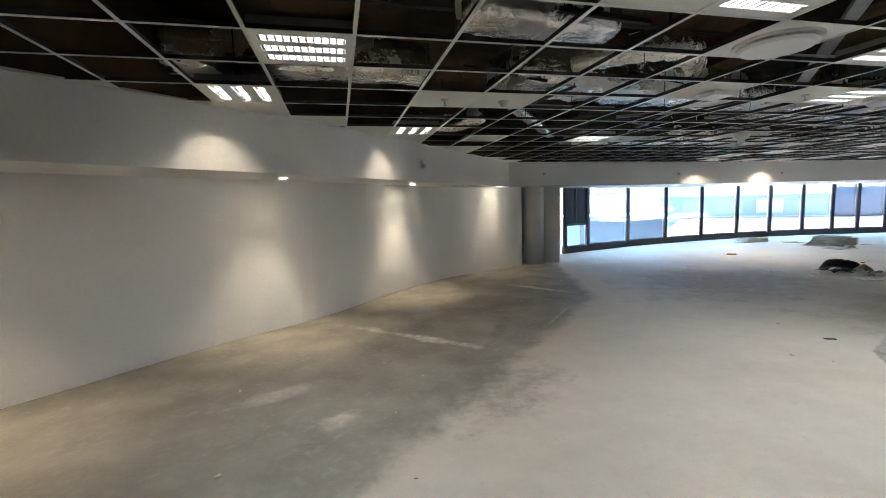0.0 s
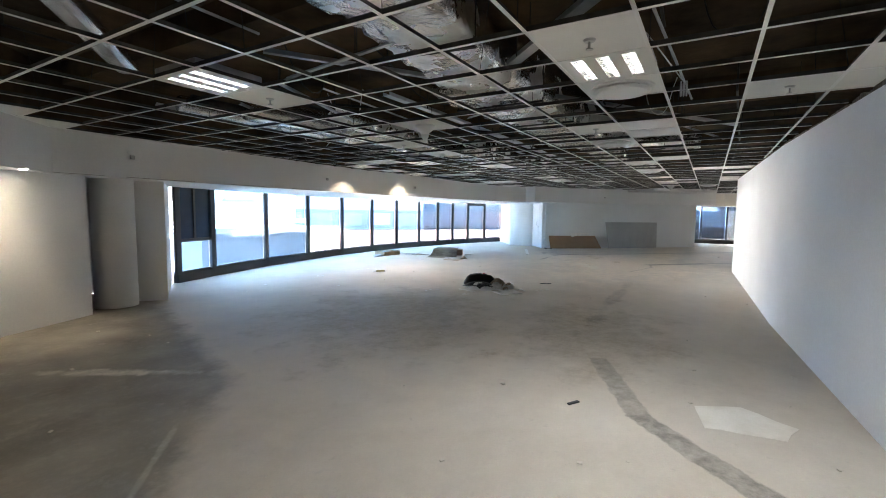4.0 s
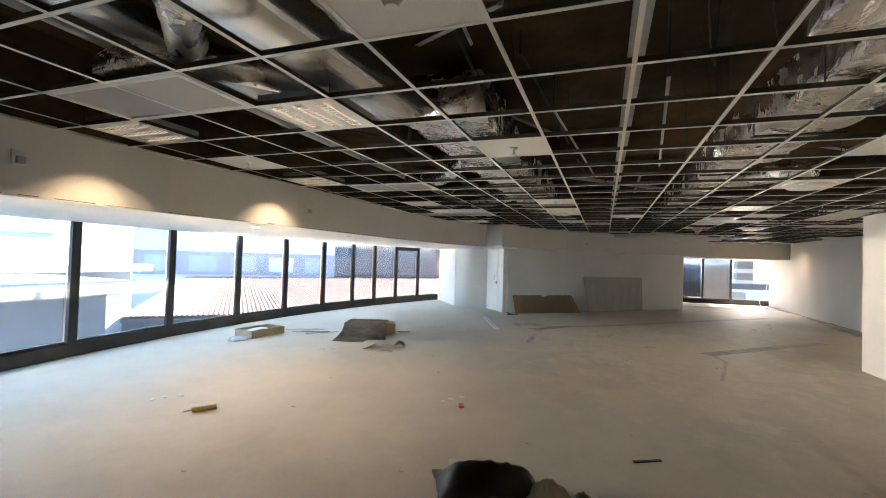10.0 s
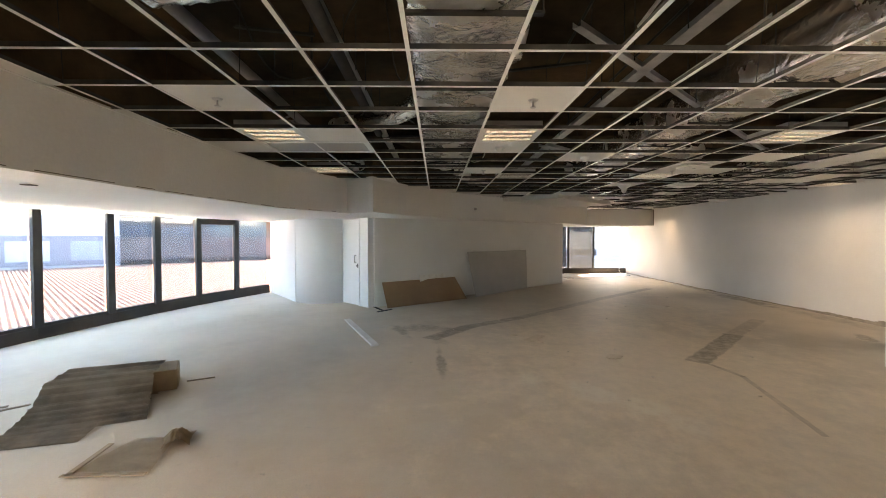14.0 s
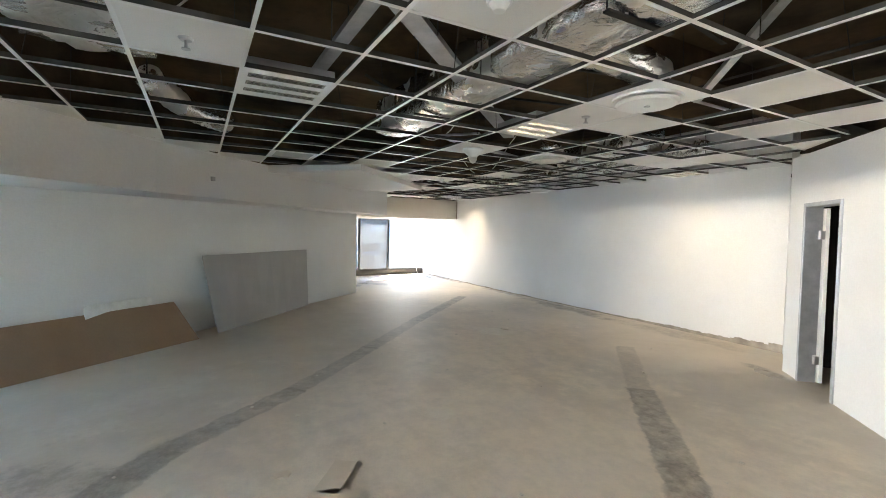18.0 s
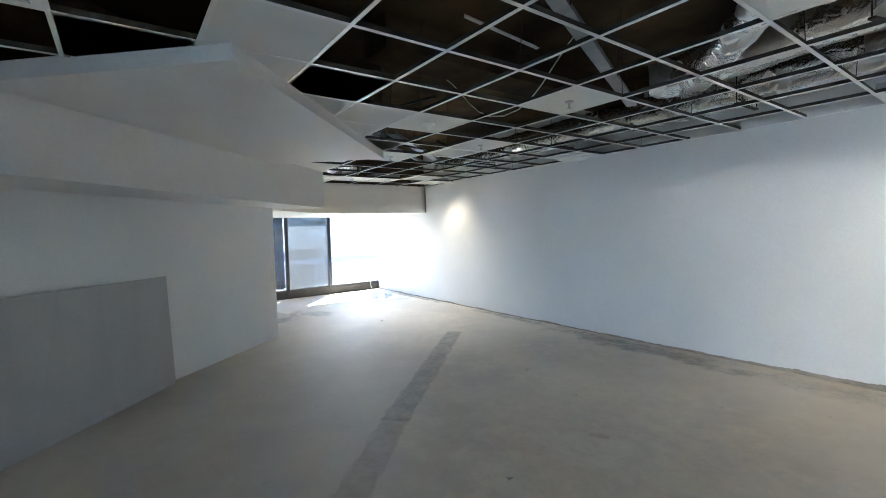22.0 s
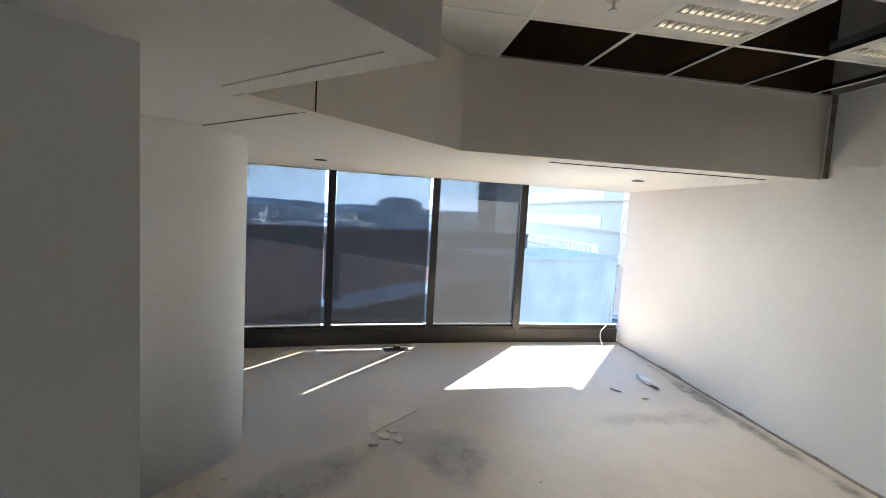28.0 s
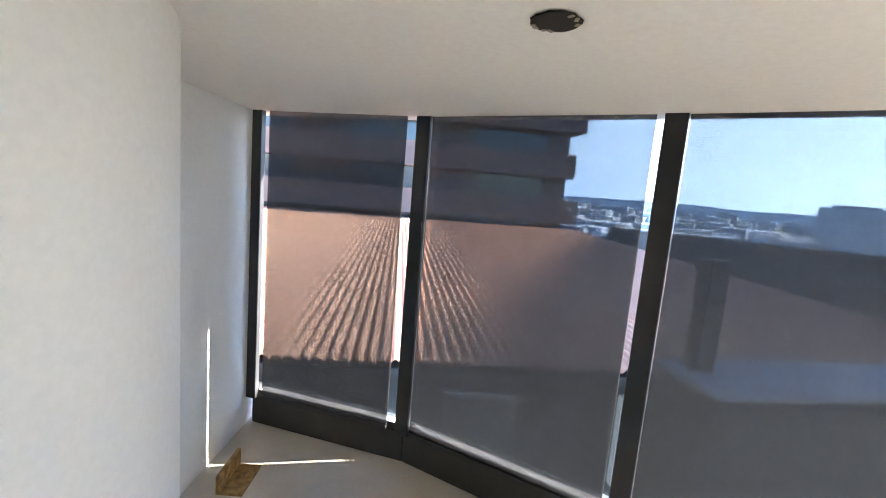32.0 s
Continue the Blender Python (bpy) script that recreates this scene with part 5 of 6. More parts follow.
for i, j in LIT[3:6] + [LIT[0]]:
    fitting = spot(*cell(i, j), CEIL - 0.01, *cell(i, j)[:1], cell(i, j)[1] + 0.001, 0, 4.9, 150, 1.0)
    fitting.data.color, fitting.data.shadow_soft_size = (0.93, 0.97, 1.0), 0.2

# ---- ducts and clutter above the grid ----
def foil_duct(a, b, w, h, seed, step=0.075):
    """A rectangular foil-wrapped duct with a slightly sagging, uneven skin."""
    a, b = Vector(a), Vector(b)
    d = b - a
    n = max(4, int(d.length / step))
    side = Vector((-d.y, d.x, 0)).normalized()
    bm = bmesh.new()
    prof = []
    m = 10
    for k in range(m):
        prof.append((-w / 2 + w * k / m, -h / 2))
    for k in range(3):
        prof.append((w / 2, -h / 2 + h * k / 3))
    for k in range(m):
        prof.append((w / 2 - w * k / m, h / 2))
    for k in range(3):
        prof.append((-w / 2, h / 2 - h * k / 3))
    rings = []
    for i in range(n + 1):
        row = []
        for s, z in prof:
            q = noise.noise((i * 0.28 + seed, s * 5, z * 5)) * 0.022 + (0.5 - abs(noise.noise((i * 0.8 + seed, s * 11, z * 11)))) * 0.03
            r = 1 + q / 0.2
            sag = -0.03 * (1 - (2 * s / w) ** 2) if z < 0 else 0
            row.append(bm.verts.new(a + d * (i / n) + side * s * r + Vector((0, 0, z * r + sag))))
        rings.append(row)
    for p, q in zip(rings, rings[1:]):
        for k in range(len(prof)):
            bm.faces.new((p[k], p[(k + 1) % len(prof)], q[(k + 1) % len(prof)], q[k]))
    bm.faces.new(rings[0])
    bm.faces.new(rings[-1][::-1])
    return bm


def strap_set(a, b, w, h, root, every=1.2):
    a, b = Vector(a), Vector(b)
    d = b - a
    ang = math.degrees(math.atan2(d.y, d.x))
    for k in range(1, int(d.length / every) + 1):
        p = a + d.normalized() * every * (k - 0.5)
        bm = bmesh.new()
        box(bm, -0.02, -w / 2 - 0.04, -h / 2 - 0.06, 0.02, w / 2 + 0.04, -h / 2 - 0.045)
        for s in (-1, 1):
            tube(bm, (0, s * (w / 2 + 0.035), -h / 2 - 0.05), (0, s * (w / 2 + 0.035), SLAB - p.z), 0.005, 6)
        bmesh.ops.transform(bm, matrix=pose(p.x, p.y, p.z, 0, 0, ang), verts=bm.verts)
        part("hanger", bm, M_DULL, root)


DUCTS = [((5.0, 4.36, 3.02), (9.3, 4.34, 3.02), 0.95, 0.34), ((9.3, 4.18, 3.03), (12.3, 4.3, 3.05), 0.58, 0.32), ((10.0, 7.10, 3.05), (18.6, 7.13, 3.05), 0.68, 0.36), ((12.3, 4.40, 3.06), (20.1, 4.33, 3.06), 0.46, 0.34),
         ((0.9, 3.72, 3.03), (5.0, 4.32, 3.03), 0.66, 0.32), ((0.1, 2.3, 3.04), (1.2, 2.45, 3.04), 0.40, 0.28), ((9.6, 3.6, 2.98), (10.6, 2.6, 2.98), 0.34, 0.26), ((24.2, 2.2, 2.98), (26.9, 1.75, 2.98), 0.55, 0.30), ((18.9, 0.9, 3.08), (21.2, 0.3, 3.08), 0.36, 0.26),
         ((-3.6, -1.5, 3.06), (2.9, -1.2, 3.06), 0.6, 0.3), ((-2.2, 3.7, 3.06), (0.1, 3.78, 3.06), 0.40, 0.28), ((24.3, -0.62, 2.98), (26.2, -0.55, 2.98), 0.36, 0.22), ((18.9, -0.35, 3.0), (24.2, -0.52, 3.0), 0.40, 0.26)]
for k, (a, b, w, h) in enumerate(DUCTS):
    root = thing("air_duct", pose(0, 0, 0), "silver foil-wrapped air duct hung above the ceiling grid", "duct", "air ducts")
    part("foil_wrap", foil_duct(a, b, w, h, 11.3 * k), M_FOIL, root, "", True)
    strap_set(a, b, w, h, root)


def oval_duct(a, b, w, h, every=1.5):
    """A smooth flat-oval sheet-metal duct with raised joint bands."""
    a, b = Vector(a), Vector(b)
    d = b - a
    side = Vector((-d.y, d.x, 0)).normalized()
    root = thing("metal_duct", pose(0, 0, 0), "smooth galvanised oval duct hung above the ceiling grid", "duct", "air ducts")

    def shell(t0, t1, grow):
        bm, rings = bmesh.new(), []
        for t in (t0, t1):
            rings.append([bm.verts.new(a + d * t + side * (w / 2 + grow) * math.copysign(abs(math.cos(q)) ** 0.7, math.cos(q)) + Vector((0, 0, (h / 2 + grow) * math.copysign(abs(math.sin(q)) ** 0.7, math.sin(q))))) for q in (2 * math.pi * k / 32 for k in range(32))])
        for k in range(32):
            bm.faces.new((rings[0][k], rings[0][(k + 1) % 32], rings[1][(k + 1) % 32], rings[1][k]))
        bm.faces.new(rings[0])
        bm.faces.new(rings[1][::-1])
        return bm

    shade_sides(part("body", shell(0, 1, 0), M_DUCT, root))
    for k in range(1, int(d.length / every)):
        t = k * every / d.length
        part("joint_band", shell(t, t + 0.05 / d.length, 0.012), M_GALV, root)
        part("hanger", tube(bmesh.new(), a + d * t + Vector((0, 0, h / 2)), (*(a + d * t).xy, SLAB), 0.005, 6), M_DULL, root)
    return root


oval_duct((4.9, 7.72, 3.0), (10.0, 7.5, 3.0), 0.46, 0.34)
oval_duct((4.4, 8.55, 3.05), (9.6, 8.45, 3.05), 0.26, 0.22)
oval_duct((1.3, 4.9, 3.08), (3.05, 6.95, 2.92), 0.20, 0.14)

for y, r in ((8.06, 0.05), (8.90, 0.045)):
    root = thing("service_pipe", pose(0, 0, 0), "long grey steel pipe hung above the ceiling grid", "pipe", "service pipes")
    part("pipe", tube(bmesh.new(), (4.2, y - 0.15, 3.0), (16.5, y, 3.0), r, 14), M_GALV if y > 8.5 else M_DULL, root, "", True)
    for k in range(5):
        part("hanger", tube(bmesh.new(), (5.2 + 2.4 * k, y - 0.1, 3.0), (5.2 + 2.4 * k, y - 0.1, SLAB), 0.005, 6), M_DULL, root)


def flex_duct(points, r, seed):
    """A ribbed flexible round duct along a smooth line."""
    pts = [Vector(p) for p in points]
    path = []
    for i in range(len(pts) - 1):
        p0, p1, p2, p3 = pts[max(0, i - 1)], pts[i], pts[i + 1], pts[min(len(pts) - 1, i + 2)]
        for k in range(14):
            t = k / 14
            path.append(0.5 * (2 * p1 + (p2 - p0) * t + (2 * p0 - 5 * p1 + 4 * p2 - p3) * t * t + (3 * p1 - p0 - 3 * p2 + p3) * t ** 3))
    path.append(pts[-1])
    bm = bmesh.new()
    rows = []
    for i, p in enumerate(path):
        d = (path[min(i + 1, len(path) - 1)] - path[max(0, i - 1)]).normalized()
        side = d.cross(Vector((0, 0, 1))).normalized()
        up = side.cross(d)
        rr = r * (1.0 if i % 2 else 0.93) * (1 + 0.06 * noise.noise((i * 0.6, seed, 0)))
        rows.append([bm.verts.new(p + (side * math.cos(a) + up * math.sin(a)) * rr) for a in (2 * math.pi * n / 14 for n in range(14))])
    for p, q in zip(rows, rows[1:]):
        for k in range(14):
            bm.faces.new((p[k], p[(k + 1) % 14], q[(k + 1) % 14], q[k]))
    bm.faces.new(rows[0])
    bm.faces.new(rows[-1][::-1])
    return bm


FLEX = [([(5.7, 6.95, 3.0), (6.6, 6.98, 2.96), (7.6, 7.0, 2.97), (8.6, 7.05, 3.0)], 0.14), ([(0.5, 6.3, 3.0), (0.95, 5.95, 2.9), (1.25, 5.5, 2.95)], 0.13), ([(10.4, 7.3, 2.98), (8.9, 8.1, 2.93), (8.55, 8.65, 2.9), (8.6, 9.1, 2.86)], 0.12), ([(15.2, 7.5, 3.0), (15.5, 7.8, 2.95), (15.85, 8.5, 2.9)], 0.11), ([(12.0, 7.5, 3.0), (12.4, 7.8, 2.95), (12.75, 8.1, 2.9), (12.8, 8.7, 2.85)], 0.11), ([(19.6, 6.9, 3.0), (20.2, 6.6, 2.9), (20.5, 6.2, 2.86)], 0.12), ([(17.2, 4.5, 3.0), (17.0, 3.9, 2.9), (17.0, 3.5, 2.86)], 0.13), ([(8.0, 7.7, 3.0), (8.6, 8.3, 2.93), (8.75, 8.7, 2.86)], 0.12), ([(7.5, 4.2, 3.0), (7.9, 3.6, 2.92), (8.1, 3.5, 2.84)], 0.12), ([(1.4, 3.2, 3.0), (2.0, 2.6, 2.95), (2.4, 2.9, 2.84)], 0.13), ([(14.9, 4.5, 3.0), (13.6, 3.9, 2.92), (12.9, 3.5, 2.86)], 0.12), ([(26.3, 1.8, 2.95), (26.6, 1.3, 2.86), (27.0, 1.0, 2.9)], 0.12), ([(21.0, 0.2, 3.0), (20.6, 0.8, 2.9), (19.5, 2.3, 2.86)], 0.12), ([(26.15, 2.02, 2.95), (26.5, 1.7, 2.88), (26.72, 1.25, 2.92)], 0.16), ([(18.9, 8.4, 2.95), (18.3, 8.9, 2.85), (17.9, 9.1, 2.8)], 0.10)]
for k, (pts, r) in enumerate(FLEX):
    root = thing("flexible_duct", pose(0, 0, 0), "ribbed silver flexible duct looped above the grid", "duct", "flexible ducts")
    part("hose", flex_duct(pts, r, 3.7 * k), M_FOIL, root, "", True)
    p = Vector(pts[0])
    bm = bmesh.new()
    tube(bm, p, (p.x, p.y, SLAB), 0.006, 6)
    part("hanger", bm, M_DULL, root)


def cable_tray(a, b, w=0.15):
    a, b = Vector(a), Vector(b)
    d = b - a
    root = thing("cable_tray", pose(a.x, a.y, a.z, 0, 0, math.degrees(math.atan2(d.y, d.x))), "galvanised steel cable tray above the ceiling grid", "cable tray", "cable trays")
    n = d.length
    part("tray", boxes((0, -w / 2, 0, n, w / 2, 0.003), (0, -w / 2, 0.003, n, -w / 2 + 0.003, 0.04), (0, w / 2 - 0.003, 0.003, n, w / 2, 0.04)), M_GALV, root)
    for k in range(1, int(n / 1.5) + 1):
        bm = tube(bmesh.new(), (1.5 * k - 0.7, -w / 2 - 0.01, 0), (1.5 * k - 0.7, -w / 2 - 0.01, SLAB - a.z), 0.005, 6)
        tube(bm, (1.5 * k - 0.7, w / 2 + 0.01, 0), (1.5 * k - 0.7, w / 2 + 0.01, SLAB - a.z), 0.005, 6)
        part("rod", bm, M_DULL, root)
    return root


for a, b, w in (((5.2, 5.62, 2.98), (19.5, 5.62, 2.98), 0.10), ((9.0, 8.02, 3.0), (18.5, 8.0, 3.0), 0.08), ((16.9, 5.8, 2.92), (19.6, 2.9, 2.92), 0.14), ((23.9, 1.95, 2.9), (25.6, -0.1, 2.9), 0.12), ((24.2, 2.1, 2.9), (25.9, 0.05, 2.9), 0.05), ((20.3, 3.4, 2.95), (21.6, 0.2, 2.95), 0.10), ((1.0, 0.0, 2.98), (5.4, 4.4, 2.98), 0.1), ((3.5, 5.6, 2.95), (9.0, 2.0, 2.95), 0.05), ((13.5, 6.4, 2.98), (17.5, 2.2, 2.98), 0.06)):
    cable_tray(a, b, w)

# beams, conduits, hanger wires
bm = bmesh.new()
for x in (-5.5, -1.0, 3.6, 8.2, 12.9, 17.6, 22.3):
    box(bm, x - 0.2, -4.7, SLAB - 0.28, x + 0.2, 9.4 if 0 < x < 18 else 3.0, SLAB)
structure("ceiling_beam", bm, M_VOID, "concrete downstand beams, coloured near-black for the dark void", "ceiling")
rng = random.Random(11)
bm = bmesh.new()
for i in range(-48, 10, 2):
    for j in range(-12, 13, 2):
        x, y = grid_x(i), GY + P * j
        if inside(x, y):
            tube(bm, (x, y, CEIL + 0.035), (x + rng.uniform(-0.12, 0.12), y + rng.uniform(-0.12, 0.12), SLAB), 0.003, 5)
tagged(mesh_object("hanger_wires", bm, M_DULL), "thin hanger wires holding up the ceiling grid", "wires", kind="stuff")
for k in range(26):
    y, x0 = rng.uniform(1.8, 9.0), rng.uniform(-2, 15)
    x1 = x0 + rng.uniform(2, 6)
    z = rng.uniform(2.85, 3.3)
    if not (inside(x0, y) and inside(x1, y)):
        continue
    root = thing("conduit", pose(0, 0, 0), "thin metal conduit run above the ceiling", "conduit", "conduits")
    part("pipe", tube(bmesh.new(), (x0, y, z), (x1, y + rng.uniform(-0.3, 0.3), z), 0.012, 8), M_GALV if k % 4 == 0 else M_DULL, root)
    part("drop", tube(bmesh.new(), (x0, y, z), (x0, y, SLAB), 0.012, 8), M_DULL, root)


# steel angles and loose cables in the void
rng = random.Random(29)
for k in range(95):
    x, y = rng.uniform(-2.5, 26.5), rng.uniform(-0.5, 9.5)
    a, l, z = rng.choice((0, 45, 90, -45, rng.uniform(0, 180))), rng.uniform(0.5, 1.6), rng.uniform(CEIL + 0.12, SLAB - 0.25)
    c = (x + l * math.cos(radians(a)), y + l * math.sin(radians(a)))
    if not (inside(x, y) and inside(*c)):
        continue
    root = thing("steel_strap", pose(x, y, z, 0, rng.uniform(-28, 10), a), "bent steel angle strap hung in the open ceiling", "strap", "steel straps")
    part("angle", boxes((0, -0.018, 0, l, 0.018, 0.003), (0, -0.018, 0.003, l, -0.015, 0.03)), M_GALV if k % 3 == 0 else M_DULL, root)
    part("rod", tube(bmesh.new(), (0.04, 0, 0), (0.04, 0, 0.2), 0.004, 6), M_DULL, root)
for k in range(34):
    x, y = rng.uniform(-2, 26), rng.uniform(-0.4, 9.3)
    a, l = rng.uniform(0, 360), rng.uniform(0.5, 1.8)
    x1, y1 = x + l * math.cos(radians(a)), y + l * math.sin(radians(a))
    if not (inside(x, y) and inside(x1, y1)):
        continue
    cu = bpy.data.curves.new("ceiling_cable", "CURVE")
    cu.dimensions, cu.bevel_depth, cu.resolution_u = "3D", 0.006, 6
    sp = cu.splines.new("BEZIER")
    sp.bezier_points.add(2)
    sag = rng.uniform(2.74, 2.95)
    for bp, p in zip(sp.bezier_points, ((x, y, SLAB - 0.02), ((x + x1) / 2 + rng.uniform(-0.2, 0.2), (y + y1) / 2, sag), (x1, y1, SLAB - 0.02))):
        bp.co, bp.handle_left_type, bp.handle_right_type = p, "AUTO", "AUTO"
    cu.materials.append(M_PLASTIC if k % 4 == 0 else M_DULL)
    tagged(new("ceiling_cable", cu), "loose cable sagging in the open ceiling", "cable", "loose ceiling cables")


# ---- floor marks ----
def ragged(points, seed, rag=0.06, step=0.12):
    """A closed outline broken up into small uneven steps."""
    out = []
    n = len(points)
    for i in range(n):
        a, b = Vector(points[i]), Vector(points[(i + 1) % n])
        d = b - a
        m = max(1, int(d.length / step))
        for k in range(m):
            p = a + d * (k / m)
            q = Vector((-d.y, d.x)).normalized() * rag * (noise.noise((p.x * 3 + seed, p.y * 3, 0)) + 0.6 * noise.noise((p.x * 9 + seed, p.y * 9, 2)))
            out.append(tuple(p + q))
    return out


def floor_patch(name, points, material, label, seed, rag=0.06, z=0.004):
    z += 0.00018 * (seed % 19)
    return tagged(mesh_object(name, prism(ragged(points, seed, rag), 0.0005, z), material), label, "floor patch", kind="structure")


def strip(line, w):
    pts = [Vector(p) for p in line]
    l, r = [], []
    for i, p in enumerate(pts):
        d = (pts[min(i + 1, len(pts) - 1)] - pts[max(0, i - 1)]).normalized()
        nrm = Vector((-d.y, d.x))
        l.append(tuple(p + nrm * w / 2))
        r.append(tuple(p - nrm * w / 2))
    return l + r[::-1]


floor_patch("floor_patch", [(4.78, 2.22), (5.2, 2.3), (5.38, 1.95), (5.15, 1.62), (4.85, 1.7)], M_FILLER, "pale filler patch", 5, 0.05, 0.002)
floor_patch("floor_patch", [(28.0, 2.15), (28.4, 1.75), (28.5, 2.2)], M_CREAM, "loose pale plaster shard", 32, 0.004)
floor_patch("floor_patch", [(17.45, 0.42), (17.8, 0.32), (17.7, 0.5), (17.5, 0.55)], M_SCAR, "chipped floor by the doorway", 34, 0.05)

# ---- the doors ----
D_A, D_B = Vector((21.86, 9.62)), Vector((20.92, 8.76))
dd = (D_B - D_A)
d_len, d_ang = dd.length, math.degrees(math.atan2(dd.y, dd.x))
frame_m = pose(D_A.x, D_A.y, 0, 0, 0, d_ang)
bm = boxes((0.0, -0.16, 0, 0.05, 0.0, SLAB), (0.91, -0.16, 0, d_len, 0.0, SLAB), (0.05, -0.16, SOFFIT - 0.01, 0.91, 0.0, SLAB))
bmesh.ops.transform(bm, matrix=frame_m, verts=bm.verts)
structure("wall_around_door", bm, M_WALL, "short white wall holding the door")
door = new("door_1")
door.matrix_world = frame_m
tagged(door, "closed white flush door with a chrome pull handle", "door", kind="structure")
part("leaf", boxes((0.09, -0.150, 0.008, 0.868, -0.108, SOFFIT - 0.02), bevel=0.003), M_DOOR, door)
part("door_frame", boxes((0.045, -0.172, 0, 0.085, -0.09, SOFFIT - 0.003), (0.873, -0.172, 0, 0.915, -0.09, SOFFIT - 0.003), bevel=0.002), M_DOOR, door)
bm = tube(bmesh.new(), (0.76, -0.205, 1.02), (0.76, -0.205, 1.20), 0.010)
for z in (1.03, 1.19):
    tube(bm, (0.76, -0.150, z), (0.76, -0.205, z), 0.008, 8)
part("door_handle", bm, M_STEEL, door, "chrome pull handle")
part("lock", boxes((0.812, -0.160, 0.90, 0.842, -0.150, 1.0), bevel=0.002), M_DULL, door, "dark lock plate")
part("keyhole", tube(bmesh.new(), (0.78, -0.158, 0.94), (0.78, -0.150, 0.94), 0.014, 12), M_DULL, door)
for z in (0.25, 1.62, 1.86):
    part("hinge", boxes((0.078, -0.180, z, 0.10, -0.150, z + 0.11), bevel=0.002), M_DULL, door, "dark steel hinge")
structure("trim_threshold", prism([(20.35, 8.50), (20.93, 8.80), (20.96, 8.75), (20.38, 8.45)], 0.001, 0.008), M_DARK, "dark open joint along the door threshold", "joint")

dw_ang = math.degrees(math.atan2(dw.y, dw.x))
def dw_off(u, v):
    n = Vector((dw.y, -dw.x))
    p = DW_A + dw * u + n * v
    return (p.x, p.y)


# added enclosure whose near-black colour stands in for the unlit space beyond
structure("wall_dark_fill", ribbon([dw_off(0.2, 0.2), dw_off(0.2, 1.7), dw_off(2.5, 1.7), dw_off(2.5, 0.3)], 0.08, 0, 2.6), M_DARK, "added walls behind the doorway, painted near-black for the dark beyond")
structure("ceiling_dark_fill", prism([dw_off(0.2, 0.16), dw_off(0.2, 1.7), dw_off(2.5, 1.7), dw_off(2.5, 0.16)], 2.45, 2.5), M_DARK, "", "ceiling")
opening = new("door_2")
opening.matrix_world = pose(DW_A.x, DW_A.y, 0, 0, 0, dw_ang)
tagged(opening, "grey steel door frame with the door standing open into the dark", "door", kind="structure")
part("door_frame", boxes((0.93, -0.16, 0, 0.975, 0.015, 2.06), (1.655, -0.16, 0, 1.70, 0.015, 2.06), (0.975, -0.16, 2.015, 1.655, 0.015, 2.06), bevel=0.004), M_GALV, opening)
leaf = part("leaf", boxes((1.615, -0.21, 0.01, 2.36, -0.17, 2.0), bevel=0.003), M_DOOR, opening)
for z in (0.22, 1.65):
    part("hinge", boxes((1.60, -0.165, z, 1.652, -0.12, z + 0.1), bevel=0.003), M_STEEL, opening)

# ---- things on the floor ----
def leaning(name, a, b, h, lean, thick, material, label, category, cut=0.0, lean_b=None):
    """A flat sheet standing on the line a-b and leaning back by lean metres at its top."""
    a, b = Vector(a), Vector(b)
    d = b - a
    tilt = math.degrees(math.asin(lean / h))
    root = thing(name, pose(a.x, a.y, 0, 0, 0, math.degrees(math.atan2(d.y, d.x))), label, category)
    bm = boxes((0, 0, 0, d.length, thick, h), bevel=0.003)
    lean_b = lean if lean_b is None else lean_b
    bmesh.ops.subdivide_edges(bm, edges=[e for e in bm.edges if abs(e.verts[0].co.x - e.verts[1].co.x) > d.length / 2], cuts=6, use_grid_fill=True)
    for v in bm.verts:
        if v.co.x > d.length * 0.9 and v.co.z > h / 2:
            v.co.x -= cut
        k = v.co.z / h
        v.co.y += k * (lean + (lean_b - lean) * v.co.x / d.length) - 0.02 * k * (1 - k)
        v.co.z *= math.cos(radians(tilt))
    low = min(v.co.z for v in bm.verts)
    bmesh.ops.translate(bm, vec=(0, 0, 0.001 - low), verts=bm.verts)
    part("sheet", bm, material, root)
    return root


leaning("grey_board", (22.56, 6.24), (24.66, 4.41), 1.25, 0.29, 0.012, M_GREYBOARD, "large grey sheet of board leaning on the white wall", "board", 0.0, 0.05)
leaning("brown_board", (20.72, 8.42), (22.28, 6.50), 0.62, 0.24, 0.016, M_CARD, "long brown hardboard sheet leaning on the white wall", "board", 0.22)
leaning("white_board", (21.52, 7.66), (22.10, 7.02), 0.69, 0.10, 0.02, M_PLASTER, "pale offcut of board behind the brown sheet", "board")
root = thing("steel_offcut", pose(22.42, 6.62, 0, 0, 0, 42), "short steel bracket lying between the boards", "offcut")
part("bracket", boxes((0, 0, 0.001, 0.3, 0.05, 0.012), (0, 0, 0.012, 0.3, 0.005, 0.05), bevel=0.002), M_GALV, root)


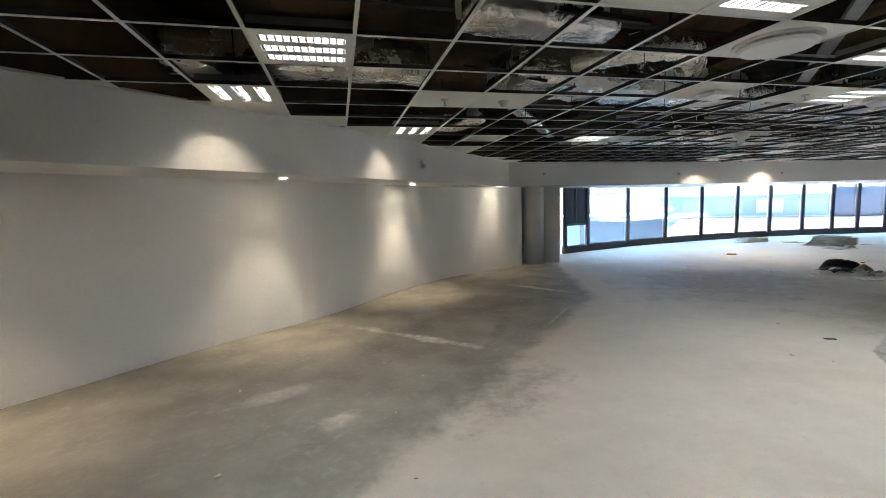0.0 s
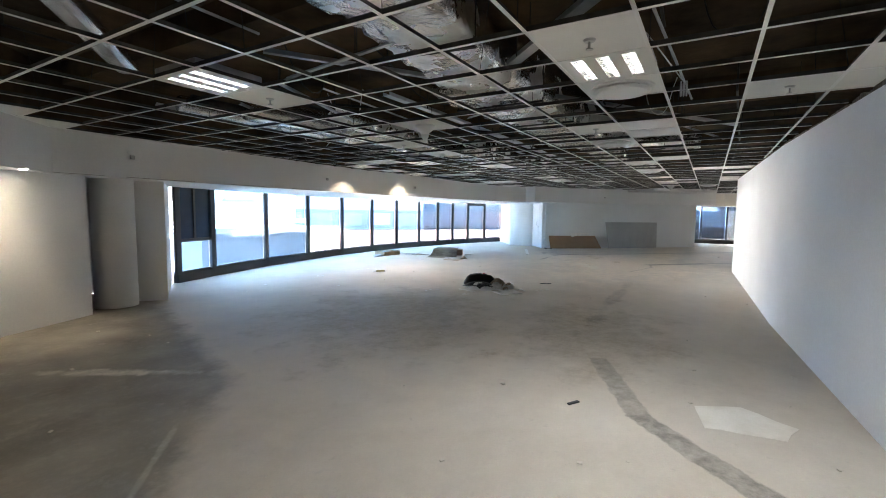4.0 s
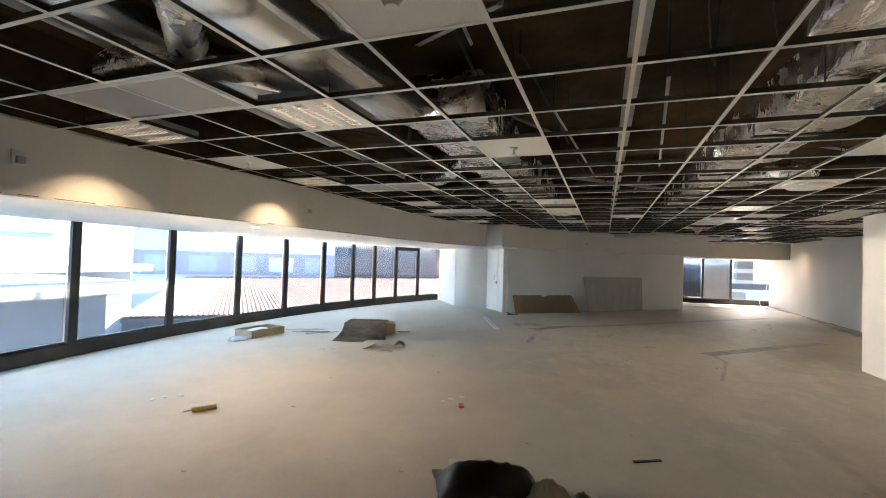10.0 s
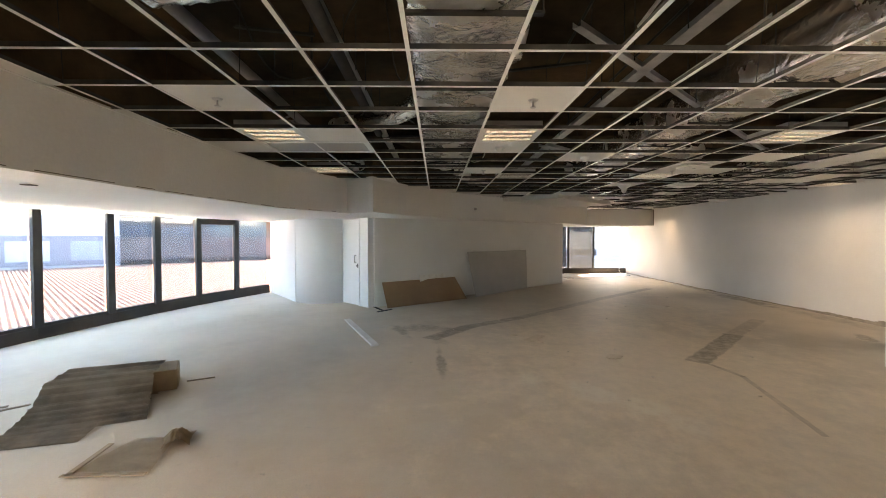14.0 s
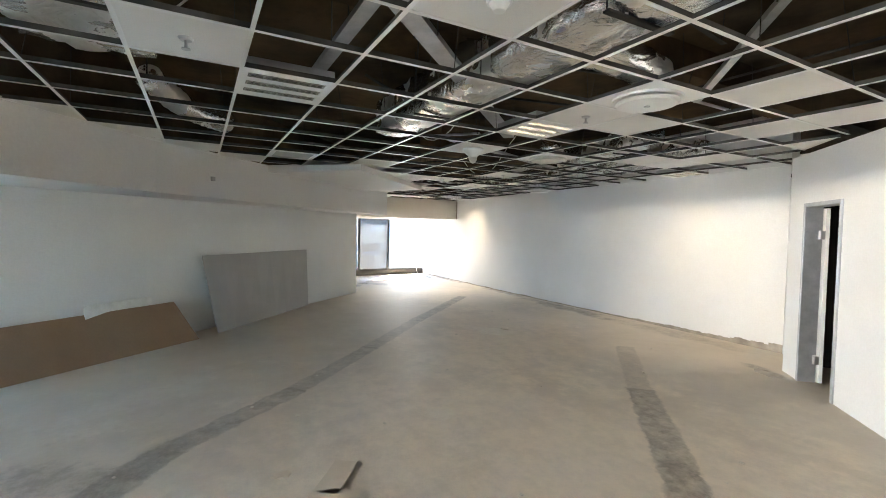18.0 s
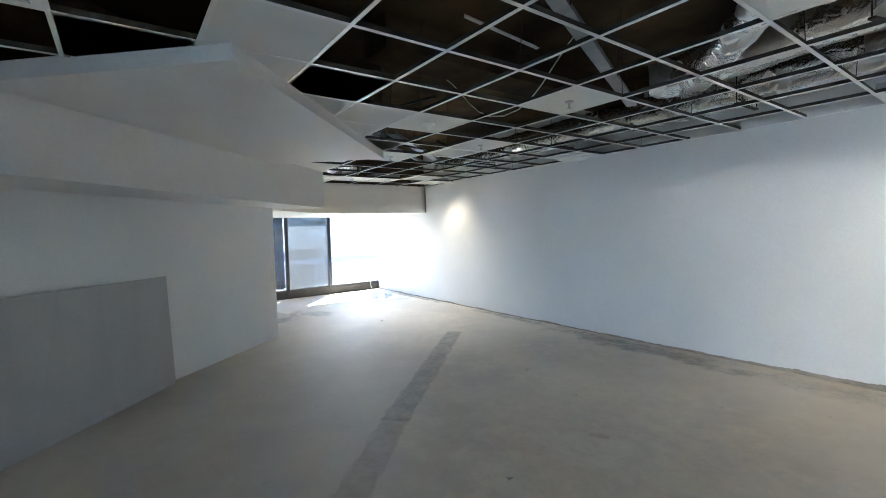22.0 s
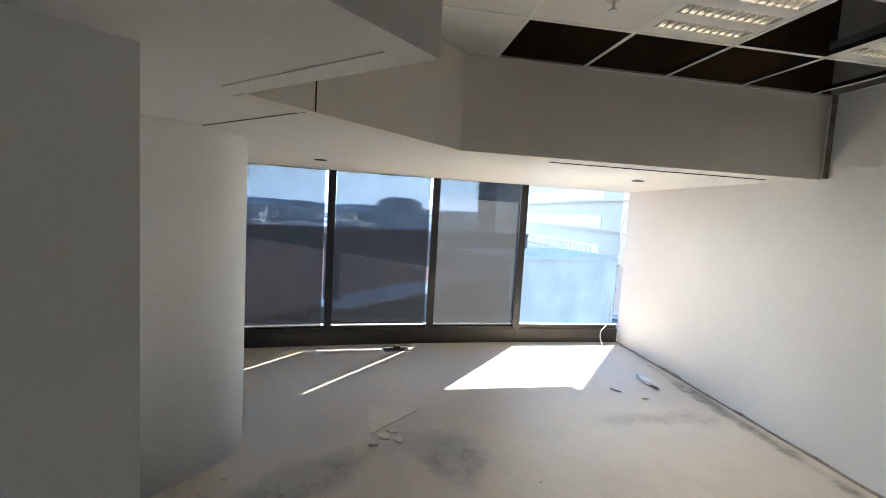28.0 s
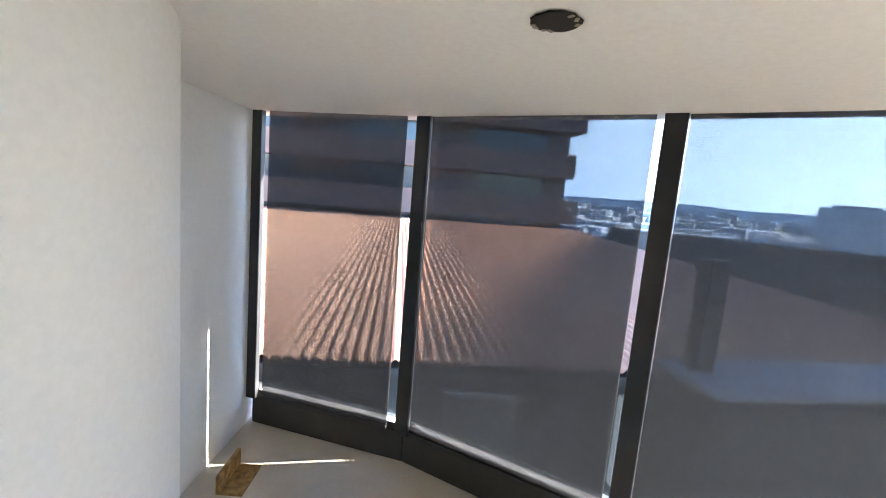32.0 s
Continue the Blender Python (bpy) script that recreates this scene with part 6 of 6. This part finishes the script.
def shard(x, y, w, l, ang, t, material, label, z=0.001, tilt=0.0, name="board_fragment"):
    """A thin broken piece with an uneven outline."""
    root = thing(name, pose(x, y, z, tilt, 0, ang), label, "debris", "broken board pieces")
    chip = random.Random(int(x * 100 + y * 31))
    pts = []
    for cx, cy, ex, ey in ((-1, -1, 0, -1), (1, -1, 1, 0), (1, 1, 0, 1), (-1, 1, -1, 0)):
        pts.append((cx * w / 2 * chip.uniform(0.93, 1.0), cy * l / 2 * chip.uniform(0.93, 1.0)))
        pts.append((ex * w / 2 * chip.uniform(0.9, 1.0) + (0.1 * w * chip.uniform(-1, 1) if not ex else 0), ey * l / 2 * chip.uniform(0.9, 1.0) + (0.1 * l * chip.uniform(-1, 1) if not ey else 0)))
    if w < 0.25:
        r = random.Random(int(x * 1000 + y * 77 + ang))
        pts = [(w * 0.62 * r.uniform(0.6, 1.15) * math.cos(a), l * 0.62 * r.uniform(0.6, 1.15) * math.sin(a)) for a in (0.2, 1.3, 2.2, 3.4, 4.3, 5.4)]
    part("piece", prism(pts, 0, t), material, root)
    return root


def slab(corners, z, t, material, label, chips, seed, tilt=0.0, name="broken_tile"):
    """A broken ceiling tile with a chipped, uneven outline; its far side may lie higher."""
    r = random.Random(seed)
    c = sum((Vector(p) for p in corners), Vector((0, 0))) / len(corners)
    root = thing(name, pose(c.x, c.y, z), label, "debris", "broken board pieces")
    out = []
    for a, b in zip(corners, corners[1:] + corners[:1]):
        a, b = Vector(a) - c, Vector(b) - c
        n = max(2, int((b - a).length / 0.05))
        for k in range(n):
            p = a.lerp(b, k / n)
            out.append(tuple(p * (1 - (r.uniform(0, chips) if k else r.uniform(0, chips * 0.5)))))
    bm = prism(out, 0, t)
    for v in bm.verts:
        v.co.z += tilt * max(0.0, v.co.x + 0.2)
    part("piece", bm, material, root)
    return root


slab([(9.02, 6.50), (9.17, 6.03), (9.62, 6.24), (9.52, 6.70)], 0.001, 0.045, M_PLASTER, "stack of broken white ceiling tiles under a black bag", 0.06, 1)
slab([(9.05, 6.47), (9.19, 6.06), (9.55, 6.22), (9.46, 6.62)], 0.047, 0.016, M_PLASTER, "broken white ceiling tile on top of the stack", 0.10, 2)
slab([(9.12, 6.00), (8.91, 5.68), (9.29, 5.40), (9.50, 5.67)], 0.001, 0.018, M_PLASTER, "square white ceiling tile lying beside the pile", 0.03, 3)
slab([(9.20, 6.08), (9.26, 5.86), (9.62, 5.98), (9.66, 6.22)], 0.021, 0.016, M_PLASTER, "broken white ceiling tile propped on the pile", 0.08, 4, 0.22)
slab([(9.42, 5.92), (9.47, 5.66), (9.82, 5.80), (9.74, 6.02)], 0.021, 0.016, M_PLASTER, "broken white ceiling tile propped on the pile", 0.08, 5, 0.16)
slab([(9.36, 6.16), (9.34, 6.00), (9.50, 6.04), (9.50, 6.18)], 0.075, 0.014, M_PLASTER, "snapped white tile corner on the pile", 0.16, 6)
slab([(9.16, 6.44), (9.20, 6.26), (9.34, 6.32), (9.30, 6.48)], 0.066, 0.013, M_PLASTER, "snapped white tile corner on the pile", 0.16, 7, 0.2)
slab([(9.52, 6.78), (9.56, 6.62), (9.70, 6.66), (9.66, 6.82)], 0.05, 0.014, M_PLASTER, "white tile edge poking out of the black bag", 0.12, 8, 0.6)
for x, y, w, l, a in ((9.69, 5.59, 0.16, 0.10, 15), (9.62, 5.52, 0.10, 0.07, 60), (9.57, 5.46, 0.07, 0.05, 40), (9.36, 5.80, 0.06, 0.05, 70), (9.40, 5.74, 0.05, 0.04, 10), (8.62, 6.37, 0.06, 0.05, 0), (9.30, 5.90, 0.10, 0.06, 75)):
    shard(x, y, w, l, a, 0.014, M_PLASTER, "small white tile scrap beside the pile", 0.02 if 9.25 < x < 9.45 else 0.001)


def crumple(name, x, y, rx, ry, h, material, label, category, seed, z=0.002, ang=0):
    """A crumpled soft heap, open-folded and uneven, resting on the floor."""
    root = thing(name, pose(x, y, z, 0, 0, ang), label, category)
    bm = bmesh.new()
    bmesh.ops.create_icosphere(bm, subdivisions=4, radius=1.0)
    for v in bm.verts:
        p = v.co.copy()
        q = 1 + 0.30 * noise.noise(p * 1.7 + Vector((seed, 0, 0))) + 0.22 * abs(noise.noise(p * 4.1 + Vector((0, seed, 0)))) + 0.07 * noise.noise(p * 11)
        v.co = Vector((p.x * rx * q, p.y * ry * q, max(0.0, (p.z * 0.8 + 0.25)) * h * q))
    part("folds", bm, material, root, "", True)
    return root


def draped(name, x, y, ang, w, l, h, material, label, category, seed, z=0.016):
    """A limp sheet thrown over rubble: a few sharp folds running down from one peak."""
    root = thing(name, pose(x, y, z, 0, 0, ang), label, category)
    bm = bmesh.new()
    nu, nv = 34, 26
    grid = []
    for i in range(nu + 1):
        row = []
        for j in range(nv + 1):
            u, v = 2 * i / nu - 1, 2 * j / nv - 1
            a = math.atan2(v, u + 0.25)
            r = math.hypot(u + 0.25, v)
            rag = 1 + 0.22 * noise.noise((2 * math.cos(a) + seed, 2 * math.sin(a), 0))
            fold = abs(math.sin(3.5 * a + 2.5 * noise.noise((u * 1.5, v * 1.5, seed))))
            zz = h * max(0.0, 1 - r / 1.15) ** 0.8 + 0.045 * fold * min(1.0, r * 1.4) * max(0.0, 1.25 - r) + 0.012 * noise.noise((u * 6, v * 6, seed))
            row.append(bm.verts.new((u * w / 2 * rag, v * l / 2 * rag, max(0.0, zz) + 0.001)))
        grid.append(row)
    for p, q in zip(grid, grid[1:]):
        for k in range(nv):
            bm.faces.new((p[k], q[k], q[k + 1], p[k + 1]))
    bmesh.ops.solidify(bm, geom=list(bm.faces), thickness=0.004)
    low = min(v.co.z for v in bm.verts)
    bmesh.ops.translate(bm, vec=(0, 0, -low), verts=bm.verts)
    part("folds", bm, material, root, "", True)
    return root


def slumped_bag(name, x, y, ang, w, l, h, material, label, seed, z):
    """A thin plastic bag with a broad bulge behind, a hollow mouth in front and a creased, torn rim."""
    root = thing(name, pose(x, y, z, 0, 0, ang), label, "bag")
    bm, nu, nv, grid = bmesh.new(), 44, 34, []
    for i in range(nu + 1):
        row = []
        for j in range(nv + 1):
            u, v = 2 * i / nu - 1, 2 * j / nv - 1
            a = math.atan2(v, u)
            rag = 0.92 + 0.20 * noise.noise((1.6 * math.cos(a) + seed, 1.6 * math.sin(a), 0.4)) + 0.07 * noise.noise((5 * math.cos(a), 5 * math.sin(a), seed))
            back = math.exp(-((v - 0.35) / 0.42) ** 2) * max(0.0, 1 - (u / 1.02) ** 4)
            front = 0.34 * math.exp(-((v + 0.55) / 0.35) ** 2) * max(0.0, 1 - (u / 0.95) ** 2)
            crease = 0.10 * abs(noise.noise((u * 3.1 + seed, v * 2.3, 1.0))) + 0.05 * abs(noise.noise((u * 8, v * 8, seed)))
            zz = h * max(0.0, back + front - crease * (0.4 + back))
            row.append(bm.verts.new((u * w / 2 * rag, v * l / 2 * rag - 0.10 * back * l, zz)))
        grid.append(row)
    for p, q in zip(grid, grid[1:]):
        for k in range(nv):
            bm.faces.new((p[k], q[k], q[k + 1], p[k + 1]))
    bmesh.ops.solidify(bm, geom=list(bm.faces), thickness=0.003)
    low = min(v.co.z for v in bm.verts)
    bmesh.ops.translate(bm, vec=(0, 0, -low), verts=bm.verts)
    part("film", bm, material, root, "", True)
    return root


slumped_bag("black_bag", 9.54, 6.47, -68, 0.78, 0.78, 0.23, M_BAG, "limp black plastic bag slumped over broken tiles", 2.0, 0.064)
draped("black_rag", 9.22, 6.26, 50, 0.40, 0.30, 0.07, M_BAG, "torn black plastic strip over broken tile", "rag", 5.0, 0.066)
draped("dusty_rag", 9.66, 6.10, 10, 0.34, 0.30, 0.17, M_RAG, "dusty crumpled pale rag on top of the debris pile", "rag", 8.0, 0.06)
draped("dark_rag", 9.76, 5.88, 0, 0.22, 0.15, 0.09, M_GREYCARD, "small dark brown scrap beside the debris", "rag", 9.0, 0.03)
draped("grey_rag", 9.44, 5.83, 30, 0.18, 0.12, 0.05, M_RAG, "small dusty rag lying on a white tile", "rag", 3.0, 0.02)
root = thing("timber_stick", pose(8.975, 6.495, 0, 0, 0, 78), "thin pale stick lying beside the debris", "stick")
part("stick", boxes((-0.21, -0.011, 0.001, 0.21, 0.011, 0.014), bevel=0.003), M_PLASTER, root)
root = thing("timber_stick", pose(8.565, 6.305, 0, 0, 0, -39), "short pale stick on the floor", "stick")
part("stick", boxes((-0.07, -0.006, 0.001, 0.07, 0.006, 0.01), bevel=0.002), M_PLASTER, root)
root = thing("dark_stick", pose(10.75, 5.4, 0, 0, 0, -60), "dark strip lying on the floor", "stick")
part("stick", boxes((-0.13, -0.015, 0.001, 0.13, 0.015, 0.014), bevel=0.003), M_FRAME, root)
root = thing("dark_stick", pose(4.68, 3.18, 0, 0, 0, -30), "dark strip lying on the floor", "stick")
part("stick", boxes((-0.06, -0.015, 0.001, 0.06, 0.015, 0.014), bevel=0.003), M_FRAME, root)
root = thing("sealant_tube", pose(10.12, 9.70, 0.03, 0, 0, -35), "yellow sealant cartridge with a white nozzle, lying flat", "tube")
part("cartridge", tube(bmesh.new(), (-0.12, 0, 0), (0.1, 0, 0), 0.026, 16), M_YELLOW, root)
part("nozzle", tube(bmesh.new(), (-0.21, 0, -0.01), (-0.12, 0, 0), 0.005, 10, 0.012), M_PLASTIC, root)
part("cap", tube(bmesh.new(), (0.1, 0, 0), (0.112, 0, 0), 0.028, 16), M_GREYBOARD, root)
for k, (x, y, n) in enumerate(((11.50, 7.52, 3), (8.48, 7.18, 3), (8.63, 10.46, 2), (7.09, 10.41, 1), (10.14, 10.5, 3), (13.21, 10.5, 3), (7.9, 9.05, 1), (9.75, 5.25, 3))):
    for q in range(n):
        shard(x + 0.12 * q, y - 0.07 * q + 0.03 * (q % 2), 0.07, 0.05, 40 + 25 * q, 0.006, M_PLASTER, "small white scrap of tile on the floor", name="white_scrap")
root = thing("red_scrap", pose(11.42, 7.28, 0, 0, 0, 20), "small red plastic scrap on the floor", "debris")
part("scrap", boxes((-0.06, -0.03, 0.001, 0.06, 0.03, 0.022), bevel=0.008), M_RED, root)

# cardboard near the windows
root = thing("cardboard_tray", pose(13.88, 12.42, 0, 0, 0, -6), "open shallow cardboard box holding plastic film", "box")
part("bottom", boxes((-0.42, -0.24, 0.001, 0.42, 0.24, 0.006)), M_BROWNCARD, root)
for r in ((-0.42, -0.24, 0.006, 0.42, -0.234, 0.15), (-0.42, 0.234, 0.006, 0.42, 0.24, 0.15), (-0.42, -0.234, 0.006, -0.414, 0.234, 0.15), (0.414, -0.234, 0.006, 0.42, 0.234, 0.15)):
    part("side", boxes(r), M_BROWNCARD, root)
crumple("plastic_film", 13.80, 12.42, 0.30, 0.17, 0.13, M_SHEET, "crumpled blue-white plastic film", "film", 14.0, 0.008)
crumple("plastic_film", 13.25, 12.35, 0.18, 0.16, 0.06, M_SHEET, "crumpled blue-white plastic film on the floor", "film", 16.0, 0.002)


def draped_card(name, edges, material, label, seed, ribs, lift=0.0):
    """A ribbed card sheet lying over a box: rows of left and right edge points (x, y, z), far row first."""
    root = thing(name, pose(0, 0, 0), label, "cardboard", "cardboard pieces")
    bm, rows, nu = bmesh.new(), [], 22
    for (a0, b0), (a1, b1) in zip(edges, edges[1:]):
        for k in range(10):
            t = k / 10
            rows.append((Vector(a0).lerp(Vector(a1), t), Vector(b0).lerp(Vector(b1), t)))
    rows.append((Vector(edges[-1][0]), Vector(edges[-1][1])))
    grid = []
    for i, (a, b) in enumerate(rows):
        row = []
        for k in range(nu + 1):
            s = k / nu
            e = 0.03 * noise.noise((i * 0.5, seed, 0.0)) if k in (0, nu) else 0.0
            p = a.lerp(b, s + e)
            p.z = max(0.002, p.z + lift + ribs * (0.6 * math.sin(i * 1.55) + 0.5 * noise.noise((s * 3, i * 0.4, seed))))
            row.append(bm.verts.new(p))
        grid.append(row)
    for p, q in zip(grid, grid[1:]):
        for k in range(nu):
            bm.faces.new((p[k], p[k + 1], q[k + 1], q[k]))
    bmesh.ops.solidify(bm, geom=list(bm.faces), thickness=0.004)
    low = min(v.co.z for v in bm.verts)
    bmesh.ops.translate(bm, vec=(0, 0, 0.001 - low), verts=bm.verts)
    part("sheet", bm, material, root)
    return root


draped_card("cardboard_sheet", [((15.25, 11.10, 0.27), (15.62, 10.34, 0.26)), ((14.85, 11.02, 0.25), (15.22, 10.22, 0.25)), ((14.62, 10.95, 0.10), (14.98, 10.10, 0.12)), ((14.42, 10.90, 0.04), (14.78, 10.00, 0.05)), ((14.18, 10.84, 0.01), (14.60, 9.90, 0.01))], M_GREYCARD, "dirty ribbed cardboard sheet sagging over a box", 3.0, 0.012)
draped_card("cardboard_sheet", [((14.62, 10.98, 0.03), (14.80, 10.35, 0.04)), ((14.30, 10.86, 0.015), (14.45, 10.22, 0.02)), ((13.98, 10.78, 0.004), (14.16, 10.16, 0.004))], M_GREYCARD, "torn dirty cardboard fanned out under the heap", 7.0, 0.008)
draped_card("cardboard_sheet", [((15.45, 11.05, 0.275), (15.72, 10.42, 0.275)), ((15.20, 10.98, 0.28), (15.50, 10.32, 0.275)), ((15.00, 10.75, 0.275), (15.25, 10.20, 0.27))], M_BROWNCARD, "brown corrugated sheet on top of the heap", 9.0, 0.006, 0.012)
root = thing("cardboard_box", pose(15.36, 10.55, 0, 0, 0, -62), "low open cardboard box under crumpled sheets", "box")
part("body", boxes((-0.40, -0.20, 0.001, 0.42, 0.20, 0.22), bevel=0.008), M_BROWNCARD, root)
part("end_flap", boxes((0.425, -0.20, 0.03, 0.432, 0.20, 0.225)), M_CARD_PALE, root, "pale inner face of the box end")
root = thing("timber_stick", pose(15.70, 10.00, 0.0, 0, 0, -60), "short dark stick poking out of the heap", "stick")
part("stick", boxes((-0.14, -0.008, 0.001, 0.14, 0.008, 0.014), bevel=0.002), M_GREYCARD, root)
draped_card("cardboard_offcut", [((14.22, 9.74, 0.004), (14.20, 9.40, 0.03)), ((13.90, 9.80, 0.01), (13.88, 9.34, 0.012)), ((13.63, 9.82, 0.004), (13.66, 9.28, 0.006))], M_CARD_PALE, "thin torn pale card lying flat with a curled edge", 12.0, 0.003)
root = thing("card_strip", pose(13.64, 9.57, 0.012, 0, 0, -88), "brown folded card edge lying on the torn card", "strip", "card strips")
part("strip", boxes((-0.28, -0.02, 0.001, 0.28, 0.02, 0.010), bevel=0.002), M_BROWNCARD, root)
root = thing("card_strip", pose(13.86, 9.83, 0.012, 0, 0, 5), "brown folded card edge lying on the torn card", "strip", "card strips")
part("strip", boxes((-0.24, -0.02, 0.001, 0.24, 0.02, 0.010), bevel=0.002), M_BROWNCARD, root)
draped("cardboard_scrap", 14.15, 9.36, 20, 0.26, 0.20, 0.10, M_BROWNCARD, "torn crumpled cardboard scrap", "cardboard", 21.0, 0.02)
for k, (x, y, a) in enumerate(((14.86, 12.10, -58), (14.66, 11.80, -55), (14.62, 11.55, -40))):
    root = thing("card_strip", pose(x, y, 0, 0, 0, a), "thin dark card strip on the floor", "strip", "card strips")
    part("strip", boxes((-0.45 + 0.1 * k, -0.02, 0.001, 0.45, 0.02, 0.010), bevel=0.002), M_GREYCARD, root)
root = thing("white_plank", pose(18.26, 8.64, 0, 0, 0, 22), "long white-painted plank lying on the floor", "plank")
part("plank", boxes((-1.12, -0.055, 0.001, 1.12, 0.055, 0.028), bevel=0.003), M_PLASTER, root)
root = thing("dark_batten", pose(20.35, 8.45, 0, 0, 0, -40), "dark batten by the foot of the wall", "batten")
part("batten", boxes((-0.22, -0.02, 0.001, 0.22, 0.02, 0.02), bevel=0.003), M_FRAME, root)
for x, y, w, l, a in ((17.72, 5.70, 0.42, 0.17, -36), (17.50, 5.78, 0.15, 0.28, -30), (16.56, 4.90, 0.22, 0.20, 20), (17.9, 6.02, 0.10, 0.12, 10), (16.62, 4.86, 0.20, 0.10, 70), (20.9, 1.9, 0.18, 0.05, 30)):
    shard(x, y, w, l, a, 0.012, M_BEIGE, "broken beige tile piece on the floor")
root = thing("black_mat", pose(30.02, 1.86, 0, 0, 0, 97), "black plastic plate lying below the window", "mat")
part("plate", boxes((-0.15, -0.09, 0.001, 0.15, 0.09, 0.014), bevel=0.004), M_FRAME, root)
part("clip", boxes((-0.05, -0.02, 0.014, 0.03, 0.02, 0.03), bevel=0.004), M_DARK, root)
crumple("plastic_scrap", 28.95, -0.72, 0.16, 0.05, 0.04, M_SHEET, "crumpled clear plastic strip by the wall", "film", 33.0)
root = thing("chip_packaging", pose(29.05, 4.36, 0, 0, 0, 40), "orange patterned packaging standing in the corner", "packaging")
part("sheet", boxes((0, 0, 0.001, 0.26, 0.02, 0.11), bevel=0.003), M_OSB, root)
part("base", boxes((0, -0.12, 0.001, 0.26, 0.0, 0.012), bevel=0.003), M_OSB, root)
for x, y, w, l, a in ((27.41, 3.12, 0.10, 0.07, 20), (27.30, 3.20, 0.07, 0.05, 70), (27.52, 3.02, 0.06, 0.04, 10), (27.95, 2.05, 0.12, 0.07, 35), (28.04, 1.98, 0.09, 0.06, 80), (27.90, 1.95, 0.08, 0.06, 10), (27.86, 2.14, 0.07, 0.05, 50), (28.75, -0.25, 0.08, 0.03, 30), (28.55, -0.45, 0.06, 0.03, 80), (29.0, 0.1, 0.05, 0.03, 10)):
    shard(x, y, w, l, a, 0.012, M_BEIGE if x < 27.6 else M_CREAM, "small chip of broken screed on the floor", name="screed_chip")
for pts in (((25.70, -0.05, 2.98), (25.78, -0.10, 2.66), (25.95, -0.30, 2.72)), ((25.95, -0.45, 3.0), (25.92, -0.50, 2.70), (26.05, -0.62, 2.95))):
    cu = bpy.data.curves.new("hanging_wire", "CURVE")
    cu.dimensions, cu.bevel_depth, cu.resolution_u = "3D", 0.005, 6
    sp = cu.splines.new("BEZIER")
    sp.bezier_points.add(len(pts) - 1)
    for bp, p in zip(sp.bezier_points, pts):
        bp.co, bp.handle_left_type, bp.handle_right_type = p, "AUTO", "AUTO"
    cu.materials.append(M_STEEL)
    tagged(new("hanging_wire", cu), "loose grey wire looping below the ceiling grid", "wire", "loose ceiling cables")
# loose white cable at the last window jamb
cu = bpy.data.curves.new("cable", "CURVE")
cu.dimensions, cu.bevel_depth = "3D", 0.006
sp = cu.splines.new("BEZIER")
line = [(30.22, -1.10, 1.85), (30.20, -1.02, 1.45), (30.24, -1.10, 1.0), (30.18, -0.98, 0.55), (30.1, -0.9, 0.35), (30.0, -0.75, 0.22), (29.95, -0.8, 0.02)]
sp.bezier_points.add(len(line) - 1)
for bp, p in zip(sp.bezier_points, line):
    bp.co, bp.handle_left_type, bp.handle_right_type = p, "AUTO", "AUTO"
cu.materials.append(M_PLASTIC)
tagged(new("loose_cable", cu), "loose white cable hanging down the window jamb", "cable")
rng = random.Random(3)
bm = bmesh.new()
for k in range(260):
    x, y = rng.uniform(-2, 29.5), rng.uniform(-0.8, 12.5)
    s = rng.uniform(0.006, 0.02)
    if inside(x, y):
        box(bm, -s, -s * 0.7, 0.0005, s, s * 0.7, s * 0.6, pose(x, y, 0, 0, 0, rng.uniform(0, 180)))
tagged(mesh_object("floor_grit", bm, M_CREAM), "small crumbs of plaster scattered on the floor", "grit", kind="stuff")
